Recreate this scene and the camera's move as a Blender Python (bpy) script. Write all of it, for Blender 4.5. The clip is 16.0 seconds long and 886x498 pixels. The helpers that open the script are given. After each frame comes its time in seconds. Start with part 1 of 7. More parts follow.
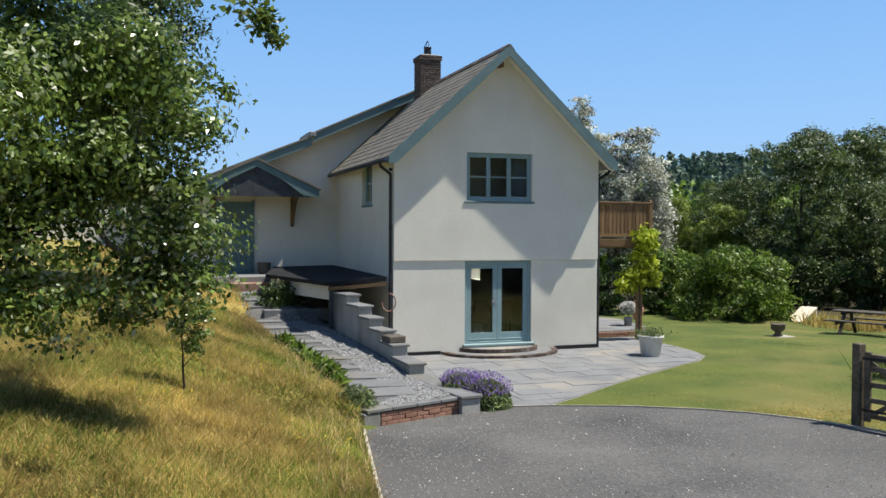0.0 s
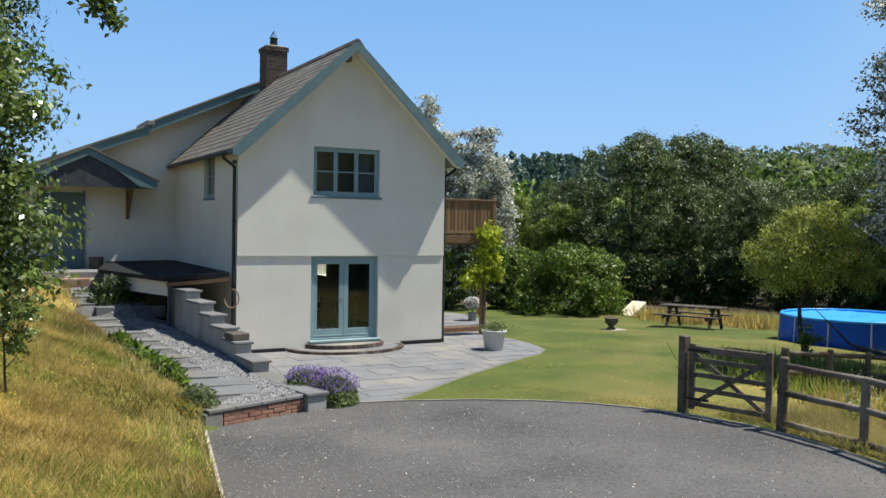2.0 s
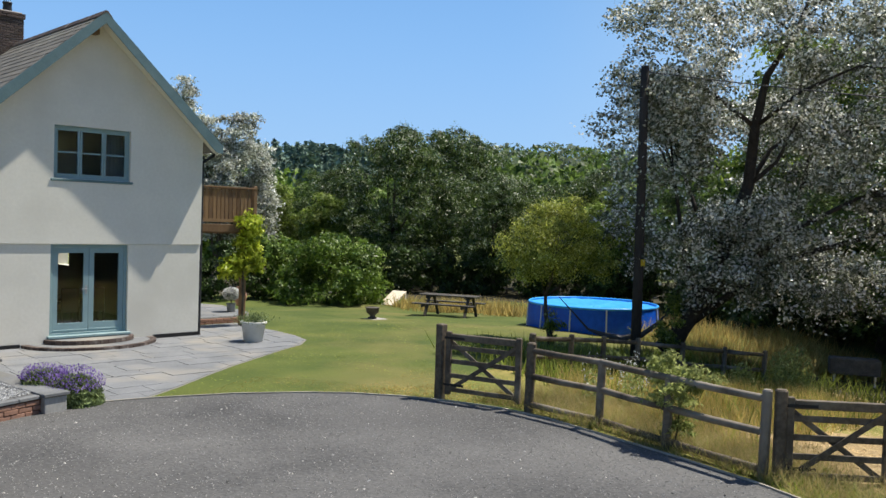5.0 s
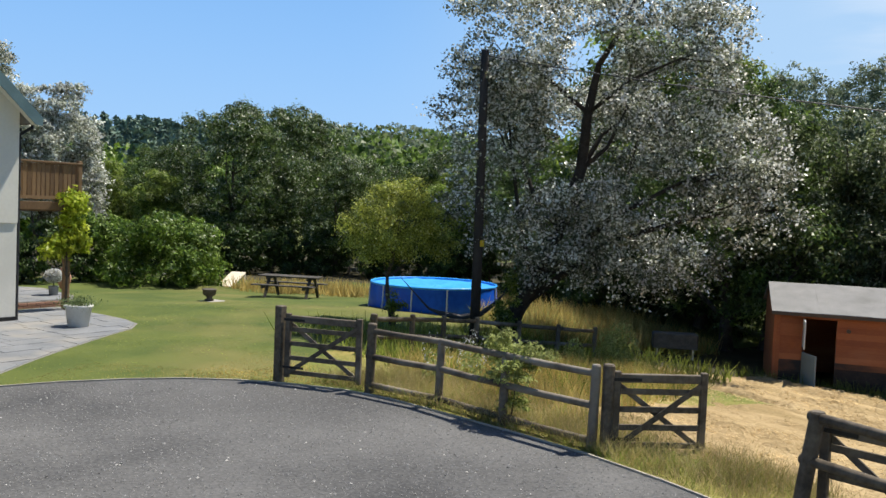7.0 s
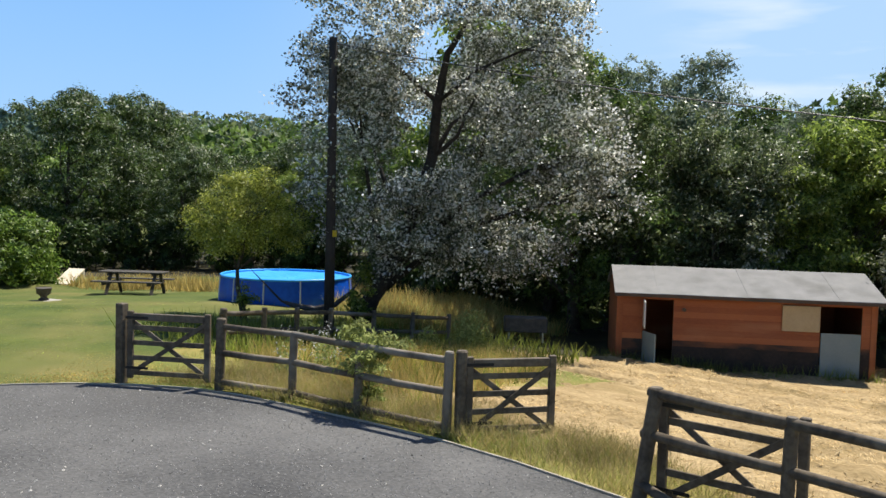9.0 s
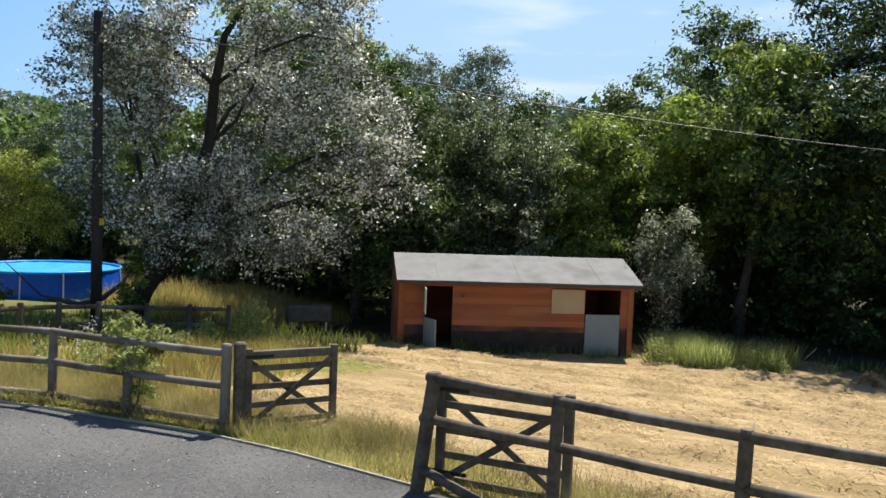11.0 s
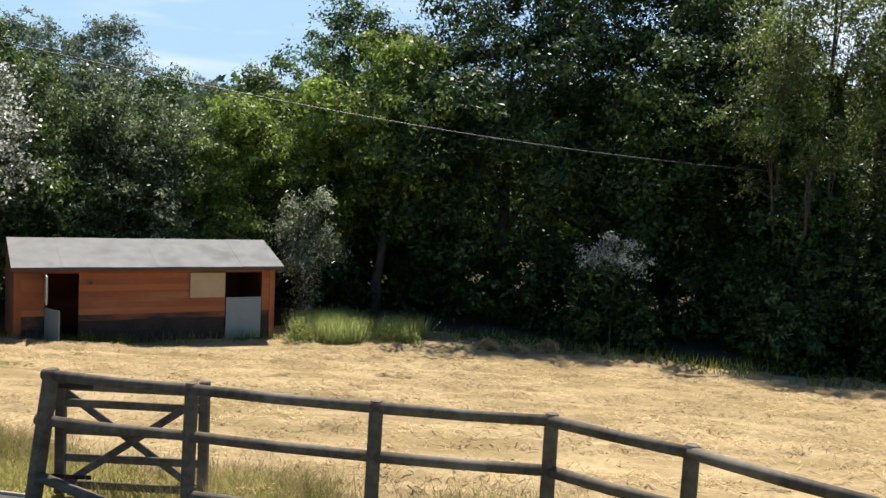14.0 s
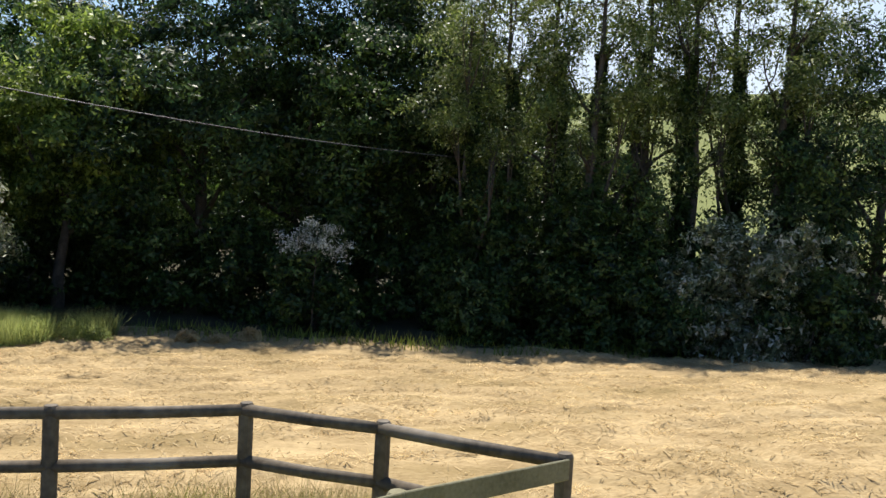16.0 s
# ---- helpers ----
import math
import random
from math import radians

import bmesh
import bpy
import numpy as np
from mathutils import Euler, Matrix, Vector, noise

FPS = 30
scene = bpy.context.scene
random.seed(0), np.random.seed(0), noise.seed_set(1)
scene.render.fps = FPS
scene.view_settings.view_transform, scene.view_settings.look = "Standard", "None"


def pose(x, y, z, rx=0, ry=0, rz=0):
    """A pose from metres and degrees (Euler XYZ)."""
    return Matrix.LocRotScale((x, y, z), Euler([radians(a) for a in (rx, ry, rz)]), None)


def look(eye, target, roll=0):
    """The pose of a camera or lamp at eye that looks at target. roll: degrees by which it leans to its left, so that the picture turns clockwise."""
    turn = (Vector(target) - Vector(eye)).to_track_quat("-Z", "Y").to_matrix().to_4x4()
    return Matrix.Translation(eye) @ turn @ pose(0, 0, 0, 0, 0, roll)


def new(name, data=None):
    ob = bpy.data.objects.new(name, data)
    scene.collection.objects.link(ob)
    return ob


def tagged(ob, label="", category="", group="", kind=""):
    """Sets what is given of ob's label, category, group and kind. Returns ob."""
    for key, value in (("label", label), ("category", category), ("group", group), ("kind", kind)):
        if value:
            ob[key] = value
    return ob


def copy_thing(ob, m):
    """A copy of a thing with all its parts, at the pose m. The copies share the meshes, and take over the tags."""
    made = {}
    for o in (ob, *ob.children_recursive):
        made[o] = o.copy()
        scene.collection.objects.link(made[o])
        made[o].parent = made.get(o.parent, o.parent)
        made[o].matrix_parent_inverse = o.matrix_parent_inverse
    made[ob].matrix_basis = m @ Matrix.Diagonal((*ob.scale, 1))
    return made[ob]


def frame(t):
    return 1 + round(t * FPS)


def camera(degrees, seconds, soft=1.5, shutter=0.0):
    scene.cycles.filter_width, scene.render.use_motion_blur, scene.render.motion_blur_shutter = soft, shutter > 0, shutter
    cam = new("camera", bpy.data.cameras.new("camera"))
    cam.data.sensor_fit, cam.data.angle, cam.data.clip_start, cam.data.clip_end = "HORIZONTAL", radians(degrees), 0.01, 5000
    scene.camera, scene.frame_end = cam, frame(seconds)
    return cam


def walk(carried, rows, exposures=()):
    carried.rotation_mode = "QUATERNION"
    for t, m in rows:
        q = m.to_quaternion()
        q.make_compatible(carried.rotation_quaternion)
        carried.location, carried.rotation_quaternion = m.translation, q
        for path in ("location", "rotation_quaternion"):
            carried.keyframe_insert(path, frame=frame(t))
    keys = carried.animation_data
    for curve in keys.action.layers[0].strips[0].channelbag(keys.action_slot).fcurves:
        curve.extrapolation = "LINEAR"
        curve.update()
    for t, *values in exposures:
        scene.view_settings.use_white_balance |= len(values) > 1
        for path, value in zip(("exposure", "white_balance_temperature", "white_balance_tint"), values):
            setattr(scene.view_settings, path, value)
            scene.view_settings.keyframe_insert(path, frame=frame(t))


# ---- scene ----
# camera and its walk: a slow pan from one standpoint
cam = camera(54.32, 16.0, 1.5)
PATH = [
    (0.0, pose(0.000, 0.000, 2.9, 88.67, -0.26, 0.04)),
    (0.5, pose(-0.015, 0.009, 2.9, 88.71, -0.46, -2.71)),
    (1.0, pose(-0.025, 0.019, 2.9, 88.62, -0.51, -5.40)),
    (1.5, pose(-0.032, 0.029, 2.9, 88.47, -0.64, -8.06)),
    (2.0, pose(-0.035, 0.041, 2.9, 88.49, -0.94, -10.18)),
    (2.5, pose(-0.035, 0.053, 2.9, 88.55, -1.12, -12.18)),
    (3.0, pose(-0.032, 0.065, 2.9, 88.60, -1.38, -13.75)),
    (3.5, pose(-0.025, 0.078, 2.9, 88.54, -1.11, -15.85)),
    (4.0, pose(-0.016, 0.090, 2.9, 88.38, -1.09, -19.75)),
    (4.2, pose(-0.012, 0.096, 2.9, 88.33, -1.38, -21.13)),
    (6.3, pose(0.052, 0.146, 2.9, 87.70, -2.10, -32.55)),
    (6.5, pose(0.060, 0.151, 2.9, 87.57, -2.31, -33.63)),
    (7.0, pose(0.079, 0.161, 2.9, 87.29, -2.41, -36.16)),
    (7.5, pose(0.100, 0.170, 2.9, 87.15, -2.61, -39.44)),
    (8.0, pose(0.122, 0.178, 2.9, 87.16, -2.68, -42.28)),
    (8.2, pose(0.130, 0.181, 2.9, 87.08, -2.45, -42.84)),
    (10.3, pose(0.223, 0.196, 2.9, 86.89, -1.68, -53.89)),
    (10.5, pose(0.231, 0.196, 2.9, 86.84, -1.84, -55.47)),
    (11.0, pose(0.252, 0.194, 2.9, 86.62, -2.12, -60.03)),
    (11.5, pose(0.272, 0.189, 2.9, 86.59, -2.32, -63.44)),
    (12.0, pose(0.290, 0.183, 2.9, 86.50, -2.54, -67.28)),
    (12.5, pose(0.307, 0.173, 2.9, 86.46, -2.30, -71.23)),
    (13.0, pose(0.322, 0.161, 2.9, 86.41, -2.31, -75.05)),
    (13.5, pose(0.335, 0.146, 2.9, 86.47, -2.33, -78.91)),
    (14.0, pose(0.347, 0.129, 2.9, 86.33, -2.53, -83.37)),
    (14.5, pose(0.355, 0.108, 2.9, 86.30, -2.53, -87.48)),
    (15.0, pose(0.361, 0.083, 2.9, 86.32, -2.08, -92.09)),
    (15.5, pose(0.364, 0.055, 2.9, 86.20, -1.95, -97.56)),
    (16.0, pose(0.364, 0.024, 2.9, 86.19, -2.28, -102.88)),
]
walk(cam, PATH, exposures=[(0.0, 0.19), (4.0, 0.14), (8.0, 0.24), (12.0, 0.35), (16.0, 0.36)])

# ---- light ----
SUN_AZ, SUN_EL = -89.5, 62.0          # azimuth turned from +y to the left, elevation
world = bpy.data.worlds.new("sky")
scene.world = world
world.use_nodes = True
wn, wl = world.node_tree.nodes, world.node_tree.links
sky = wn.new("ShaderNodeTexSky")
sky.sky_type = "NISHITA"
sky.sun_disc = False
sky.sun_elevation = radians(SUN_EL)
sky.sun_rotation = radians(-SUN_AZ)
sky.air_density, sky.dust_density, sky.ozone_density = 1.0, 0.35, 3.0
deep = wn.new("ShaderNodeHueSaturation")
deep.inputs["Saturation"].default_value = 1.15
deep.inputs["Hue"].default_value = 0.505
wl.new(sky.outputs[0], deep.inputs["Color"])
even = wn.new("ShaderNodeMix")                        # a summer haze evens the blue
even.data_type = "RGBA"
low_sky = wn.new("ShaderNodeMix")                     # paler towards the horizon
low_sky.data_type = "RGBA"
low_sky.inputs[6].default_value, low_sky.inputs[7].default_value = (3.2, 5.55, 9.0, 1), (2.2, 4.75, 8.8, 1)
rise = wn.new("ShaderNodeMapRange")
rise.interpolation_type = "SMOOTHSTEP"
rise.inputs[1].default_value, rise.inputs[2].default_value = 0.03, 0.30
wl.new(rise.outputs[0], low_sky.inputs[0]), wl.new(low_sky.outputs[2], even.inputs[7])
height = wn.new("ShaderNodeSeparateXYZ")
thins = wn.new("ShaderNodeMapRange")
thins.interpolation_type = "SMOOTHSTEP"
thins.inputs[1].default_value, thins.inputs[2].default_value, thins.inputs[3].default_value, thins.inputs[4].default_value = 0.15, 0.6, 0.85, 0.0
skyward = wn.new("ShaderNodeTexCoord")
wl.new(skyward.outputs["Generated"], height.inputs[0]), wl.new(height.outputs["Z"], thins.inputs[0]), wl.new(height.outputs["Z"], rise.inputs[0])
wl.new(thins.outputs[0], even.inputs[0]), wl.new(deep.outputs[0], even.inputs[6])
# thin white cloud low over the wood
way = wn.new("ShaderNodeTexCoord")
near_cloud = wn.new("ShaderNodeVectorMath")
near_cloud.operation = "DOT_PRODUCT"
ca_, ce_ = radians(-71.5), radians(8.5)
near_cloud.inputs[1].default_value = (-math.sin(ca_) * math.cos(ce_), math.cos(ca_) * math.cos(ce_), math.sin(ce_))
fade = wn.new("ShaderNodeMapRange")
fade.interpolation_type = "SMOOTHSTEP"
fade.inputs[1].default_value, fade.inputs[2].default_value = math.cos(radians(15)), math.cos(radians(3))
second = wn.new("ShaderNodeVectorMath")               # and a brighter haze towards the sun
second.operation = "DOT_PRODUCT"
ca_, ce_ = radians(-116), radians(15)
second.inputs[1].default_value = (-math.sin(ca_) * math.cos(ce_), math.cos(ca_) * math.cos(ce_), math.sin(ce_))
fade2 = wn.new("ShaderNodeMapRange")
fade2.interpolation_type = "SMOOTHSTEP"
fade2.inputs[1].default_value, fade2.inputs[2].default_value = math.cos(radians(22)), math.cos(radians(8))
wl.new(way.outputs["Generated"], second.inputs[0]), wl.new(second.outputs["Value"], fade2.inputs[0])
flat = wn.new("ShaderNodeMapping")
flat.inputs["Scale"].default_value = (3.5, 3.5, 22)
wisps = wn.new("ShaderNodeTexNoise")
wisps.inputs["Scale"].default_value, wisps.inputs["Detail"].default_value = 1.6, 6
cut = wn.new("ShaderNodeMapRange")
cut.inputs[1].default_value, cut.inputs[2].default_value, cut.inputs[4].default_value = 0.47, 0.74, 0.46
both = wn.new("ShaderNodeMath")
both.operation = "MULTIPLY"
cloudy = wn.new("ShaderNodeMix")
cloudy.data_type = "RGBA"
cloudy.inputs[7].default_value = (9.2, 9.3, 9.4, 1)
wl.new(way.outputs["Generated"], near_cloud.inputs[0]), wl.new(near_cloud.outputs["Value"], fade.inputs[0])
wl.new(way.outputs["Generated"], flat.inputs[0]), wl.new(flat.outputs[0], wisps.inputs["Vector"])
wl.new(wisps.outputs["Fac"], cut.inputs[0]), wl.new(cut.outputs[0], both.inputs[0]), wl.new(fade.outputs[0], both.inputs[1])
most = wn.new("ShaderNodeMath")
most.operation = "MAXIMUM"
thick = wn.new("ShaderNodeMath")
thick.operation = "MULTIPLY"
thick.inputs[1].default_value = 0.6
wl.new(fade2.outputs[0], thick.inputs[0]), wl.new(thick.outputs[0], most.inputs[0]), wl.new(both.outputs[0], most.inputs[1])
milky = wn.new("ShaderNodeMapRange")                  # paler air over the wood
milky.interpolation_type = "SMOOTHSTEP"
milky.inputs[1].default_value, milky.inputs[2].default_value, milky.inputs[4].default_value = math.cos(radians(42)), math.cos(radians(8)), 0.7
pale_air = wn.new("ShaderNodeMix")
pale_air.data_type = "RGBA"
pale_air.inputs[7].default_value = (4.5, 6.3, 8.3, 1)
wl.new(near_cloud.outputs["Value"], milky.inputs[0]), wl.new(milky.outputs[0], pale_air.inputs[0]), wl.new(even.outputs[2], pale_air.inputs[6])
wl.new(most.outputs[0], cloudy.inputs[0]), wl.new(pale_air.outputs[2], cloudy.inputs[6])
wl.new(cloudy.outputs[2], wn["Background"].inputs[0])
wn["Background"].inputs[1].default_value = 0.099
sun = new("sun", bpy.data.lights.new("sun", "SUN"))
sun.data.energy, sun.data.angle, sun.data.color = 6.4, radians(0.6), (1.0, 0.945, 0.84)
sa, se = radians(SUN_AZ), radians(SUN_EL)
sun_dir = Vector((-math.sin(sa) * math.cos(se), math.cos(sa) * math.cos(se), math.sin(se)))
sun.matrix_world = look(sun_dir * 60, (0, 0, 0))


# ---- materials ----
def mat(name, c1, c2, scale=4.0, rough=0.8, bump=0.3, detail=60.0, c3=None, metal=0.0, island=0.0, random_ob=0.0, stretch=(1, 1, 1), spec=0.3, c3_at=0.62):
    """A surface of two colours in large patches, fine grain and relief; c3: stains, in straw painted shade."""
    m = bpy.data.materials.new(name)
    m.use_nodes = True
    n, l = m.node_tree.nodes, m.node_tree.links
    b = n["Principled BSDF"]
    co = n.new("ShaderNodeTexCoord")
    mp = n.new("ShaderNodeMapping")
    mp.inputs["Scale"].default_value = stretch
    l.new(co.outputs["Object"], mp.inputs[0])
    big, fine = n.new("ShaderNodeTexNoise"), n.new("ShaderNodeTexNoise")
    big.inputs["Scale"].default_value, big.inputs["Detail"].default_value = scale, 5
    fine.inputs["Scale"].default_value, fine.inputs["Detail"].default_value = detail, 4
    l.new(mp.outputs[0], big.inputs["Vector"]), l.new(mp.outputs[0], fine.inputs["Vector"])
    mx = n.new("ShaderNodeMix")
    mx.data_type = "RGBA"
    mx.inputs[6].default_value, mx.inputs[7].default_value = (*c1, 1), (*c2, 1)
    ramp = n.new("ShaderNodeMapRange")
    ramp.inputs[1].default_value, ramp.inputs[2].default_value = 0.35, 0.68
    add = n.new("ShaderNodeMath")
    add.operation = "MULTIPLY_ADD"
    add.inputs[1].default_value, add.inputs[2].default_value = 0.45, 0.0
    l.new(fine.outputs["Fac"], add.inputs[0])
    sumn = n.new("ShaderNodeMath")
    sumn.operation = "MULTIPLY_ADD"
    sumn.inputs[1].default_value = 0.55
    l.new(big.outputs["Fac"], sumn.inputs[0]), l.new(add.outputs[0], sumn.inputs[2])
    l.new(sumn.outputs[0], ramp.inputs[0])
    fac = ramp.outputs[0]
    if island or random_ob:
        src = n.new("ShaderNodeNewGeometry").outputs["Random Per Island"] if island else n.new("ShaderNodeObjectInfo").outputs["Random"]
        am = n.new("ShaderNodeMix")
        am.inputs[0].default_value = island or random_ob
        l.new(fac, am.inputs[2]), l.new(src, am.inputs[3])
        fac = am.outputs[0]
    l.new(fac, mx.inputs[0])
    col = mx.outputs[2]
    if c3:
        st = n.new("ShaderNodeTexNoise")
        st.inputs["Scale"].default_value, st.inputs["Detail"].default_value = scale * 0.37, 6
        l.new(mp.outputs[0], st.inputs["Vector"])
        sr = n.new("ShaderNodeMapRange")
        sr.inputs[1].default_value, sr.inputs[2].default_value = c3_at - 0.1, c3_at + 0.1
        l.new(st.outputs["Fac"], sr.inputs[0])
        m2 = n.new("ShaderNodeMix")
        m2.data_type = "RGBA"
        m2.inputs[7].default_value = (*c3, 1)
        l.new(sr.outputs[0], m2.inputs[0]), l.new(col, m2.inputs[6])
        col = m2.outputs[2]
    l.new(col, b.inputs["Base Color"])
    b.inputs["Roughness"].default_value, b.inputs["Metallic"].default_value = rough, metal
    b.inputs["Specular IOR Level"].default_value = spec
    if bump:
        bp = n.new("ShaderNodeBump")
        bp.inputs["Strength"].default_value, bp.inputs["Distance"].default_value = bump, 0.02
        l.new(sumn.outputs[0], bp.inputs["Height"])
        l.new(bp.outputs[0], b.inputs["Normal"])
    return m


def leaf_mat(name, dark, light, pale=None, pale_share=0.0, rough=0.42, through_light=0.42, gloss=0.3):
    """Leaves: a colour of its own for every leaf, some gloss, light shining through; pale: whitish leaves, on some
    trees painted glints.
    """
    m = bpy.data.materials.new(name)
    m.use_nodes = True
    n, l = m.node_tree.nodes, m.node_tree.links
    b = n["Principled BSDF"]
    geo = n.new("ShaderNodeNewGeometry")
    cr = n.new("ShaderNodeValToRGB")
    e = cr.color_ramp.elements
    e[0].position, e[0].color = 0.0, (*dark, 1)
    e[1].position, e[1].color = 1.0 - pale_share, (*light, 1)
    if pale:
        cr.color_ramp.elements.new(min(0.999, 1.0 - pale_share + 0.02)).color = (*pale, 1)
    co = n.new("ShaderNodeTexCoord")
    nz = n.new("ShaderNodeTexNoise")
    nz.inputs["Scale"].default_value, nz.inputs["Detail"].default_value = 0.9, 3
    l.new(co.outputs["Object"], nz.inputs["Vector"])
    tuft = n.new("ShaderNodeTexNoise")
    tuft.inputs["Scale"].default_value, tuft.inputs["Detail"].default_value = 2.6, 2
    l.new(co.outputs["Object"], tuft.inputs["Vector"])
    span = n.new("ShaderNodeMapRange")
    span.inputs[1].default_value, span.inputs[2].default_value, span.inputs[3].default_value, span.inputs[4].default_value = 0.3, 0.7, -0.28, 0.28
    l.new(tuft.outputs["Fac"], span.inputs[0])
    pick = n.new("ShaderNodeMath")
    pick.operation = "ADD"
    pick.use_clamp = True
    l.new(geo.outputs["Random Per Island"], pick.inputs[0]), l.new(span.outputs[0], pick.inputs[1])
    l.new(pick.outputs[0], cr.inputs[0])
    hv = n.new("ShaderNodeHueSaturation")
    mr = n.new("ShaderNodeMapRange")
    mr.inputs[1].default_value, mr.inputs[2].default_value, mr.inputs[3].default_value, mr.inputs[4].default_value = 0.3, 0.7, 0.5, 1.4
    l.new(nz.outputs["Fac"], mr.inputs[0]), l.new(mr.outputs[0], hv.inputs["Value"]), l.new(cr.outputs[0], hv.inputs["Color"])
    l.new(hv.outputs[0], b.inputs["Base Color"])
    b.inputs["Roughness"].default_value, b.inputs["Specular IOR Level"].default_value = rough, gloss
    tr = n.new("ShaderNodeBsdfTranslucent")
    l.new(hv.outputs[0], tr.inputs[0])
    ms = n.new("ShaderNodeMixShader")
    ms.inputs[0].default_value = through_light
    l.new(b.outputs[0], ms.inputs[1]), l.new(tr.outputs[0], ms.inputs[2])
    l.new(ms.outputs[0], n["Material Output"].inputs[0])
    return m


def glass_mat(name):
    m = bpy.data.materials.new(name)
    m.use_nodes = True
    b = m.node_tree.nodes["Principled BSDF"]
    b.inputs["Base Color"].default_value = (0.9, 0.95, 0.95, 1)
    b.inputs["Roughness"].default_value, b.inputs["IOR"].default_value = 0.02, 1.5
    b.inputs["Transmission Weight"].default_value = 1.0
    return m


RENDER = mat("cream_render", (0.67, 0.645, 0.565), (0.75, 0.725, 0.645), 1.2, 0.9, 0.10, 14, c3=(0.62, 0.595, 0.52))
TEAL = mat("teal_paint", (0.095, 0.160, 0.172), (0.135, 0.212, 0.225), 3, 0.55, 0.1, 40)
TEAL_LIGHT = mat("pale_teal_paint", (0.20, 0.30, 0.32), (0.25, 0.36, 0.38), 3, 0.5, 0.1, 40)
PORCH_DARK = mat("dark_stained_board", (0.03, 0.035, 0.045), (0.08, 0.09, 0.10), 6, 0.6, 0.3, 40)
SLATE = mat("grey_slate", (0.125, 0.113, 0.092), (0.26, 0.235, 0.19), 1.3, 0.75, 0.4, 30, c3=(0.30, 0.29, 0.22), random_ob=0.5)
SLATE_REST = mat("grey_slate_rest", (0.125, 0.113, 0.092), (0.26, 0.235, 0.19), 1.3, 0.75, 0.4, 30, c3=(0.30, 0.29, 0.22), island=0.5)
BLACK = mat("black_plastic", (0.012, 0.012, 0.013), (0.03, 0.03, 0.03), 8, 0.4, 0.05)
BRICK = mat("dark_red_brick", (0.048, 0.037, 0.033), (0.135, 0.098, 0.083), 9, 0.9, 0.6, 60, c3=(0.30, 0.26, 0.23), random_ob=0.6)
BRICK_RED = mat("weathered_red_brick", (0.20, 0.10, 0.07), (0.34, 0.20, 0.145), 9, 0.9, 0.6, 60, c3=(0.40, 0.33, 0.27), random_ob=0.5)
MORTAR = mat("mortar", (0.30, 0.28, 0.25), (0.38, 0.36, 0.33), 9, 0.95, 0.4, 80)
STONE = mat("grey_paving_stone", (0.135, 0.142, 0.150), (0.235, 0.24, 0.247), 1.6, 0.8, 0.3, 30, c3=(0.28, 0.26, 0.225), random_ob=0.3)
PATH_SLAB = mat("worn_grey_slab", (0.12, 0.125, 0.13), (0.215, 0.22, 0.225), 2.2, 0.85, 0.35, 30, c3=(0.16, 0.15, 0.12), random_ob=0.3)
PATIO_BED = mat("sandy_joint_mortar", (0.17, 0.165, 0.15), (0.25, 0.24, 0.215), 9, 0.95, 0.4, 80)
BLOCK = mat("rendered_block", (0.27, 0.27, 0.26), (0.41, 0.40, 0.38), 2.4, 0.9, 0.35, 30, c3=(0.16, 0.16, 0.145), c3_at=0.57, stretch=(1, 1, 0.4))
FLINT = mat("slate_chippings", (0.055, 0.056, 0.058), (0.19, 0.19, 0.185), 20, 0.8, 1.0, 45)
GRAVEL = mat("grey_gravel", (0.052, 0.052, 0.053), (0.148, 0.145, 0.141), 0.5, 0.95, 1.0, 24, c3=(0.086, 0.084, 0.082), c3_at=0.56)
PEBBLE = mat("loose_gravel_stones", (0.10, 0.098, 0.096), (0.29, 0.285, 0.275), 8, 0.9, 0.3, 50, island=0.9)
PALE_STONE = mat("pale_loose_stones", (0.22, 0.21, 0.20), (0.58, 0.56, 0.52), 8, 0.9, 0.3, 50, island=0.9)
CHIPPING = mat("loose_slate_chippings", (0.085, 0.088, 0.092), (0.38, 0.385, 0.385), 8, 0.75, 0.3, 50, island=0.9)
KERB = mat("pale_timber_edging", (0.34, 0.30, 0.24), (0.46, 0.42, 0.35), 4, 0.9, 0.4, 40)
LAWN = mat("mown_lawn", (0.042, 0.070, 0.011), (0.125, 0.143, 0.029), 0.6, 0.95, 1.0, 30, c3=(0.185, 0.16, 0.052), c3_at=0.615)
MEADOW = mat("dry_meadow_turf", (0.21, 0.19, 0.045), (0.36, 0.27, 0.09), 0.6, 0.95, 1.0, 40, c3=(0.15, 0.165, 0.035), c3_at=0.52)
# dark tones drawn out in rows paint the shaded sides of straw lumps
STRAW = mat("row_shaded_straw", (0.20, 0.137, 0.060), (0.47, 0.35, 0.185), 1.3, 0.95, 1.6, 16, c3=(0.235, 0.168, 0.072), stretch=(1.6, 0.7, 1), c3_at=0.60)
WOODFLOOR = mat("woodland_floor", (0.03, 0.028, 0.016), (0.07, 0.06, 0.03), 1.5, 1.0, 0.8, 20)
FIELD = mat("far_pasture", (0.12, 0.145, 0.04), (0.19, 0.20, 0.07), 0.03, 1.0, 0.1, 2)
FENCE = mat("weathered_fence_timber", (0.056, 0.043, 0.031), (0.185, 0.150, 0.108), 2.5, 0.72, 0.3, 16, c3=(0.30, 0.265, 0.215), c3_at=0.63)
FENCE_OLD = mat("mossy_fence_timber", (0.13, 0.12, 0.07), (0.24, 0.22, 0.14), 3, 0.9, 0.5, 40)
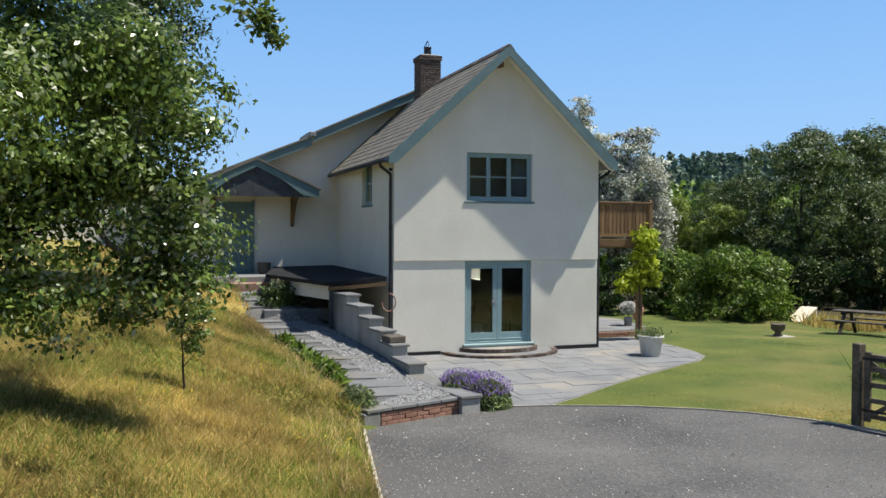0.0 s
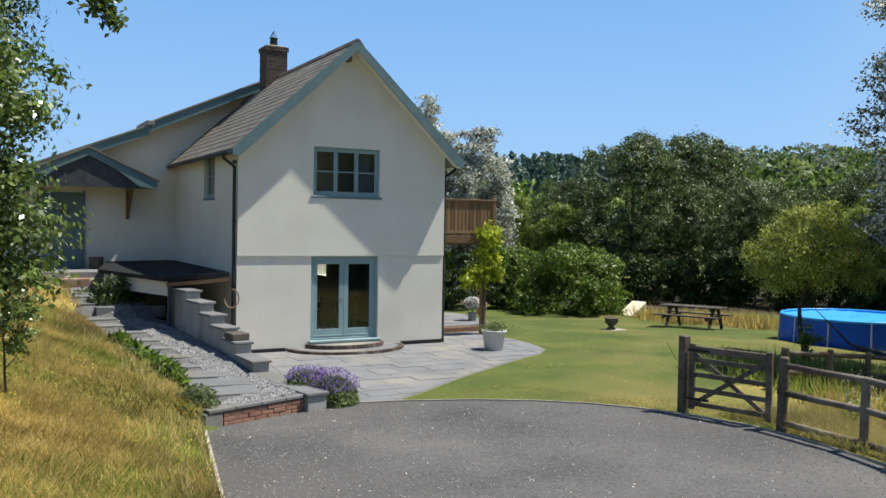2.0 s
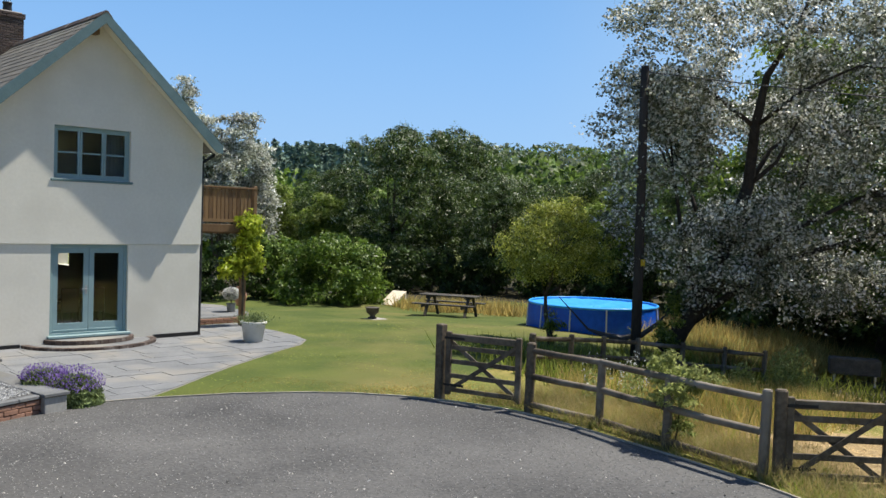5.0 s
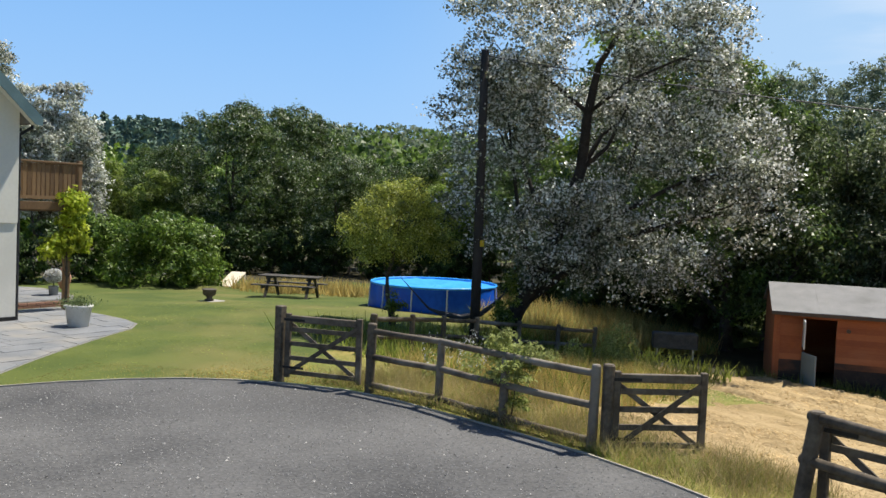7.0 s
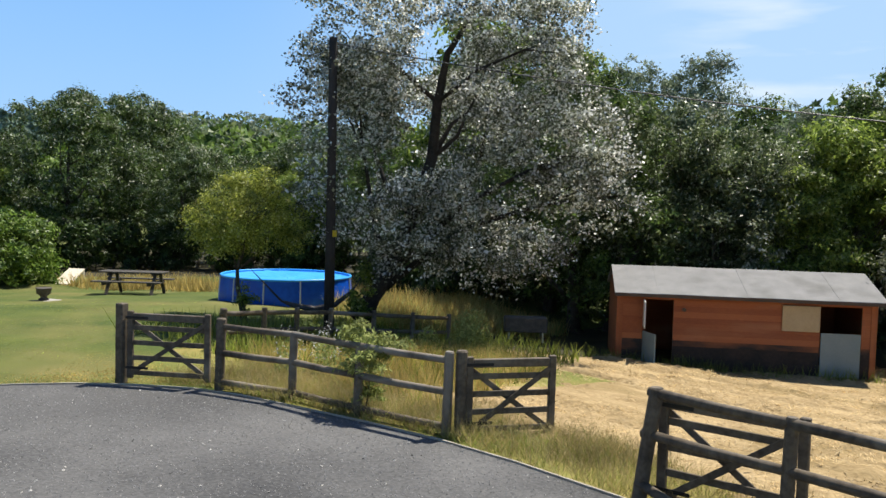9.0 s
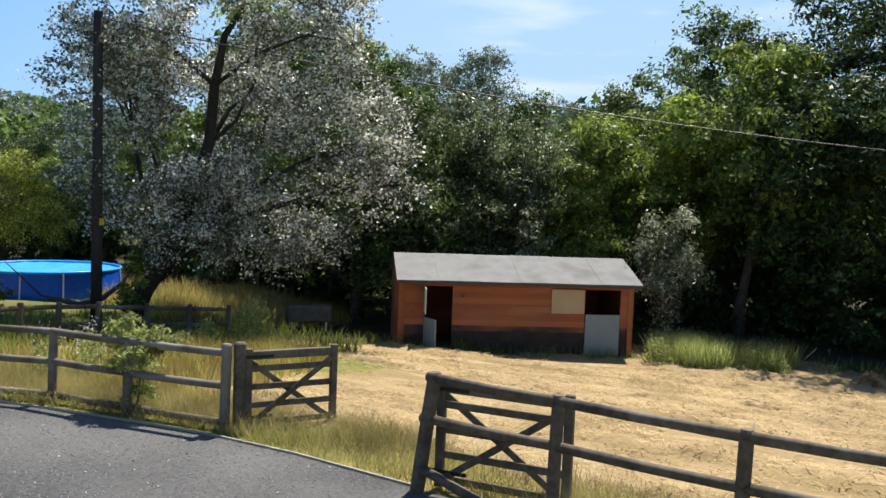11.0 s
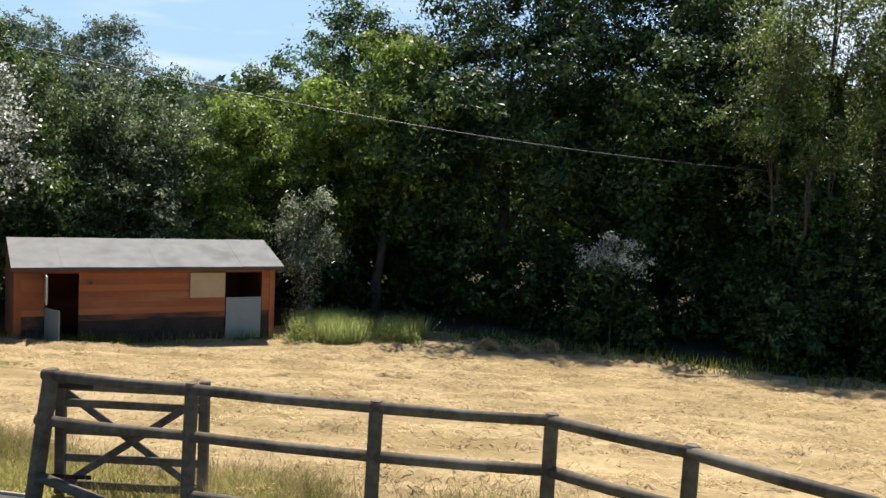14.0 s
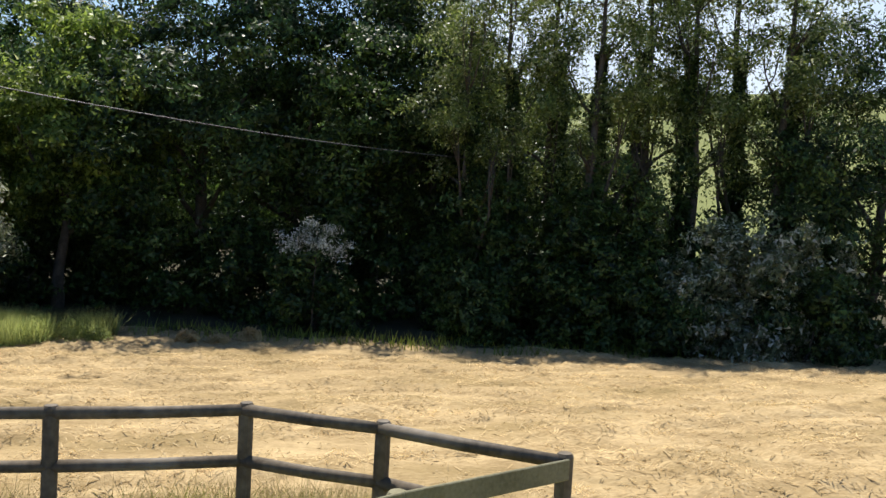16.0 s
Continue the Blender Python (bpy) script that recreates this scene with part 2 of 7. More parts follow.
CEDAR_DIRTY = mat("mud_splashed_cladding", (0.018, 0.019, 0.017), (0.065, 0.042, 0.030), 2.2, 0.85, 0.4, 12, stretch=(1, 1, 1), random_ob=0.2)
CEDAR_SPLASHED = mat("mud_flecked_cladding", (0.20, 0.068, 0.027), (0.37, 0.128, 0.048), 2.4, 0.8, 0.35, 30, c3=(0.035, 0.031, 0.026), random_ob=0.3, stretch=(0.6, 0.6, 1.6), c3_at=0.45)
CEDAR = mat("orange_stained_cladding", (0.23, 0.066, 0.026), (0.45, 0.155, 0.058), 1.3, 0.75, 0.35, 24, c3=(0.50, 0.24, 0.12), random_ob=0.5, stretch=(0.35, 0.35, 2.2), c3_at=0.64)
FELT = mat("grey_roof_felt", (0.19, 0.188, 0.185), (0.27, 0.265, 0.26), 2.5, 0.95, 0.4, 60, c3=(0.15, 0.148, 0.14))
ROOF_FELT = mat("black_roof_felt", (0.006, 0.007, 0.009), (0.018, 0.020, 0.024), 2, 0.85, 0.2, 30)
PLY = mat("bare_plywood", (0.42, 0.31, 0.17), (0.50, 0.38, 0.22), 2, 0.8, 0.2, 30)
GREY_DOOR = mat("grey_green_door_paint", (0.20, 0.24, 0.23), (0.26, 0.30, 0.29), 2, 0.7, 0.2, 30)
DECK = mat("brown_deck_timber", (0.10, 0.058, 0.030), (0.27, 0.17, 0.085), 3, 0.75, 0.35, 30, random_ob=0.6, stretch=(1, 1, 0.3))
POOL_BLUE = mat("blue_vinyl", (0.004, 0.075, 0.52), (0.008, 0.115, 0.66), 2, 0.35, 0.1, 8)
POOL_COVER = mat("light_blue_cover", (0.03, 0.30, 0.82), (0.07, 0.43, 0.92), 3, 0.35, 0.3, 10)
POOL_LEG = mat("white_painted_steel", (0.55, 0.58, 0.60), (0.68, 0.70, 0.72), 5, 0.4, 0.05)
BARK = mat("grey_brown_bark", (0.045, 0.036, 0.028), (0.12, 0.10, 0.08), 7, 0.95, 1.0, 30)
BARK_DARK = mat("dark_furrowed_bark", (0.018, 0.015, 0.012), (0.055, 0.046, 0.038), 7, 0.95, 1.0, 30)
POLE_WOOD = mat("dark_pole_timber", (0.022, 0.019, 0.017), (0.055, 0.047, 0.041), 5, 0.85, 0.5, 30, stretch=(1, 1, 0.2))
POT_WHITE = mat("off_white_pot", (0.50, 0.50, 0.47), (0.60, 0.60, 0.57), 5, 0.7, 0.15, 30)
POT_GREY = mat("grey_pot", (0.22, 0.23, 0.24), (0.30, 0.31, 0.32), 5, 0.7, 0.15, 30)
TERRACOTTA = mat("terracotta", (0.34, 0.17, 0.11), (0.46, 0.27, 0.19), 5, 0.85, 0.2, 30)
DARK_POT = mat("dark_stone_urn", (0.07, 0.06, 0.05), (0.14, 0.12, 0.10), 5, 0.85, 0.3, 30)
RAMP_WOOD = mat("pale_pine_boards", (0.68, 0.60, 0.46), (0.78, 0.71, 0.58), 2, 0.8, 0.2, 30)
ROOM = mat("dim_room_plaster", (0.48, 0.45, 0.40), (0.55, 0.52, 0.47), 2, 0.9, 0.1)
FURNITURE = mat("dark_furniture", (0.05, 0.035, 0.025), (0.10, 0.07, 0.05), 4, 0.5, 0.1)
CURTAIN = mat("pale_curtain", (0.42, 0.46, 0.50), (0.55, 0.58, 0.62), 3, 0.95, 0.2, 30)
STEEL = mat("galvanised_steel", (0.35, 0.36, 0.37), (0.5, 0.51, 0.52), 5, 0.35, 0.05, metal=0.8)
LEAD = mat("lead_flashing", (0.16, 0.165, 0.17), (0.24, 0.245, 0.25), 5, 0.6, 0.1)
GLASS = glass_mat("window_glass")
RUBBER = mat("wire_rubber", (0.03, 0.03, 0.032), (0.07, 0.07, 0.075), 5, 0.5, 0.0)
# oak, alder, lime and maple: the pale share paints sun sparkle on leaves
L_OAK = leaf_mat("dark_oak_leaves", (0.008, 0.020, 0.005), (0.076, 0.128, 0.026), (0.14, 0.20, 0.07), 0.03, 0.46, 0.30)
L_ALDER = leaf_mat("mid_green_leaves", (0.018, 0.042, 0.009), (0.185, 0.275, 0.06), (0.30, 0.37, 0.17), 0.04, 0.46, 0.42)
L_LIME = leaf_mat("yellow_green_leaves", (0.05, 0.095, 0.014), (0.345, 0.43, 0.085), (0.46, 0.51, 0.24), 0.03, 0.44, 0.58)
L_MAPLE = leaf_mat("field_maple_leaves", (0.010, 0.026, 0.006), (0.168, 0.238, 0.062), (0.46, 0.50, 0.36), 0.10, 0.36, 0.38)
L_SALLOW = leaf_mat("sallow_leaves", (0.030, 0.050, 0.018), (0.19, 0.235, 0.095), (0.48, 0.51, 0.38), 0.12, 0.36, 0.52)
L_GRASS_PALE = leaf_mat("fence_grass_blades", (0.27, 0.215, 0.085), (0.52, 0.42, 0.20), rough=0.7, through_light=0.45)
L_OLIVE = leaf_mat("olive_yellow_leaves", (0.11, 0.145, 0.022), (0.56, 0.59, 0.12), (0.62, 0.64, 0.32), 0.03, 0.42, 0.56)
L_SILVER = leaf_mat("silver_poplar_leaves", (0.050, 0.060, 0.034), (0.32, 0.34, 0.235), (0.86, 0.86, 0.82), 0.33, 0.32, 0.42)
L_PALE = leaf_mat("white_poplar_leaves", (0.15, 0.17, 0.11), (0.44, 0.465, 0.35), (0.80, 0.80, 0.74), 0.42, 0.42, 0.36)
L_GREY = leaf_mat("grey_willow_leaves", (0.095, 0.123, 0.055), (0.27, 0.30, 0.16), (0.58, 0.59, 0.48), 0.24, 0.45, 0.45)
# apple's whitish share stands for glossy highlights, painted leaf by leaf
L_APPLE = leaf_mat("apple_leaves", (0.026, 0.058, 0.013), (0.235, 0.33, 0.075), (0.48, 0.54, 0.34), 0.08, 0.26, 0.40, 0.45)
L_BUSH = leaf_mat("bright_shrub_leaves", (0.032, 0.072, 0.010), (0.22, 0.33, 0.048), (0.40, 0.48, 0.18), 0.06, through_light=0.36)
# needle colour lifted and blued to imitate air haze on the far hill
L_CONIFER = leaf_mat("haze_tinted_needles", (0.09, 0.145, 0.11), (0.19, 0.265, 0.195), rough=0.8, through_light=0.1)
# grey haze of distance is mixed into these leaf colours
L_FAR = leaf_mat("far_haze_tinted_leaves", (0.085, 0.125, 0.075), (0.25, 0.30, 0.18), (0.36, 0.40, 0.28), 0.05, rough=0.6, through_light=0.3)
L_WISTERIA = leaf_mat("wisteria_leaves", (0.24, 0.33, 0.02), (0.55, 0.60, 0.06), through_light=0.5)
L_GRASS_DRY = leaf_mat("dry_grass_blades", (0.34, 0.255, 0.075), (0.61, 0.47, 0.175), rough=0.7, through_light=0.5)
L_GRASS_GREEN = leaf_mat("green_grass_blades", (0.125, 0.165, 0.026), (0.31, 0.35, 0.075), rough=0.7, through_light=0.5)
L_WEED = leaf_mat("bright_weed_blades", (0.22, 0.27, 0.075), (0.52, 0.56, 0.21), rough=0.7, through_light=0.55)
L_STRAW = leaf_mat("straw_stalks", (0.42, 0.305, 0.14), (0.66, 0.50, 0.27), rough=0.6, through_light=0.3)
L_LAVENDER = leaf_mat("lavender_flowers", (0.16, 0.085, 0.34), (0.36, 0.25, 0.62), rough=0.8)
L_SAGE = leaf_mat("grey_green_stems", (0.085, 0.125, 0.045), (0.25, 0.31, 0.135), rough=0.8)
L_THIN = leaf_mat("sunlit_thin_leaves", (0.055, 0.085, 0.020), (0.25, 0.30, 0.075), (0.45, 0.48, 0.28), 0.10, 0.36, 0.50)
PICNIC = mat("dark_weathered_boards", (0.045, 0.04, 0.034), (0.11, 0.10, 0.085), 3, 0.85, 0.4, 40)
L_WHITE = leaf_mat("white_blossom", (0.62, 0.62, 0.60), (0.80, 0.80, 0.78), rough=0.8)
L_YELLOW = leaf_mat("yellow_flowers", (0.60, 0.42, 0.03), (0.75, 0.58, 0.06), rough=0.8)


# ---- mesh helpers ----
def empty(name, m, label="", category="", group="", kind=""):
    ob = new(name)
    ob.empty_display_size = 0.2
    ob.matrix_world = m
    return tagged(ob, label, category, group, kind)


def finish(name, bm, material, parent=None, label="", smooth=False, local=None):
    me = bpy.data.meshes.new(name)
    bmesh.ops.recalc_face_normals(bm, faces=bm.faces)
    bm.to_mesh(me)
    bm.free()
    return place(name, me, material, parent, label, smooth, local)


def place(name, me, material, parent=None, label="", smooth=False, local=None):
    if not me.materials:
        me.materials.append(material)
    if smooth:
        me.shade_smooth()
    ob = new(name, me)
    if parent is not None:
        ob.parent = parent
    if local is not None:
        ob.matrix_basis = local
    if label:
        ob["label"] = label
    return ob


def part(name, bm, material, parent, label="", smooth=False, local=None):
    return finish(name, bm, material, parent, label, smooth, local)


def thing(name, bm, material, label, category, kind="", group="", smooth=False, m=None):
    ob = finish(name, bm, material, None, "", smooth, m)
    return tagged(ob, label, category, group, kind)


def box(bm, x0, x1, y0, y1, z0, z1, bevel=0.0, m=None):
    vs = [bm.verts.new((x, y, z)) for x in (x0, x1) for y in (y0, y1) for z in (z0, z1)]
    fs = [bm.faces.new([vs[i] for i in f]) for f in ((0, 1, 3, 2), (4, 6, 7, 5), (0, 4, 5, 1), (2, 3, 7, 6), (0, 2, 6, 4), (1, 5, 7, 3))]
    if bevel:
        es = list({e for f in fs for e in f.edges})
        r = bmesh.ops.bevel(bm, geom=es, offset=bevel, segments=1, affect="EDGES")
        vs = list({v for f in r["faces"] for v in f.verts} | {v for v in vs if v.is_valid})
    if m is not None:
        bmesh.ops.transform(bm, matrix=m, verts=[v for v in vs if v.is_valid])
    return vs


def bbox(*a, bevel=0.0, m=None):
    bm = bmesh.new()
    box(bm, *a, bevel=bevel, m=m)
    return bm


def tube(bm, pts, radii, sides=8, wobble=0.0, cap=True):
    """A tapered tube along points."""
    rings = []
    pts = [Vector(p) for p in pts]
    side = None
    for i, p in enumerate(pts):
        d = (pts[min(i + 1, len(pts) - 1)] - pts[max(i - 1, 0)]).normalized()
        if side is None:
            side = d.orthogonal().normalized()
        side = (side - d * side.dot(d)).normalized()
        up = d.cross(side)
        ring = []
        for k in range(sides):
            a = 2 * math.pi * k / sides
            r = radii[i] * (1 + wobble * (noise.noise(p * 3 + Vector((k * 1.7, 0, 0)))))
            ring.append(bm.verts.new(p + side * math.cos(a) * r + up * math.sin(a) * r))
        rings.append(ring)
    for a, b in zip(rings, rings[1:]):
        for k in range(sides):
            bm.faces.new((a[k], a[(k + 1) % sides], b[(k + 1) % sides], b[k]))
    if cap:
        bm.faces.new(rings[0][::-1]), bm.faces.new(rings[-1])


def lathe(bm, profile, sides=24, m=None):
    """A turned body from (radius, height) rows."""
    rings = []
    for r, z in profile:
        rings.append([bm.verts.new((r * math.cos(2 * math.pi * k / sides), r * math.sin(2 * math.pi * k / sides), z)) for k in range(sides)])
    for a, b in zip(rings, rings[1:]):
        for k in range(sides):
            bm.faces.new((a[k], a[(k + 1) % sides], b[(k + 1) % sides], b[k]))
    bm.faces.new(rings[0][::-1]), bm.faces.new(rings[-1])
    if m is not None:
        bmesh.ops.transform(bm, matrix=m, verts=[v for r in rings for v in r])


def prism(bm, outline, z0, z1):
    """An upright slab over a flat outline."""
    lo = [bm.verts.new((x, y, z0)) for x, y in outline]
    hi = [bm.verts.new((x, y, z1)) for x, y in outline]
    n = len(lo)
    bm.faces.new(hi), bm.faces.new(lo[::-1])
    for i in range(n):
        bm.faces.new((lo[i], lo[(i + 1) % n], hi[(i + 1) % n], hi[i]))


def quads_mesh(name, v, k=4):
    """A mesh of separate faces of k corners from an array of corners."""
    me = bpy.data.meshes.new(name)
    n = len(v) // k
    me.vertices.add(len(v))
    me.vertices.foreach_set("co", v.astype(np.float32).ravel())
    me.loops.add(len(v))
    me.loops.foreach_set("vertex_index", np.arange(len(v), dtype=np.int32))
    me.polygons.add(n)
    me.polygons.foreach_set("loop_start", np.arange(0, len(v), k, dtype=np.int32))
    me.polygons.foreach_set("loop_total", np.full(n, k, dtype=np.int32))
    me.update()
    return me


def leaves(name, rng, centres, size, up=0.5, slim=0.55, hang=0.0, corners=4, facing=None):
    """Leaf blades (pointed four-sided) about the given places."""
    n = len(centres)
    nor = rng.normal(size=(n, 3))
    nor[:, 2] += up * 2
    if facing is not None:
        nor = nor * 0.6 + facing * 0.75
    nor /= np.linalg.norm(nor, axis=1, keepdims=True)
    ax = rng.normal(size=(n, 3))
    ax[:, 2] -= hang * 2
    ax -= nor * (ax * nor).sum(1, keepdims=True)
    ax /= np.linalg.norm(ax, axis=1, keepdims=True) + 1e-9
    bi = np.cross(nor, ax)
    s = size * rng.uniform(0.6, 1.35, (n, 1))
    if corners == 3:
        v = np.stack([centres - ax * s * 0.5 + bi * s * slim * 0.5, centres - ax * s * 0.4 - bi * s * slim * 0.5, centres + ax * s * 0.6], 1)
        return quads_mesh(name, v.reshape(-1, 3), 3)
    v = np.stack([centres - ax * s * 0.5, centres + bi * s * slim * 0.5 + nor * s * 0.06, centres + ax * s * 0.5, centres - bi * s * slim * 0.5 + nor * s * 0.06], 1)
    return quads_mesh(name, v.reshape(-1, 3))


def clumps(rng, blobs, count, clump=0.35, per=40, shell=0.55, top=0.5):
    """Leaf places: clumps near the skin of ellipsoids (x, y, z, rx, ry, rz)."""
    blobs = np.array(blobs, float)
    w = (blobs[:, 3] * blobs[:, 4] + blobs[:, 3] * blobs[:, 5] + blobs[:, 4] * blobs[:, 5])
    nc = max(1, count // per)
    pick = rng.choice(len(blobs), nc, p=w / w.sum())
    d = rng.normal(size=(nc, 3))
    d /= np.linalg.norm(d, axis=1, keepdims=True)
    r = shell + (1.05 - shell) * rng.random((nc, 1)) ** 0.7
    d[:, 2] = np.where(rng.random(nc) < top, np.abs(d[:, 2]), d[:, 2])
    c = blobs[pick, :3] + d * r * blobs[pick, 3:]
    k = rng.integers(0, nc, count)
    off = rng.normal(size=(count, 3)) * clump * np.array([0.6, 0.6, 0.33]) * rng.uniform(0.6, 1.3, (nc, 1))[k]
    off[:, 2] -= 0.35 * np.hypot(off[:, 0], off[:, 1])
    return c[k] + off, d[k] + off * (0.8 / clump)


def crown_blobs(rng, w, h, z0, n, small=0.28):
    """Ellipsoids heaped into an uneven crown of width w from z0 to z0 + h."""
    out = []
    for i in range(n):
        t = (i + rng.random()) / n
        z = z0 + h * (0.08 + 0.86 * t)
        prof = math.sin(math.pi * min(0.97, 0.12 + 0.85 * t)) ** 0.7
        a = rng.random() * 2 * math.pi
        rr = w * 0.5 * prof * math.sqrt(rng.random()) * 0.78
        s = w * small * (0.6 + 0.7 * rng.random()) * (0.55 + 0.45 * prof)
        out.append((rr * math.cos(a), rr * math.sin(a), z, s, s, s * 0.75))
    return out


def tree(name, m, label, leaf_material, w, h, z0, seed, count, leaf=0.16, n=26, trunk_r=0.18, limbs=9, small=0.24, clump=0.35, per=40, hang=0.1, slim=0.55, blobs=None, axis=None, category="tree", group="", shell=0.55, bark=None, corners=3, low=0.4, top=0.5, flutter=False):
    """A tree: tapered trunk, limbs that reach into the crown, a crown of single leaves in clumps."""
    rng = np.random.default_rng(seed)
    t = empty(name, m, label, category, group)
    blobs = blobs or crown_blobs(rng, w, h, z0, n, small)
    if axis is None:
        tip = z0 + h * 0.75
        sway = rng.normal(size=2) * 0.04 * w
        axis = [Vector((sway[0] * math.sin(s * 3) + rng.normal() * 0.012 * w, sway[1] * s * s * 2 + rng.normal() * 0.012 * w, tip * s)) for s in np.linspace(0, 1, 8)]
    axis = [Vector(p) for p in axis]
    k = len(axis) - 1
    bm = bmesh.new()
    tube(bm, axis, [trunk_r * (1.3 if i == 0 else 1 - 0.88 * i / k) for i in range(k + 1)], 9, 0.25)
    part("trunk", bm, bark or BARK, t, smooth=True)
    done = 0
    for b in sorted(blobs, key=lambda q: (q[2] * 7.3) % 1.0):
        if done >= limbs:
            break
        e = Vector(b[:3])
        below = [p for p in axis if p.z < e.z - 0.22 * (e - p).length]
        if not below or e.z < axis[0].z + low:
            continue
        f = below[-1] if len(below) < 3 else below[int(rng.integers(max(1, len(below) - 3), len(below)))]
        i = axis.index(f)
        r0 = trunk_r * (1 - 0.88 * i / k) * 0.55
        d = e - f
        bend = Vector((d.x * 0.1, d.y * 0.1, -abs(d.z) * 0.12)) if d.z > d.length * 0.6 else Vector((0, 0, d.length * 0.12))
        m1, m2 = f.lerp(e, 0.35) + bend, f.lerp(e, 0.7) + bend * 0.8 + Vector(rng.normal(size=3) * 0.03 * d.length)
        bm = bmesh.new()
        tube(bm, [f, m1, m2, e], [r0, r0 * 0.72, r0 * 0.42, r0 * 0.14], 6, 0.2)
        for _ in range(2):
            q = e + Vector(rng.normal(size=3) * b[3] * 0.38)
            tube(bm, [m2, m2.lerp(q, 0.5) + Vector((0, 0, 0.04 * d.length)), q], [r0 * 0.3, r0 * 0.2, r0 * 0.06], 4)
        part("limb", bm, bark or BARK, t, smooth=True)
        done += 1
    c, d = clumps(rng, blobs, count, clump, per, shell, top)
    place("crown", leaves("crown", rng, c, leaf, 0.35, slim, hang, corners, None if flutter else d), leaf_material, t)
    return t


def blades(name, rng, base, height, width=0.012, lean=0.25):
    """Grass blades: one narrow triangle each, rooted at base."""
    n = len(base)
    a = rng.random(n) * 2 * math.pi
    h = height * rng.uniform(0.5, 1.3, n)
    side = np.stack([np.cos(a), np.sin(a), 0 * a], 1) * width * rng.uniform(0.7, 1.4, (n, 1))
    tip = base + np.stack([rng.normal(size=n) * lean * h, rng.normal(size=n) * lean * h, h], 1)
    return quads_mesh(name, np.stack([base - side, base + side, tip], 1).reshape(-1, 3), 3)


def lerp_table(table, x):
    return np.interp(x, [a for a, _ in table], [b for _, b in table])


# ---- the lie of the land ----
HOUSE = Matrix.Translation((-1.12, 19.45, 0)) @ pose(0, 0, 0, 0, 0, 18.6)
HOUSE_BACK = HOUSE.inverted()
EDGE_X = ((-30, 3.0), (0, 0.8), (9.26, -0.68), (12.4, -1.15), (13.95, -1.75), (15.1, -2.05), (16.1, -2.6), (17.6, -3.3), (20, -4.4), (23, -5.5), (26, -7.0), (60, -14))
EDGE_Z = ((-30, 0.0), (12.35, 0.0), (12.6, 0.24), (13, 0.27), (15.3, 0.30), (19.5, 0.65), (20.3, 0.72), (20.6, 0.95), (22, 1.15), (24, 1.4), (25, 1.45), (60, 2.2))
WALL_X = ((-30, 99), (12.35, 99), (12.4, -0.9), (13.6, 0.28), (15.3, -0.5), (16.2, -0.85), (17, -1.15), (17.5, -1.42), (18, -1.7), (18.8, -2.05), (19.5, -2.45), (20, -3.0), (22, -4.2), (25, -5.2), (60, -16))


def smooth(a, b, x):
    t = np.clip((x - a) / (b - a), 0, 1)
    return t * t * (3 - 2 * t)


def land(x, y):
    """Height of the ground."""
    x, y = np.asarray(x, float), np.asarray(y, float)
    r = np.hypot(x, y)
    pad = -0.1 * np.clip(x - 9, 0, 12) * (1 - smooth(14, 22, y))
    lawn = -0.06 * np.clip(r - 24, 0, 10) * smooth(13, 20, y) * smooth(-2, 6, x)
    s = lerp_table(EDGE_X, y) - x
    up = lerp_table(EDGE_Z, y)
    bank = np.where(s > 0, up + 0.30 * np.clip(s, 0, 4) + 0.10 * np.clip(s - 4, 0, 14), np.where((x < lerp_table(WALL_X, y)) & (y > 12.4), up - 0.4, 0.0))
    behind = 0.7 * smooth(6.0, 1.5, y) * smooth(5.0, 2.5, x)
    way = np.arctan2(x, y)
    far = smooth(52, 230, r) * (13 + 17 * smooth(1.5, 1.9, way)) * smooth(-0.12, 0.12, way)
    return np.maximum(bank, behind) + pad + lawn + far


def graded(lo, hi, step, reach):
    """Even steps from lo to hi, then wider and wider out to reach."""
    mid = list(np.arange(lo, hi + step / 2, step))
    out, s, a, b = [], step, lo, hi
    left, right = [], []
    while b < reach:
        s *= 1.22
        a, b = a - s, b + s
        left.append(a), right.append(b)
    return np.array(left[::-1] + mid + right)


gx, gy = graded(-14, 32, 0.32, 2600), graded(-16, 40, 0.32, 2600)
X, Y = np.meshgrid(gx, gy)
Z = land(X, Y)
near = (np.abs(X) < 60) & (np.abs(Y) < 60)
bumps = np.array([noise.noise(Vector((a * 0.9, b * 0.9, 0))) for a, b in zip(X[near], Y[near])])
Zn = Z.copy()
amp = np.where(X[near] > 8.6, 0.05, 0.0) + np.where(lerp_table(EDGE_X, Y[near]) - X[near] > 0.4, 0.02, 0.0)
Zn[near] += bumps * amp
Zn[(X > -1.0) & (X < 7.4) & (Y > 4) & (Y < 13.9)] -= 0.02
gm = bpy.data.meshes.new("ground")
nx, ny = len(gx), len(gy)
idx = np.arange(nx * ny).reshape(ny, nx)
q = np.stack([idx[:-1, :-1], idx[:-1, 1:], idx[1:, 1:], idx[1:, :-1]], -1).reshape(-1, 4)
gm.from_pydata(np.stack([X, Y, Zn], -1).reshape(-1, 3).tolist(), [], q.tolist())
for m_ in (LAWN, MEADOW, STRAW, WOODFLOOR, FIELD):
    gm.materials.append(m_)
cx, cy = X.reshape(-1)[q].mean(1), Y.reshape(-1)[q].mean(1)
cr_ = np.hypot(cx, cy)
WOOD_X = ((-60, 19.0), (-14, 20.0), (-5, 22.4), (2.6, 25.0), (5.5, 24.6), (7.0, 24.8), (10, 21.5), (14, 17.0), (16, 17.0), (18, 60))
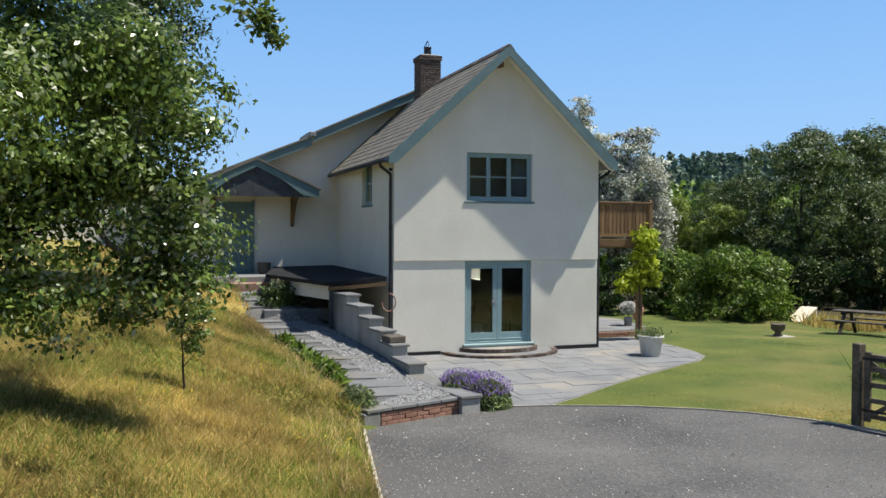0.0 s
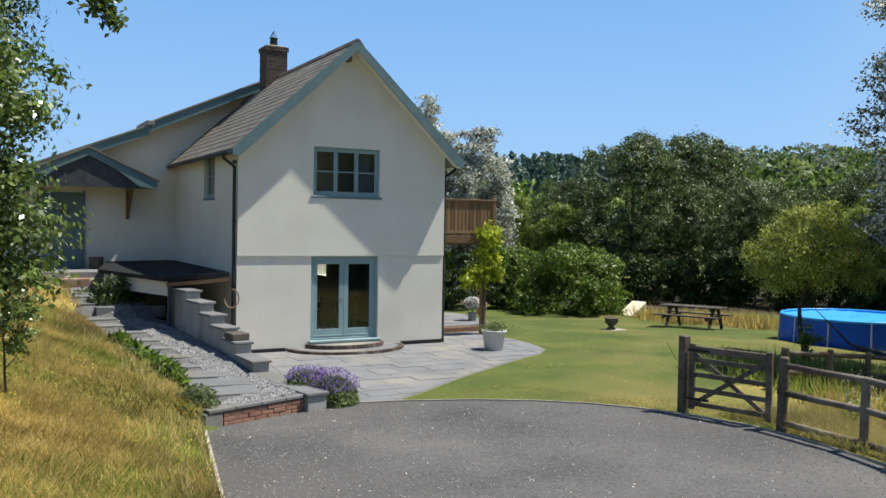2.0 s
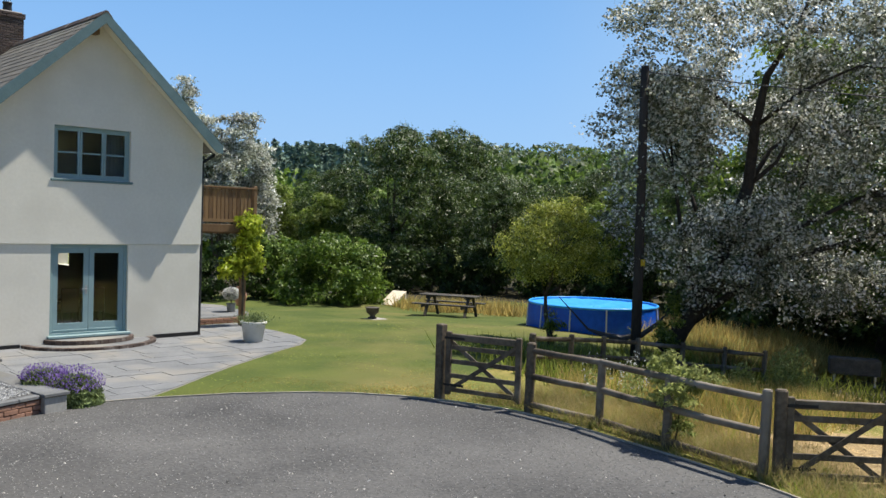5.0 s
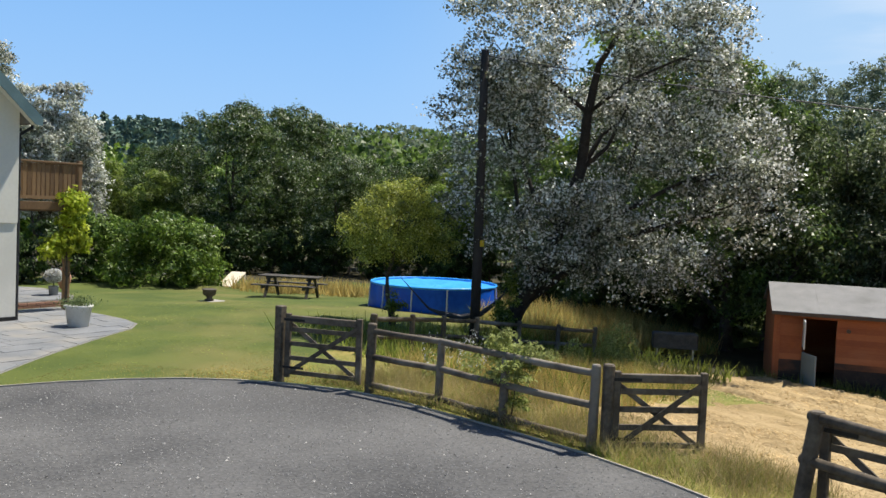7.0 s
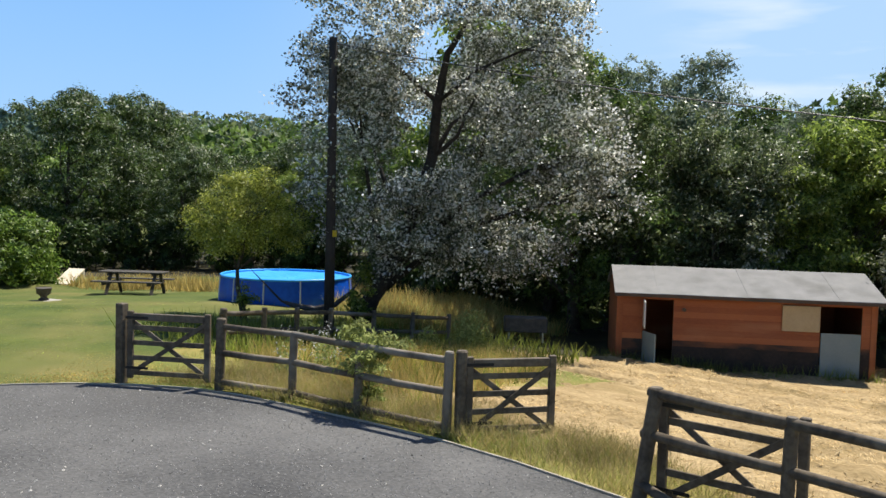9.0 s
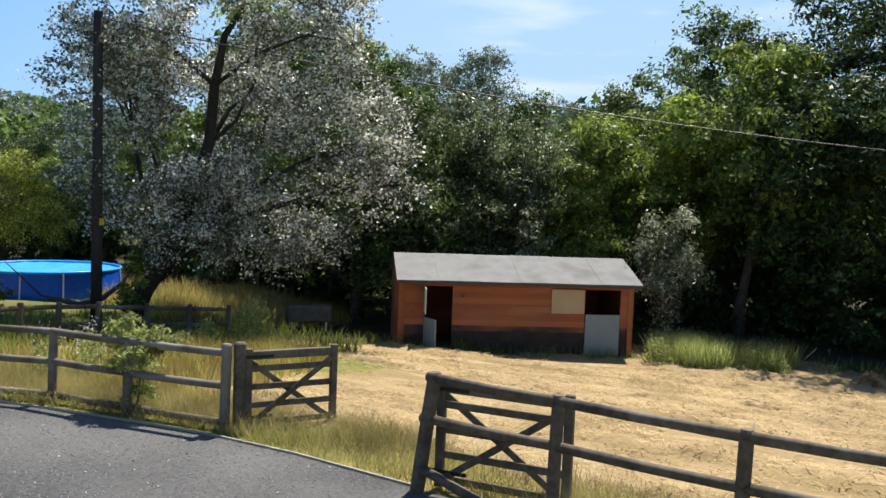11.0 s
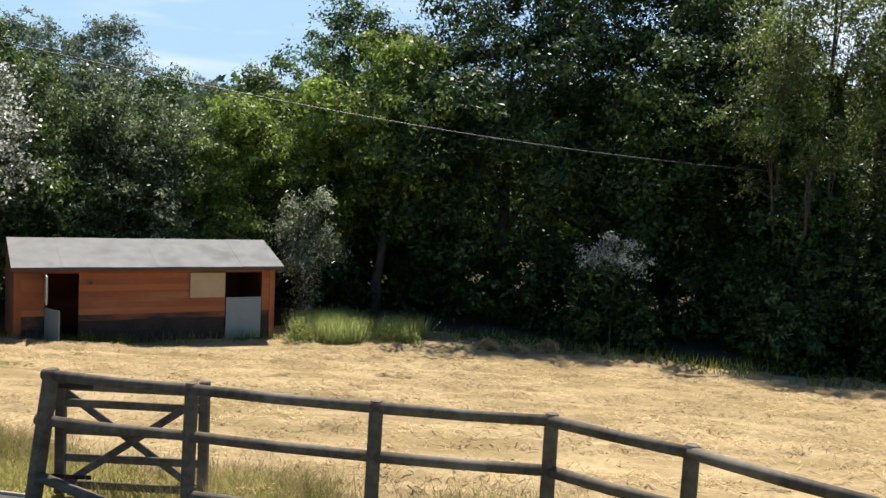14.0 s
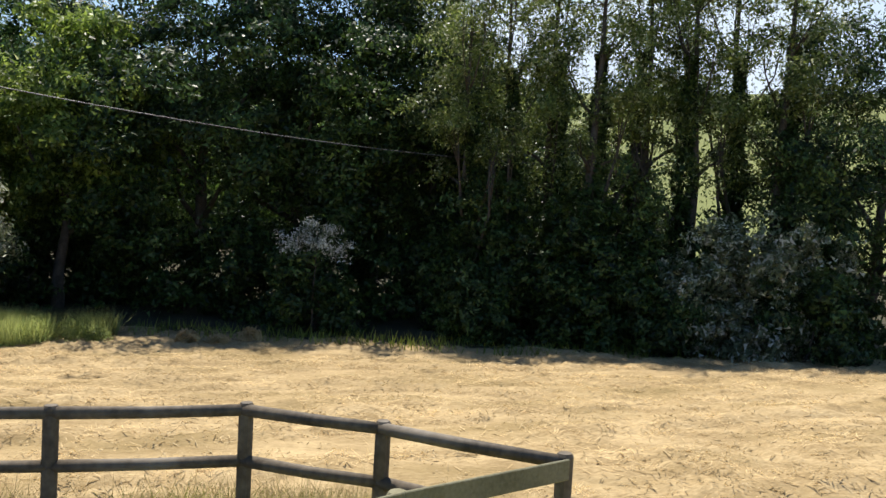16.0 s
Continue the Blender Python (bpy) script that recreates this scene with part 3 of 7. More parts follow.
slot = np.zeros(len(q), dtype=np.int32)
slot[(lerp_table(EDGE_X, cy) - cx > 0)] = 1
slot[(cx > -14) & (cy < 5.0)] = 1
slot[(cx > 7.0) & (cy < 14.0)] = 2
slot[(cx > -6) & (cy < -2.6)] = 2
slot[(cx > 7.0) & (cx < 8.6) & (cy < 14.0) & (cy > 1.0)] = 1
slot[(cx > 8.0) & (cy > 9.6) & (cy < 15.2) & (cx < 15.0)] = 1
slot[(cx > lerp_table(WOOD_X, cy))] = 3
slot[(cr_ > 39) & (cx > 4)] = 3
slot[cr_ > 58] = 4
gm.polygons.foreach_set("material_index", slot)
gm.shade_smooth()
ground = place("ground", gm, LAWN)
tagged(ground, "lawn, dry meadow bank and straw-strewn paddock", "ground", kind="structure")

# gravel drive with its edging
DRIVE = [(-0.2, 6.0), (-0.68, 9.26), (-1.12, 12.2), (-1.4, 12.75), (-0.1, 14.1), (0.95, 13.95), (1.77, 14.05), (3.09, 14.03), (4.1, 13.83), (4.88, 13.55), (5.6, 13.08), (6.2, 12.5), (6.75, 11.75), (7.08, 10.9), (7.32, 9.6), (7.5, 8.5), (7.62, 7.4), (7.63, 6.2), (7.5, 4.6), (7.25, 3.0), (6.9, 1.4), (6.5, 0.0), (5.4, 0.5), (4.6, 2.4), (3.0, 4.6)]
bm = bmesh.new()
prism(bm, DRIVE, -0.1, 0.012)
thing("drive", bm, GRAVEL, "grey gravel drive with a curved edge", "drive", "structure")


def strip(bm, pts, half, z0, z1):
    """A low kerb along points."""
    for (xa, ya), (xb, yb) in zip(pts, pts[1:]):
        d = Vector((xb - xa, yb - ya, 0))
        n_ = Vector((-d.y, d.x, 0)).normalized() * half
        prism(bm, [(xa - n_.x, ya - n_.y), (xb - n_.x, yb - n_.y), (xb + n_.x, yb + n_.y), (xa + n_.x, ya + n_.y)], z0, z1)


kerb = empty("drive_edging", pose(0, 0, 0), "thin pale timber edging along the drive", "edging", kind="structure")
for a, b in zip(DRIVE[5:18], DRIVE[6:19]):
    bm = bmesh.new()
    strip(bm, [a, b], 0.013, -0.05, 0.035)
    part("board", bm, KERB, kerb)
bm = bmesh.new()
strip(bm, DRIVE[0:3], 0.02, -0.05, 0.06)
part("board", bm, KERB, kerb)

# ---- the house ----
house = empty("house", HOUSE, "cream rendered two-storey house with slate roof and teal trim", "house")
HW, HD = 5.16, 9.5                                    # front width, depth
EAVE, RIDGE, RU = 4.70, 7.08, 2.60                    # heights; ridge place across
PITCH = (RIDGE - EAVE) / RU


def holed(bm, w, z0, z1, holes, thick, top=None):
    """A wall in the x-z plane from y = 0 to y = thick with openings right through it."""
    us = sorted({0, w, *[h[0] for h in holes], *[h[1] for h in holes]})
    zs = sorted({z0, z1, *[h[2] for h in holes], *[h[3] for h in holes]})
    grid = {}

    def vert(u, z):
        if (u, z) not in grid:
            grid[u, z] = bm.verts.new((u, 0, z))
        return grid[u, z]
    faces = []
    for ua, ub in zip(us, us[1:]):
        for za, zb in zip(zs, zs[1:]):
            if not any(h[0] <= ua and ub <= h[1] and h[2] <= za and zb <= h[3] for h in holes):
                faces.append(bm.faces.new((vert(ua, za), vert(ub, za), vert(ub, zb), vert(ua, zb))))
    if top:
        row = [vert(u, z1) for u in us]
        faces.append(bm.faces.new(row + [bm.verts.new((u, 0, z)) for u, z in top]))
    r = bmesh.ops.extrude_face_region(bm, geom=faces)
    bmesh.ops.translate(bm, vec=(0, thick, 0), verts=[v for v in r["geom"] if isinstance(v, bmesh.types.BMVert)])


DOOR = (1.72, 3.41, 0.16, 2.16)
WIN = (1.74, 3.40, 3.56, 4.68)
bm = bmesh.new()
holed(bm, HW, -0.25, 2.17, [DOOR], 0.32)
part("front_wall_lower", bm, RENDER, house, local=pose(0, 0.035, 0))
bm = bmesh.new()
holed(bm, HW, 2.174, EAVE, [WIN], 0.355, [(HW, EAVE), (RU, RIDGE - 0.12), (0, EAVE)][1:2])
part("front_wall_upper", bm, RENDER, house)
SIDEWIN = (1.7, 2.75, 3.50, 4.58)
bm = bmesh.new()
holed(bm, HD, -0.25, EAVE, [SIDEWIN], 0.3)
bmesh.ops.transform(bm, matrix=pose(0, 0, 0, 0, 0, 90) @ Matrix.Diagonal((1, -1, 1, 1)), verts=bm.verts)
bmesh.ops.translate(bm, vec=(0.0, 0.36, 0), verts=bm.verts)
part("side_wall", bm, RENDER, house)
bm = bmesh.new()                                      # far side, with a window that shows through the room
holed(bm, HD - 0.36, -0.25, EAVE, [(6.85, 7.7, 1.25, 2.05)], 0.3)
bmesh.ops.transform(bm, matrix=pose(0, 0, 0, 0, 0, 90) @ Matrix.Diagonal((1, -1, 1, 1)), verts=bm.verts)
bmesh.ops.translate(bm, vec=(HW - 0.3, 0.36, 0), verts=bm.verts)
part("side_wall", bm, RENDER, house)
bm = bmesh.new()
holed(bm, HW, -0.25, EAVE, [], 0.3, [(RU, RIDGE - 0.12)])
part("back_wall", bm, RENDER, house, local=pose(0, HD, 0))
part("floor_slab", bbox(0.3, HW - 0.3, 0.36, HD, -0.2, 0.12), FURNITURE, house)
part("upper_floor", bbox(0.3, HW - 0.3, 0.36, HD, 2.3, 2.5), ROOM, house)
part("room_wall", bbox(0.3, HW - 0.3, 8.8, 8.9, 0.12, 2.3), ROOM, house)
# upper wall is made up, set close to the window to brighten its panes
part("room_wall", bbox(0.3, HW - 0.3, 1.5, 1.6, 2.5, 4.7), ROOM, house)
part("upper_ceiling", bbox(0.3, HW - 0.3, 0.36, HD, 4.72, 4.78), ROOM, house)
part("plinth", bbox(4.02, HW + 0.01, 0.0, 0.03, -0.2, 0.10), BLACK, house, "black painted plinth band")
part("plinth", bbox(-0.01, 1.13, 0.0, 0.03, -0.2, 0.09), BLACK, house, "black painted plinth band")

# roof slopes: a deck with single slates on it
VERGE, OVER = 0.43, 0.24
deck = bmesh.new()
for s in (-1, 1):
    e = Vector((RU, 0, RIDGE))
    o = Vector((-OVER, 0, EAVE - OVER * PITCH)) if s < 0 else Vector((2 * RU + OVER, 0, EAVE - OVER * PITCH))
    yb_ = 6.47 if s < 0 else HD + 0.3
    vs = [(e.x, -VERGE, e.z), (o.x, -VERGE, o.z), (o.x, yb_, o.z), (e.x, yb_, e.z)]
    lo = [deck.verts.new((x, y, z - 0.09)) for x, y, z in vs]
    hi = [deck.verts.new((x, y, z)) for x, y, z in vs]
    deck.faces.new(hi), deck.faces.new(lo[::-1])
    for i in range(4):
        deck.faces.new((lo[i], lo[(i + 1) % 4], hi[(i + 1) % 4], hi[i]))
roof = part("roof", deck, LEAD, house)
# barge boards on the gable
for s in (-1, 1):
    bm = bmesh.new()
    x1 = -OVER if s < 0 else 2 * RU + OVER
    z1 = EAVE - OVER * PITCH
    pts = [(RU, RIDGE + 0.035), (x1, z1 + 0.03), (x1, z1 - 0.15), (x1 - s * 0.17, z1 - 0.13), (RU, RIDGE - 0.21)]
    f = bm.faces.new([bm.verts.new((x, -VERGE - 0.03, z)) for x, z in pts])
    r = bmesh.ops.extrude_face_region(bm, geom=[f])
    bmesh.ops.translate(bm, vec=(0, 0.028, 0), verts=[v for v in r["geom"] if isinstance(v, bmesh.types.BMVert)])
    part("barge_board", bm, TEAL, house, "teal painted barge board")
bm = bmesh.new()                                      # soffit under the verge
for s in (-1, 1):
    x1 = -OVER if s < 0 else 2 * RU + OVER
    z1 = EAVE - OVER * PITCH
    q4 = [(RU, -VERGE, RIDGE - 0.12), (x1, -VERGE, z1 - 0.12), (x1, -0.001, z1 - 0.12), (RU, -0.001, RIDGE - 0.12)]
    bm.faces.new([bm.verts.new(p) for p in q4])
part("soffit", bm, RENDER, house)
part("purlin_end", bbox(RU - 0.13, RU - 0.03, -0.2, 0.0, RIDGE - 0.42, RIDGE - 0.3), DECK, house, "bare timber ridge end")
# ridge tiles
for i in range(18):
    bm = bmesh.new()
    y0 = -VERGE - 0.03 + i * 0.45
    f = bm.faces.new([bm.verts.new((x, y0, z)) for x, z in ((RU - 0.14, RIDGE - 0.075), (RU - 0.03, RIDGE + 0.055), (RU + 0.03, RIDGE + 0.055), (RU + 0.14, RIDGE - 0.075), (RU, RIDGE + 0.0))])
    r = bmesh.ops.extrude_face_region(bm, geom=[f])
    bmesh.ops.translate(bm, vec=(0, 0.44, 0), verts=[v for v in r["geom"] if isinstance(v, bmesh.types.BMVert)])
    part("ridge_tile", bm, BRICK, roof, "brown clay ridge tile")
# gutters and downpipes
for x, s in ((-OVER - 0.02, -1), (2 * RU + OVER + 0.02, 1)):
    z1 = EAVE - OVER * PITCH - 0.05
    bm = bmesh.new()
    prof = [(0.055 * math.cos(a), 0.055 * math.sin(a)) for a in np.linspace(math.pi, 2 * math.pi, 9)] + [(0.045 * math.cos(a), 0.045 * math.sin(a)) for a in np.linspace(2 * math.pi, math.pi, 9)]
    f = bm.faces.new([bm.verts.new((x + s * 0.04 + a, -VERGE + 0.02, z1 + b)) for a, b in prof])
    r = bmesh.ops.extrude_face_region(bm, geom=[f])
    bmesh.ops.translate(bm, vec=(0, 6.45 if s < 0 else HD, 0), verts=[v for v in r["geom"] if isinstance(v, bmesh.types.BMVert)])
    part("gutter", bm, BLACK, house, "black half-round gutter")
    bm = bmesh.new()
    wx = -0.06 if s < 0 else HW + 0.05
    y1 = 0.08
    tube(bm, [(x + s * 0.04, y1, z1 - 0.04), (x + s * 0.04, y1, z1 - 0.12), (wx, y1, z1 - 0.3), (wx, y1, z1 - 0.5), (wx, y1, 0.05), (wx, y1 - 0.1, -0.1)], [0.036] * 6, 10)
    dp = part("downpipe", bm, BLACK, house, "black downpipe", smooth=True)
    for z in (4.2, 2.9, 1.5):
        bm = bmesh.new()
        tube(bm, [(wx, y1, z), (wx, y1, z + 0.07)], [0.046, 0.046], 10)
        part("pipe_clip", bm, BLACK, dp)
for i in range(9):                                    # rafter feet under the side eave
    part("rafter_foot", bbox(-0.2, 0.0, 0.35 + i * 0.68, 0.40 + i * 0.68, EAVE - 0.24, EAVE - 0.14), PORCH_DARK, house)

# french doors
fd = empty("french_doors", HOUSE, "closed glazed double doors in a pale teal frame", "door", kind="structure")
y = 0.10
d0, d1, dz0, dz1 = DOOR
for a in ((d0, d0 + 0.07, dz0, dz1), (d1 - 0.07, d1, dz0, dz1), (d0 + 0.07, d1 - 0.07, dz1 - 0.07, dz1), (d0 + 0.07, d1 - 0.07, dz0 + 0.062, dz0 + 0.10)):
    part("frame", bbox(a[0], a[1], y, y + 0.09, a[2], a[3], bevel=0.006), TEAL_LIGHT, fd)
part("sill", bbox(d0 - 0.05, d1 + 0.05, -0.06, y + 0.05, dz0 + 0.0, dz0 + 0.06, bevel=0.01), TEAL_LIGHT, fd)
mid = (d0 + d1) / 2
for k, (a, b) in enumerate(((d0 + 0.075, mid - 0.004), (mid + 0.004, d1 - 0.075))):
    bm = bmesh.new()
    st = 0.11
    holed(bm, b - a, 0, dz1 - dz0 - 0.18, [(st, b - a - st, 0.2, dz1 - dz0 - 0.18 - st)], 0.05)
    leaf_ = part("door_leaf", bm, TEAL_LIGHT, fd, local=pose(a, y + 0.015, dz0 + 0.105))
    part("pane", bbox(st, b - a - st, 0.02, 0.03, 0.2, dz1 - dz0 - 0.18 - st), GLASS, leaf_).visible_shadow = False
    part("bottom_bead", bbox(0.02, b - a - 0.02, -0.012, 0.0, 0.03, 0.06, bevel=0.004), TEAL_LIGHT, leaf_)
    if k == 0:
        bm = bmesh.new()
        tube(bm, [(b - a - 0.05, -0.055, 0.93), (b - a - 0.17, -0.055, 0.93)], [0.011, 0.011], 8)
        tube(bm, [(b - a - 0.05, 0.0, 0.93), (b - a - 0.05, -0.055, 0.93)], [0.011, 0.011], 8)
        box(bm, b - a - 0.07, b - a - 0.03, -0.008, 0.0, 0.82, 1.0)
        part("handle", bm, STEEL, leaf_, "polished lever handle")
# things in the room behind the doors
bm = bmesh.new()
box(bm, 1.6, 3.6, 1.8, 2.9, 0.78, 0.83, 0.01)
for a in (1.7, 3.45):
    for b in (1.9, 2.75):
        box(bm, a, a + 0.07, b, b + 0.07, 0.12, 0.78)
thing("dining_table", bm, FURNITURE, "dark wooden table inside the glazed doors", "table", m=HOUSE)
bm = bmesh.new()
box(bm, 1.3, 1.62, 4.0, 4.18, 1.45, 2.1, 0.01)
thing("wall_cabinet", bm, POT_WHITE, "white cabinet on the back wall of the room", "cabinet", m=HOUSE)
bm = bmesh.new()
for x in (1.9, 2.5, 3.1):
    box(bm, x, x + 0.4, 1.45, 1.5, 0.55, 1.1, 0.01)
    box(bm, x, x + 0.4, 1.45, 1.85, 0.53, 0.58, 0.01)
    for lx in (x, x + 0.36):
        for ly in (1.45, 1.8):
            box(bm, lx, lx + 0.04, ly, ly + 0.04, 0.12, 0.55)
    thing("dining_chair", bm, FURNITURE, "dark wooden chair at the table indoors", "chair", group="chairs at the table", m=HOUSE)
    bm = bmesh.new()
bm.free()


def casement(name, m, w, h, lights, bars, label, curtain=False):
    """A painted window: frame, sill, opening lights with glazing bars and panes."""
    win = empty(name, m, label, "window", kind="structure")
    for a in ((0, 0.055, 0, h), (w - 0.055, w, 0, h), (0.055, w - 0.055, h - 0.055, h), (0.055, w - 0.055, 0, 0.055)):
        part("window_frame", bbox(a[0], a[1], 0.02, 0.1, a[2], a[3], bevel=0.005), TEAL_LIGHT, win)
    part("window_sill", bbox(-0.06, w + 0.06, -0.075, 0.06, -0.06, -0.004, bevel=0.012), TEAL, win, "teal painted sill")
    lw = (w - 0.11) / lights
    for i in range(lights):
        bm = bmesh.new()
        holes, n = [], bars
        ph = (h - 0.11 - 0.1 - 0.03 * (n - 1)) / n
        for k in range(n):
            holes.append((0.045, lw - 0.051, 0.05 + k * (ph + 0.03), 0.05 + k * (ph + 0.03) + ph))
        holed(bm, lw - 0.006, 0, h - 0.11, holes, 0.045)
        li = part("casement", bm, TEAL_LIGHT, win, local=pose(0.058 + i * lw, 0.03, 0.055))
        for a in holes:
            part("pane", bbox(a[0], a[1], 0.018, 0.026, a[2], a[3]), GLASS, li).visible_shadow = False
    if curtain:
        bm = bmesh.new()
        ng = 24
        row = [[bm.verts.new((w - 0.42 + 0.4 * i / ng, 0.24 + 0.03 * math.sin(i * 1.4), z)) for i in range(ng + 1)] for z in (0.0, h)]
        for i in range(ng):
            bm.faces.new((row[0][i], row[0][i + 1], row[1][i + 1], row[1][i]))
        r = bmesh.ops.solidify(bm, geom=bm.faces[:], thickness=0.006)
        cu = finish("curtain", bm, CURTAIN, None, "", True, m)
        tagged(cu, "pale blue-grey curtain drawn to one side of the window", "curtain")
    return win


casement("window_1", HOUSE @ pose(WIN[0], 0.05, WIN[2]), WIN[1] - WIN[0], WIN[3] - WIN[2], 3, 2, "three-light teal casement window with glazing bars", True)
casement("window_2", HOUSE @ pose(0.06, SIDEWIN[1] + 0.36, SIDEWIN[2]) @ pose(0, 0, 0, 0, 0, -90), SIDEWIN[1] - SIDEWIN[0], SIDEWIN[3] - SIDEWIN[2], 2, 2, "small teal side window")

# chimney of single bricks, with its pot and cowl
chim = empty("chimney", HOUSE @ Matrix.Translation((2.14, 5.0, 0.62)) @ Matrix.Diagonal((0.86, 0.86, 0.91, 1)), "dark brick chimney stack with a round flue cowl", "chimney")
part("core", bbox(0.02, 0.70, 0.02, 0.70, 6.2, 7.98), MORTAR, chim)
brick_me = {}


def brick_mesh(lx, ly, lz, material, tag):
    key = (lx, ly, lz, tag)
    if key not in brick_me:
        b = bbox(0, lx, 0, ly, 0, lz, bevel=min(lx, ly, lz) * 0.08)
        me = bpy.data.meshes.new("brick")
        b.to_mesh(me)
        b.free()
        me.materials.append(material)
        brick_me[key] = me
    return brick_me[key]


rb = random.Random(4)
for k in range(21):
    z = 6.42 + k * 0.075
    grow = 0.035 if k >= 19 else 0.0
    for side in range(2):                             # the two faces that show
        off = 0.0 if (k + side) % 2 else -0.11
        for i in range(5):
            a, b_ = max(-grow, off + i * 0.225), min(0.72 + grow, off + i * 0.225 + 0.215)
            if b_ - a < 0.03:
                continue
            lx = round(b_ - a, 3)
            if side == 0:
                place("brick", brick_mesh(lx, 0.1, 0.066, BRICK, "c"), BRICK, chim, local=pose(a, -grow + rb.uniform(-0.004, 0.004), z))
            else:
                place("brick", brick_mesh(0.1, lx, 0.066, BRICK, "s"), BRICK, chim, local=pose(-grow + rb.uniform(-0.004, 0.004), a, z))
part("flaunching", bbox(0.03, 0.69, 0.03, 0.69, 7.98, 8.03, bevel=0.02), MORTAR, chim)
bm = bmesh.new()
lathe(bm, [(0.14, 8.02), (0.13, 8.1), (0.12, 8.26), (0.135, 8.28), (0.135, 8.31)], 20, pose(0.36, 0.36, 0))
part("flue_pot", bm, BLACK, chim, smooth=True)
bm = bmesh.new()
for k in range(8):
    a = math.pi * k / 4
    tube(bm, [(0.36 + 0.12 * math.cos(a), 0.36 + 0.12 * math.sin(a), 8.3), (0.36 + 0.07 * math.cos(a), 0.36 + 0.07 * math.sin(a), 8.42), (0.36, 0.36, 8.52)], [0.006] * 3, 5)
part("bird_guard", bm, BLACK, chim, "wire bird guard")

# the wing behind, gable end on, with its own verge
wing = empty("house_wing", HOUSE, "cream rendered rear wing with a porch and teal verge", "house")
WV = 6.5
bm = bmesh.new()
prof = [(-8.2, -0.3), (0.0, -0.3), (0.0, 5.86), (-2.4, 4.72), (-5.2, 3.6), (-8.2, 3.5)]
lo = [bm.verts.new((x, WV, z)) for x, z in prof]
f = bm.faces.new(lo)
r = bmesh.ops.extrude_face_region(bm, geom=[f])
bmesh.ops.translate(bm, vec=(0, 0.35, 0), verts=[v for v in r["geom"] if isinstance(v, bmesh.types.BMVert)])
part("wall", bm, RENDER, wing)
bm = bmesh.new()
prof = [(0.0, 4.2), (2.6, 4.2), (2.6, 7.02), (0.0, 5.82)]
f = bm.faces.new([bm.verts.new((x, WV + 0.02, z)) for x, z in prof])
r = bmesh.ops.extrude_face_region(bm, geom=[f])
bmesh.ops.translate(bm, vec=(0, 0.33, 0), verts=[v for v in r["geom"] if isinstance(v, bmesh.types.BMVert)])
part("wall", bm, RENDER, wing)
for (xa, za), (xb, zb) in (((-0.8, 5.60), (2.75, 7.20)), ((-6.2, 3.30), (-0.84, 5.50))):
    bm = bmesh.new()
    f = bm.faces.new([bm.verts.new(p) for p in ((xa, WV - 0.66, za), (xb, WV - 0.66, zb), (xb, WV - 0.66, zb - 0.24), (xa, WV - 0.66, za - 0.24))])
    r = bmesh.ops.extrude_face_region(bm, geom=[f])
    bmesh.ops.translate(bm, vec=(0, 0.03, 0), verts=[v for v in r["geom"] if isinstance(v, bmesh.types.BMVert)])
    part("barge_board", bm, TEAL, wing, "teal painted barge board")
    bm = bmesh.new()
    f = bm.faces.new([bm.verts.new(p) for p in ((xa, WV - 0.7, za + 0.05), (xb, WV - 0.7, zb + 0.05), (xb, WV - 0.7, zb), (xa, WV - 0.7, za))])
    r = bmesh.ops.extrude_face_region(bm, geom=[f])
    bmesh.ops.translate(bm, vec=(0, 8.2, 0), verts=[v for v in r["geom"] if isinstance(v, bmesh.types.BMVert)])
    part("roof", bm, SLATE_REST, wing, "grey slate roof slope")
part("ridge_end", bbox(-0.92, -0.72, WV - 0.72, WV + 1, 5.52, 5.66, bevel=0.02), LEAD, wing)

# porch over the wing's door
porch = empty("porch", HOUSE @ pose(-2.42, WV, 0), "small gabled porch roof with teal barge boards on brackets", "porch")
PX, PA, PE, PD = 1.74, 4.80, 3.98, 1.0
for s in (-1, 1):
    bm = bmesh.new()
    f = bm.faces.new([bm.verts.new((s * x, -PD, z)) for x, z in ((0, PA), (PX, PE), (PX, PE - 0.2), (PX - 0.45, PE - 0.16), (0.7, PE + 0.28), (0, PA - 0.2))])
    r = bmesh.ops.extrude_face_region(bm, geom=[f])
    bmesh.ops.translate(bm, vec=(0, 0.04, 0), verts=[v for v in r["geom"] if isinstance(v, bmesh.types.BMVert)])
    part("barge_board", bm, TEAL, porch)
    bm = bmesh.new()
    f = bm.faces.new([bm.verts.new((s * x, -PD - 0.03, z)) for x, z in ((0, PA + 0.06), (PX + 0.06, PE + 0.035), (PX + 0.06, PE - 0.005), (0, PA + 0.005))])
    r = bmesh.ops.extrude_face_region(bm, geom=[f])
    bmesh.ops.translate(bm, vec=(0, PD + 0.03, 0), verts=[v for v in r["geom"] if isinstance(v, bmesh.types.BMVert)])
    part("roof_slope", bm, SLATE_REST, porch)
    bm = bmesh.new()
    box(bm, s * 1.12 - 0.045, s * 1.12 + 0.045, -0.1, -0.005, 2.95, 3.72, 0.01)
    tube(bm, [(s * 1.12, -0.06, 3.05), (s * 1.12, -0.35, 3.35), (s * 1.12, -0.75, 3.72)], [0.045] * 3, 6)
    box(bm, s * 1.12 - 0.045, s * 1.12 + 0.045, -PD + 0.05, 0, 3.72, 3.82, 0.01)
    part("bracket", bm, DECK, porch, "timber bracket")
bm = bmesh.new()
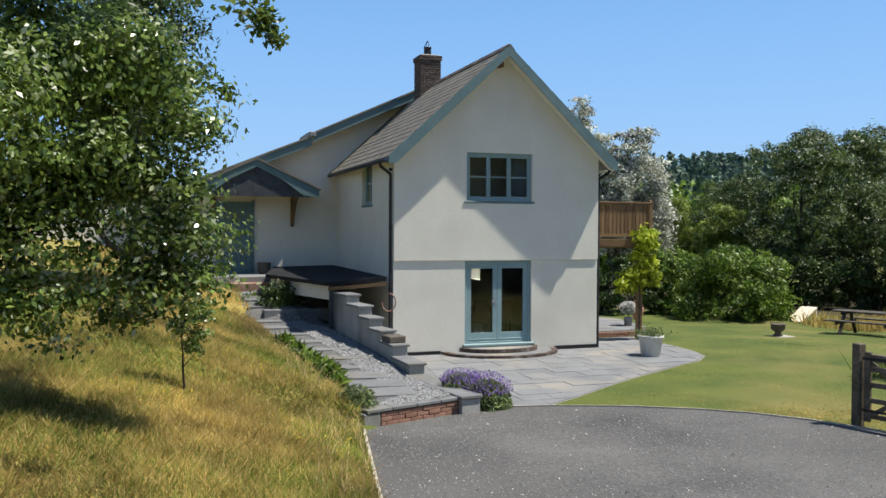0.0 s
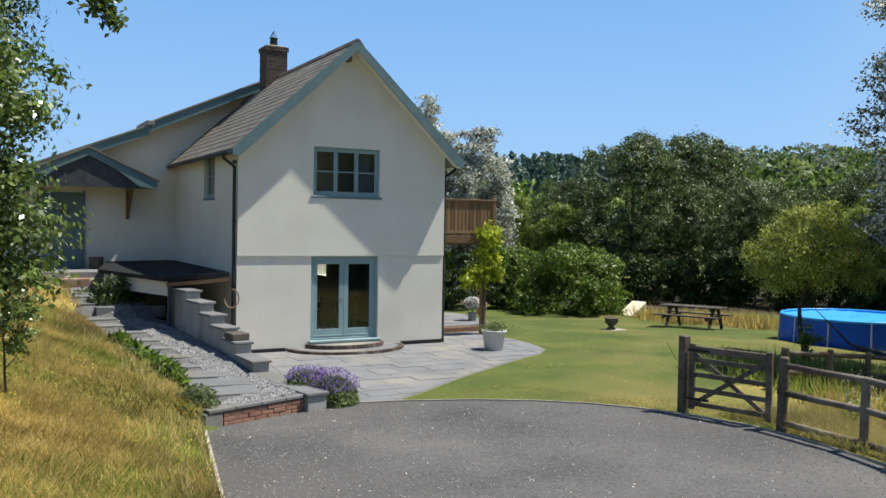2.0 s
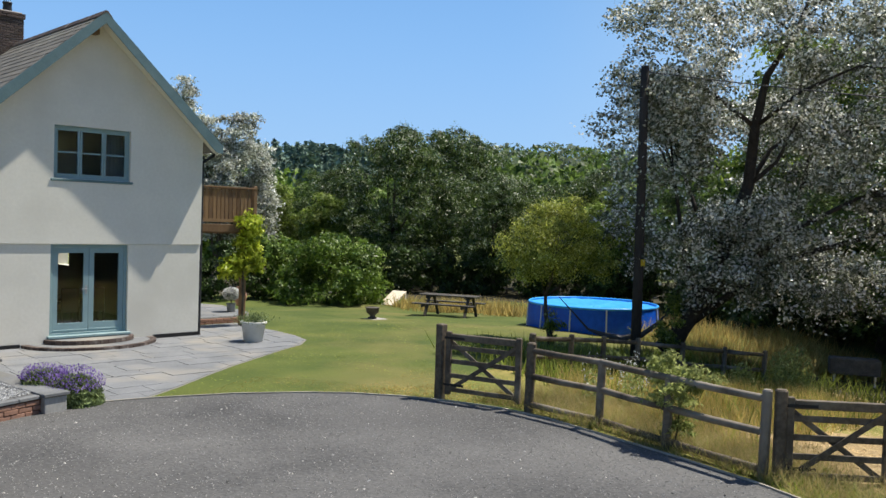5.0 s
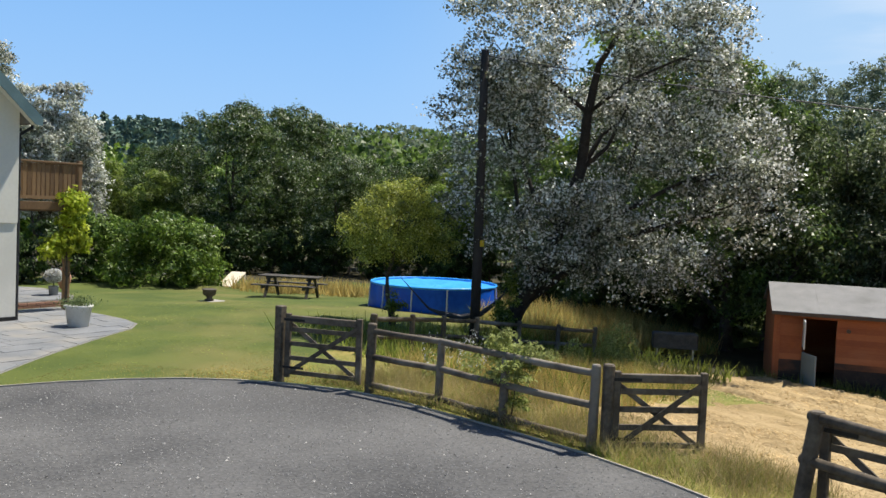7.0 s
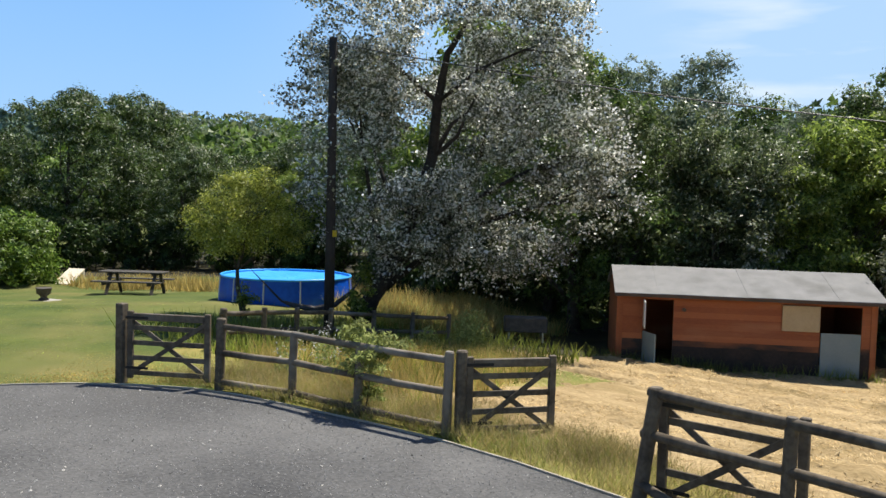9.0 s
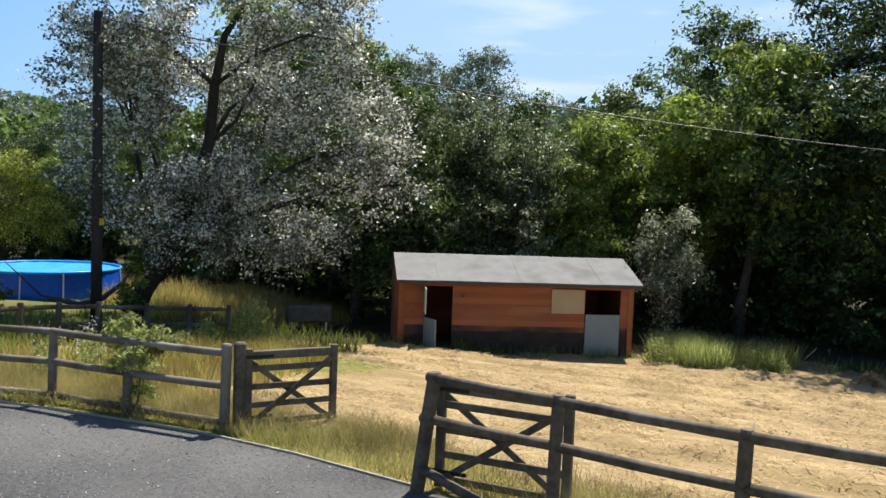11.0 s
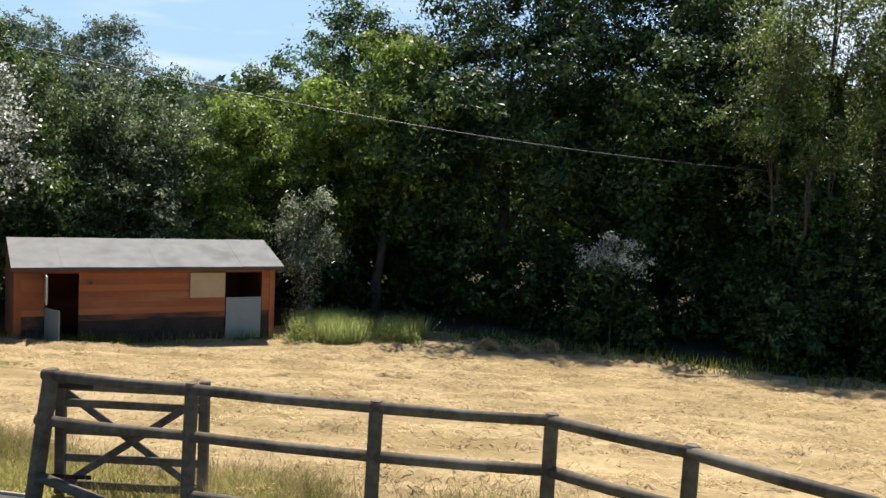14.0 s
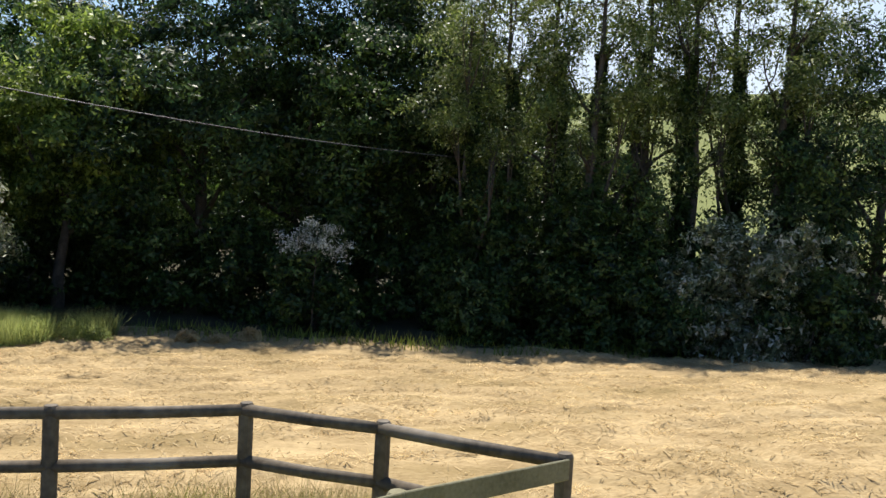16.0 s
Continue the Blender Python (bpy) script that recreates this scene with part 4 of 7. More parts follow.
f = bm.faces.new([bm.verts.new((x, -PD + 0.06, z)) for x, z in ((-1.5, 3.78), (1.5, 3.78), (1.25, 4.1), (0, PA - 0.1), (-1.25, 4.1))])
r = bmesh.ops.extrude_face_region(bm, geom=[f])
bmesh.ops.translate(bm, vec=(0, 0.03, 0), verts=[v for v in r["geom"] if isinstance(v, bmesh.types.BMVert)])
part("gable_panel", bm, PORCH_DARK, porch, "dark slatted gable panel")
wd = empty("wing_door", HOUSE @ pose(-3.38, WV - 0.03, 1.6), "teal painted plank door under the porch", "door", kind="structure")
for i in range(6):
    part("plank", bbox(i * 0.155, i * 0.155 + 0.15, 0, 0.04, 0, 2.05, bevel=0.006), TEAL, wd)
part("pane", bbox(0.36, 0.57, -0.008, 0.0, 1.45, 1.75), GLASS, wd)
for a in (-0.07, 0.93):
    part("door_frame", bbox(a, a + 0.065, -0.03, 0.03, 0, 2.1), TEAL, wd)
bm = bmesh.new()
box(bm, -0.07, 0.07, -0.14, 0, 0, 0.04)
box(bm, -0.055, 0.055, -0.13, -0.02, 0.04, 0.2, 0.02)
box(bm, -0.08, 0.08, -0.15, 0, 0.2, 0.24, 0.01)
thing("wall_lantern", bm, BLACK, "black wall lantern beside the porch door", "lamp", m=HOUSE @ pose(-3.95, WV, 3.2))
bm = bmesh.new()
lathe(bm, [(0.13, 0), (0.17, 0.05), (0.19, 0.3), (0.2, 0.32)], 18)
thing("doorstep_pot", bm, DARK_POT, "dark empty pot beside the porch door", "pot", m=HOUSE @ pose(-2.15, WV - 0.4, 1.6), smooth=True)
bm = bmesh.new()
box(bm, -5.2, -0.1, WV - 1.7, WV, 1.0, 1.6, 0.015)
thing("terrace", bm, STONE, "grey stone terrace before the porch door", "terrace", "structure", m=HOUSE)
bm = bmesh.new()
box(bm, -4.4, -2.0, WV - 2.15, WV - 1.71, 1.0, 1.45, 0.015)
thing("terrace_step", bm, BRICK_RED, "brick step up to the terrace", "step", "structure", m=HOUSE)

# flat-roofed wood store against the side wall
ws = empty("wood_store", HOUSE, "low flat-roofed wood store with a black felt roof", "shed")
ROOF_4 = [uvz for uvz in ((-1.28, 19.42, 1.73), (-2.62, 19.2, 1.62), (-4.6, 22.3, 1.62), (-4.9, 24.9, 1.70), (-3.25, 25.5, 1.73))]
bm = bmesh.new()
lo = [bm.verts.new(HOUSE_BACK @ Vector(p)) for p in ROOF_4]
hi = [bm.verts.new(HOUSE_BACK @ Vector(p) + Vector((0, 0, 0.09))) for p in ROOF_4]
bm.faces.new(hi), bm.faces.new(lo[::-1])
for i in range(5):
    bm.faces.new((lo[i], lo[(i + 1) % 5], hi[(i + 1) % 5], hi[i]))
part("roof", bm, ROOF_FELT, ws, "black felt roof")
bm = bmesh.new()
tube(bm, [HOUSE_BACK @ Vector((-1.3, 19.46, 1.66)), HOUSE_BACK @ Vector((-2.58, 19.26, 1.55))], [0.06, 0.06], 4)
part("fascia", bm, DECK, ws)
for p in ((-2.52, 19.35), (-4.45, 22.35)):
    q_ = HOUSE_BACK @ Vector((*p, 0))
    part("post", bbox(q_.x - 0.04, q_.x + 0.04, q_.y - 0.04, q_.y + 0.04, 0.3, 1.62), PORCH_DARK, ws)
bm = bmesh.new()
q1, q2 = HOUSE_BACK @ Vector((-2.55, 19.5, 0)), HOUSE_BACK @ Vector((-4.45, 22.3, 0))
prism(bm, [(q1.x, q1.y), (q1.x + 0.06, q1.y), (q2.x + 0.06, q2.y), (q2.x, q2.y)], 1.28, 1.6)
part("side_panel", bm, RENDER, ws)
rng = np.random.default_rng(3)
for i in range(34):
    bm = bmesh.new()
    tube(bm, [(0, 0, 0), (0, 0.32, 0)], [0.05 + 0.03 * rng.random()] * 2, 7, 0.3)
    thing("firewood_log", bm, DECK, "split firewood log stacked in the wood store", "log", group="firewood stack", m=HOUSE @ pose(-0.3 - (i % 7) * 0.14, 0.75 + 0.1 * rng.random(), 0.07 + (i // 7) * 0.13))
bm = bmesh.new()
a = np.linspace(0, 2 * math.pi, 17)
tube(bm, [(0.16 * math.sin(t_), 0.0, 0.2 * math.cos(t_)) for t_ in a[:13]], [0.014] * 13, 6)
thing("hanging_hose", bm, BRICK_RED, "red-brown hose loop hung on the wood store wall", "hose", m=HOUSE @ pose(-0.14, -0.1, 1.25))

# round brick steps before the doors
steps = empty("door_steps", HOUSE, "two curved brick steps before the glazed doors", "steps", kind="structure")
for k, (ua, ub, out, z0, z1) in enumerate(((1.15, 4.0, 1.1, -0.25, 0.075), (1.6, 3.52, 0.6, 0.075, 0.155))):
    c, w = (ua + ub) / 2, (ub - ua) / 2
    bm = bmesh.new()
    arc = [(c + w * math.cos(t_) * 0.93, -out * 0.93 * math.sin(t_)) for t_ in np.linspace(math.pi, 0, 22)]
    prism(bm, [(x, y) for x, y in arc] + [(c + w, 0.034), (c - w, 0.034)], z0, z1 - 0.01)
    part("tread", bm, STONE, steps)
    n = 26 if k == 0 else 18
    for i in range(n):
        t0 = math.pi * (1 - (i + 0.04) / n)
        t1 = math.pi * (1 - (i + 0.96) / n)
        bm = bmesh.new()
        o4 = [(c + w * math.cos(t0), -out * math.sin(t0)), (c + w * math.cos(t1), -out * math.sin(t1)), (c + w * 0.9 * math.cos(t1), -out * 0.9 * math.sin(t1)), (c + w * 0.9 * math.cos(t0), -out * 0.9 * math.sin(t0))]
        prism(bm, o4, z0, z1)
        part("brick", bm, BRICK, steps)

# balcony at the far side
bal = empty("balcony", HOUSE, "brown timber balcony on posts at the house's side", "balcony")
BX0, BX1, BY0, BY1 = HW, 7.3, 1.1, 4.2
part("deck", bbox(BX0, BX1, BY0, BY1, 2.42, 2.54), DECK, bal)
part("beam", bbox(BX0, BX1 + 0.05, BY0 - 0.04, BY0 + 0.01, 2.46, 2.66, bevel=0.008), DECK, bal)
part("lower_rail", bbox(BX0, BX1, BY0 - 0.03, BY0 + 0.02, 2.72, 2.80), DECK, bal)
part("handrail", bbox(BX0, BX1 + 0.06, BY0 - 0.06, BY0 + 0.06, 3.58, 3.63, bevel=0.008), DECK, bal)
part("handrail", bbox(BX1 - 0.06, BX1 + 0.06, BY0, BY1, 3.58, 3.63), DECK, bal)
part("newel_post", bbox(BX1 - 0.05, BX1 + 0.05, BY0 - 0.05, BY0 + 0.05, 2.5, 3.68, bevel=0.01), DECK, bal)
n = 18
for i in range(n):
    part("slat", bbox(BX0 + 0.02 + i * 0.113, BX0 + 0.02 + i * 0.113 + 0.08, BY0 - 0.02, BY0 + 0.005, 2.70, 3.57), DECK, bal)
for i in range(22):
    part("slat", bbox(BX1 - 0.02, BX1 + 0.005, BY0 + 0.08 + i * 0.14, BY0 + 0.08 + i * 0.14 + 0.11, 2.70, 3.57), DECK, bal)
part("post", bbox(6.98, 7.12, BY0 + 0.02, BY0 + 0.16, -0.05, 2.42, bevel=0.012), DECK, bal)
part("post", bbox(6.98, 7.12, BY1 - 0.2, BY1 - 0.06, -0.05, 2.42, bevel=0.012), DECK, bal)


# ---- fences and gates ----
def post_at(parent, x, y, z0, h, r=0.06, lean=(0, 0), round_=True, material=None):
    bm = bmesh.new()
    if round_:
        tube(bm, [(x, y, z0), (x + lean[0] * 0.5, y + lean[1] * 0.5, z0 + h * 0.5), (x + lean[0], y + lean[1], z0 + h - 0.02), (x + lean[0], y + lean[1], z0 + h)], [r, r, r, r * 0.8], 12, 0.1)
    else:
        box(bm, -r, r, -r, r, 0, h, 0.012, Matrix.Translation((x, y, z0)) @ Matrix.Rotation(radians(20), 4, "Z"))
    return part("post", bm, material or FENCE, parent, smooth=False)


def rail_between(parent, a, b, r=0.045, name="rail", material=None):
    bm = bmesh.new()
    a, b = Vector(a), Vector(b)
    mid = a.lerp(b, 0.5) - Vector((0, 0, 0.008))
    tube(bm, [a, mid, b], [r, r * 0.97, r * 0.94], 14, 0.08)
    return part(name, bm, material or FENCE, parent, smooth=True)


def fence(name, pts, heights, label, h=1.18, r=0.06, rails=(1.06, 0.6, 0.18), material=None, tilt=(0, 0)):
    """Round posts with round rails; h: one height or one for each post; tilt: the first post's lean."""
    f = empty(name, pose(pts[0][0], pts[0][1], 0), label, "fence")
    ox, oy = pts[0]
    for i, ((x, y), z) in enumerate(zip(pts, heights)):
        hi = h[i] if isinstance(h, tuple) else h
        post_at(f, x - ox, y - oy, z - 0.15, hi + 0.15, r * (1.25 if i == 0 else 1), tilt if i == 0 else (0.012, -0.02), material=material)
    for i, ((xa, ya), (xb, yb), za, zb) in enumerate(zip(pts, pts[1:], heights, heights[1:])):
        for k in rails:
            lx, ly = (tilt[0] * k / 1.2, tilt[1] * k / 1.2) if i == 0 else (0, 0)
            d = Vector((xb - xa, yb - ya, 0)).normalized() * (0.07 if i == 0 else 0)
            rail_between(f, (xa - ox + lx - d.x, ya - oy + ly - d.y, za + k), (xb - ox, yb - oy, zb + k), 0.048, material=material)
    return f


def field_gate(name, m, w, h, label, bars=5):
    """A timber gate with a cross brace; hinge side at the origin, along +x."""
    g = empty(name, m, label, "gate")
    part("stile", bbox(0, 0.09, -0.035, 0.035, 0.05, h, bevel=0.01), FENCE, g)
    part("stile", bbox(w - 0.09, w, -0.035, 0.035, 0.05, h, bevel=0.01), FENCE, g)
    part("top_rail", bbox(0.09, w - 0.09, -0.03, 0.03, h - 0.14, h - 0.03, bevel=0.01), FENCE, g)
    for i in range(bars - 1):
        z = 0.10 + (h - 0.34) * i / (bars - 2) * 0.93
        part("bar", bbox(0.09, w - 0.09, -0.012, 0.012, z, z + 0.075, bevel=0.005), FENCE, g)
    for a, b in (((0.06, 0.12), (w - 0.08, h - 0.16)), ((0.06, h - 0.16), (w - 0.08, 0.12))):
        d = Vector((b[0] - a[0], 0, b[1] - a[1]))
        ang = math.atan2(d.z, d.x)
        yo = -0.034 if a[1] < b[1] else 0.02
        bm = bbox(0, d.length, yo, yo + 0.02, -0.035, 0.035, bevel=0.004, m=Matrix.Translation((a[0], 0, a[1])) @ Matrix.Rotation(-ang, 4, "Y"))
        part("brace", bm, FENCE, g)
    for z in (0.22, h - 0.1):
        part("hinge", bbox(-0.02, 0.35, -0.042, -0.035, z - 0.02, z + 0.02), BLACK, g, "black strap hinge")
    return g


def along(a, b):
    return math.degrees(math.atan2(b[1] - a[1], b[0] - a[0]))


GA, GA2, GB = (6.22, 12.88), (6.28, 12.80), (7.09, 11.66)
f1 = empty("gate_post", pose(*GA, 0), "tall weathered square gate post at the lawn gate", "post")
post_at(f1, 0, 0, -0.2, 1.22 + 0.2, 0.07, round_=False)
L_ = math.hypot(GB[0] - GA2[0], GB[1] - GA2[1])
field_gate("lawn_gate", pose(*GA2, 0.02, 0, 0, along(GA2, GB)), L_ - 0.06, 1.09, "closed weathered timber gate with crossed braces")
FENCE_1 = [(7.12, 11.55), (7.53, 10.28), (7.66, 8.98), (7.88, 7.53)]
fence("rail_fence", FENCE_1, [0, 0, 0, 0], "weathered post-and-rail fence along the drive", (1.07, 0.97, 0.97, 1.06), rails=(0.95, 0.55, 0.11), tilt=(0.012, -0.02))
GC = (8.02, 7.42)
f2 = empty("gate_post", pose(*GC, 0), "weathered round gate post at the paddock gateway", "post")
post_at(f2, 0, 0, -0.2, 1.27, 0.075)
field_gate("paddock_gate", pose(*GC, -0.07, 0, 0, along(GC, (9.13, 6.76))) @ pose(0.06, 0, 0), 1.2, 1.06, "open timber paddock gate with crossed braces")
FENCE_2 = [(7.40, 4.51), (7.32, 3.04), (7.16, 1.41), (7.15, -0.01), (6.54, -0.99), (5.65, -2.07)]
f3 = fence("rail_fence", FENCE_2, [0, 0, 0, 0, 0, 0], "weathered round-rail fence round the paddock corner", 1.2, 0.058, rails=(1.145, 0.74), tilt=(0.08, -0.13))
o_ = FENCE_2[0]
for (xa, ya), (xb, yb) in zip(FENCE_2[1:], FENCE_2[2:]):
    rail_between(f3, (xa - o_[0], ya - o_[1], 0.22), (xb - o_[0], yb - o_[1], 0.22), 0.048)
rail_between(f3, (0, 0, 0.27), (-0.13, -1.25, -0.03), 0.048, "fallen_rail")
FENCE_3 = [(5.65, -2.07), (5.17, -0.88), (4.45, 0.52), (3.75, 2.0)]
f4 = empty("board_fence", pose(5.17, -0.88, 0), "mossy board fence with round posts", "fence")
for x, y in FENCE_3[1:]:
    post_at(f4, x - 5.17, y + 0.88, -0.2, 1.36, 0.07, material=FENCE_OLD)
for (xa, ya), (xb, yb) in zip(FENCE_3, FENCE_3[1:]):
    for z in (1.11, 0.6):
        bm = bmesh.new()
        d = Vector((xb - xa, yb - ya, 0))
        m_ = Matrix.Translation((xa - 5.17, ya + 0.88, z)) @ Matrix.Rotation(math.atan2(d.y, d.x), 4, "Z")
        box(bm, 0, d.length, 0.05, 0.075, -0.07, 0.07, 0.006, m_)
        part("board", bm, FENCE_OLD, f4)
field_gate("paddock_gate", pose(7.63, 4.42, -0.03, 0, 0, along((7.63, 4.42), (7.75, 3.05))), 1.40, 1.15, "open timber paddock gate folded back on the fence")
FENCE_4 = [(9.0, 14.5), (10.2, 14.95), (11.2, 15.2), (12.2, 15.3), (13.3, 15.1), (14.4, 14.95), (15.6, 14.9)]
fence("rail_fence", FENCE_4, [float(land(*p)) for p in FENCE_4], "low dark fence behind the tall grass", 0.78, 0.055, rails=(0.68, 0.32))

# ---- stable ----
SA = Vector((19.25, 12.3, -1.2))
SB = Vector((22.97, 7.29, -1.2))
SL = (SB - SA).length
SM = Matrix.Translation(SA) @ Matrix.Rotation(math.atan2(SB.y - SA.y, SB.x - SA.x), 4, "Z")
shed = empty("stable", SM, "orange-stained timber stable with a grey felt roof", "stable")
SH, SD, SR = 1.99, 3.2, 2.51
D1, HT, D2 = (0.60, 1.36, 0.0, 1.78), (4.02, 4.95, 1.13, 1.78), (4.95, 5.94, 0.0, 1.78)
openings = [D1, D2]
bm = bmesh.new()
holed(bm, SL, -0.3, SH, openings, 0.06)
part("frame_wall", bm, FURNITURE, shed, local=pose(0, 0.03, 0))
for i in range(13):                                   # boards of the front
    z = 0.02 + i * 0.147
    z1 = min(SH, z + 0.15)
    spans = [(0.0, D1[0]), (D1[1], D2[0]), (D2[1], SL)] if z < D1[3] else [(0.0, SL)]
    for a, b in spans:
        bm = bmesh.new()
        f = [bm.verts.new(p) for p in ((a, 0.03, z), (a, 0.0, z + 0.004), (a, 0.018, z1), (a, 0.03, z1))]
        fc = bm.faces.new(f)
        r = bmesh.ops.extrude_face_region(bm, geom=[fc])
        bmesh.ops.translate(bm, vec=(b - a, 0, 0), verts=[v for v in r["geom"] if isinstance(v, bmesh.types.BMVert)])
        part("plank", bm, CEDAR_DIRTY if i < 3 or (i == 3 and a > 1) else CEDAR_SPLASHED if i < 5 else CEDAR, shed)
for x in (0.0, SL - 0.09):
    part("corner_board", bbox(x, x + 0.09, -0.02, 0.0, 0, SH), CEDAR, shed)
for x in (-0.06, SL):
    bm = bmesh.new()
    f = bm.faces.new([bm.verts.new((x, y, z)) for y, z in ((0, -0.3), (SD, -0.3), (SD, SH), (SD / 2, SR), (0, SH))])
    r = bmesh.ops.extrude_face_region(bm, geom=[f])
    bmesh.ops.translate(bm, vec=(0.06, 0, 0), verts=[v for v in r["geom"] if isinstance(v, bmesh.types.BMVert)])
    part("end_wall", bm, CEDAR, shed)
part("back_wall", bbox(0, SL, SD - 0.06, SD, -0.3, SH), CEDAR, shed)
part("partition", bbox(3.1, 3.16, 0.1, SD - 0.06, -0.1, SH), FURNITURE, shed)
for s in (-1, 1):
    for k in range(6):                                # felt strips, each lapped on the next
        a, b = -0.14 + k * (SL + 0.34) / 6, -0.14 + (k + 1) * (SL + 0.34) / 6 + 0.03
        bm = bmesh.new()
        y0 = -0.22 if s < 0 else SD + 0.22
        ze = SH - 0.04
        lift = 0.006 * (k % 2)
        q4 = [(y0, ze + lift), (SD / 2, SR + 0.03 + lift), (SD / 2, SR - 0.02), (y0, ze - 0.05)]
        f = bm.faces.new([bm.verts.new((a, y, z)) for y, z in q4])
        r = bmesh.ops.extrude_face_region(bm, geom=[f])
        bmesh.ops.translate(bm, vec=(b - a, 0, 0), verts=[v for v in r["geom"] if isinstance(v, bmesh.types.BMVert)])
        part("roof_felt", bm, FELT, shed)
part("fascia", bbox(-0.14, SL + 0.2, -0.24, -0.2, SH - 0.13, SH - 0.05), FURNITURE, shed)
bm = bbox(0, 0.70, 0, 0.04, 0.0, 0.95, bevel=0.006)
part("lower_door", bm, GREY_DOOR, shed, "open grey lower half door", local=pose(0.60, -0.01, 0.02, 0, 0, -70))
bm = bbox(0, 0.68, 0, 0.035, 1.12, 1.78, bevel=0.006)
part("upper_door", bm, POT_WHITE, shed, "open pale upper half door", local=pose(0.60, -0.01, 0.0, 0, 0, -93))
part("lower_door", bbox(D2[0] + 0.02, D2[1] - 0.02, -0.03, 0.01, 0.02, 1.12, bevel=0.006), GREY_DOOR, shed, "closed grey lower half door")
part("upper_door", bbox(HT[0], HT[1] - 0.02, -0.05, -0.01, HT[2], HT[3], bevel=0.006), PLY, shed, "upper half door folded back, bare plywood")
bm = bmesh.new()
tube(bm, [(0, 0, 0), (0, -0.05, 0)], [0.05, 0.05], 10)
part("vent", bm, FURNITURE, shed, local=pose(1.62, 0.0, 1.55))

# ---- pool ----
POOL = Vector((15.52, 21.6, -0.17))
pool = empty("paddling_pool", Matrix.Translation(POOL), "round blue frame pool with a light blue cover", "pool")
PR, PH = 1.92, 0.76
bm = bmesh.new()
rings = []
for z, r_ in ((0, PR + 0.03), (0.05, PR + 0.06), (0.3, PR + 0.05), (0.6, PR + 0.02), (PH, PR)):
    rings.append([bm.verts.new((r_ * math.cos(2 * math.pi * k / 48) * (1 + 0.006 * math.sin(k * 3)), r_ * math.sin(2 * math.pi * k / 48) * (1 + 0.006 * math.sin(k * 3)), z)) for k in range(48)])
for a, b in zip(rings, rings[1:]):
    for k in range(48):
        bm.faces.new((a[k], a[(k + 1) % 48], b[(k + 1) % 48], b[k]))
bm.faces.new(rings[0][::-1])
part("wall", bm, POOL_BLUE, pool, smooth=True)
bm = bmesh.new()
rng = np.random.default_rng(5)
rings = [[bm.verts.new((r_ * math.cos(2 * math.pi * k / 48), r_ * math.sin(2 * math.pi * k / 48), PH - 0.03 - 0.05 * (1 - r_ / PR) + 0.018 * rng.normal() * (r_ < PR))) for k in range(48)] for r_ in (PR, PR * 0.9, PR * 0.75, PR * 0.55, PR * 0.35, PR * 0.15)]
for a, b in zip(rings, rings[1:]):
    for k in range(48):
        bm.faces.new((a[k], a[(k + 1) % 48], b[(k + 1) % 48], b[k]))
bm.faces.new(rings[-1])
part("cover", bm, POOL_COVER, pool, "light blue sagging cover", smooth=True)
bm = bmesh.new()
tube(bm, [(PR * math.cos(a), PR * math.sin(a), PH) for a in np.linspace(0, 2 * math.pi, 49)], [0.035] * 49, 8, cap=False)
part("top_rim", bm, POOL_COVER, pool, smooth=True)
for k in range(12):
    a = 2 * math.pi * k / 12 + 0.1
    bm = bmesh.new()
    tube(bm, [((PR + 0.07) * math.cos(a), (PR + 0.07) * math.sin(a), 0), ((PR + 0.03) * math.cos(a), (PR + 0.03) * math.sin(a), PH - 0.02)], [0.022, 0.022], 8)
    part("leg", bm, POOL_LEG, pool)

# hammock strung between the pole and the willow
bm = bmesh.new()
tube(bm, [(11.9, 18.0, 1.15), (12.55, 17.65, 0.38), (12.81, 17.47, 0.27), (13.21, 17.18, 0.19), (13.59, 16.87, 0.30), (13.86, 16.66, 0.58), (14.01, 16.53, 0.82), (14.45, 16.6, 1.4)], [0.008, 0.03, 0.065, 0.08, 0.07, 0.05, 0.015, 0.01], 8)
thing("hammock", bm, RUBBER, "dark hammock slung between two trees", "hammock")

# ---- picnic table ----
pt = empty("picnic_table", pose(13.35, 27.0, float(land(13.35, 27.0)), 0, 0, -46), "weathered timber picnic table with fixed benches", "table")
for i in range(5):
    part("top_plank", bbox(-1.05, 1.05, -0.36 + i * 0.147, -0.36 + i * 0.147 + 0.138, 0.70, 0.74, bevel=0.005), PICNIC, pt)
for s in (-1, 1):
    for i in range(2):
        part("bench_plank", bbox(-1.1, 1.1, s * 0.66 - 0.14 + i * 0.145, s * 0.66 - 0.14 + i * 0.145 + 0.135, 0.42, 0.46, bevel=0.005), PICNIC, pt)
for x in (-0.72, 0.72):
    part("cross_beam", bbox(x - 0.03, x + 0.03, -0.8, 0.8, 0.33, 0.42), PICNIC, pt)
    part("top_bearer", bbox(x - 0.03, x + 0.03, -0.34, 0.34, 0.61, 0.70), PICNIC, pt)
    for s in (-1, 1):
        bm = bmesh.new()
        d = Vector((0, s * 0.45, -0.72))
        box(bm, -0.03, 0.03, -0.045, 0.045, 0, d.length, 0, Matrix.Translation((x + 0.06, s * 0.22, 0.70)) @ d.to_track_quat("Z", "X").to_matrix().to_4x4())
        part("leg", bm, PICNIC, pt)
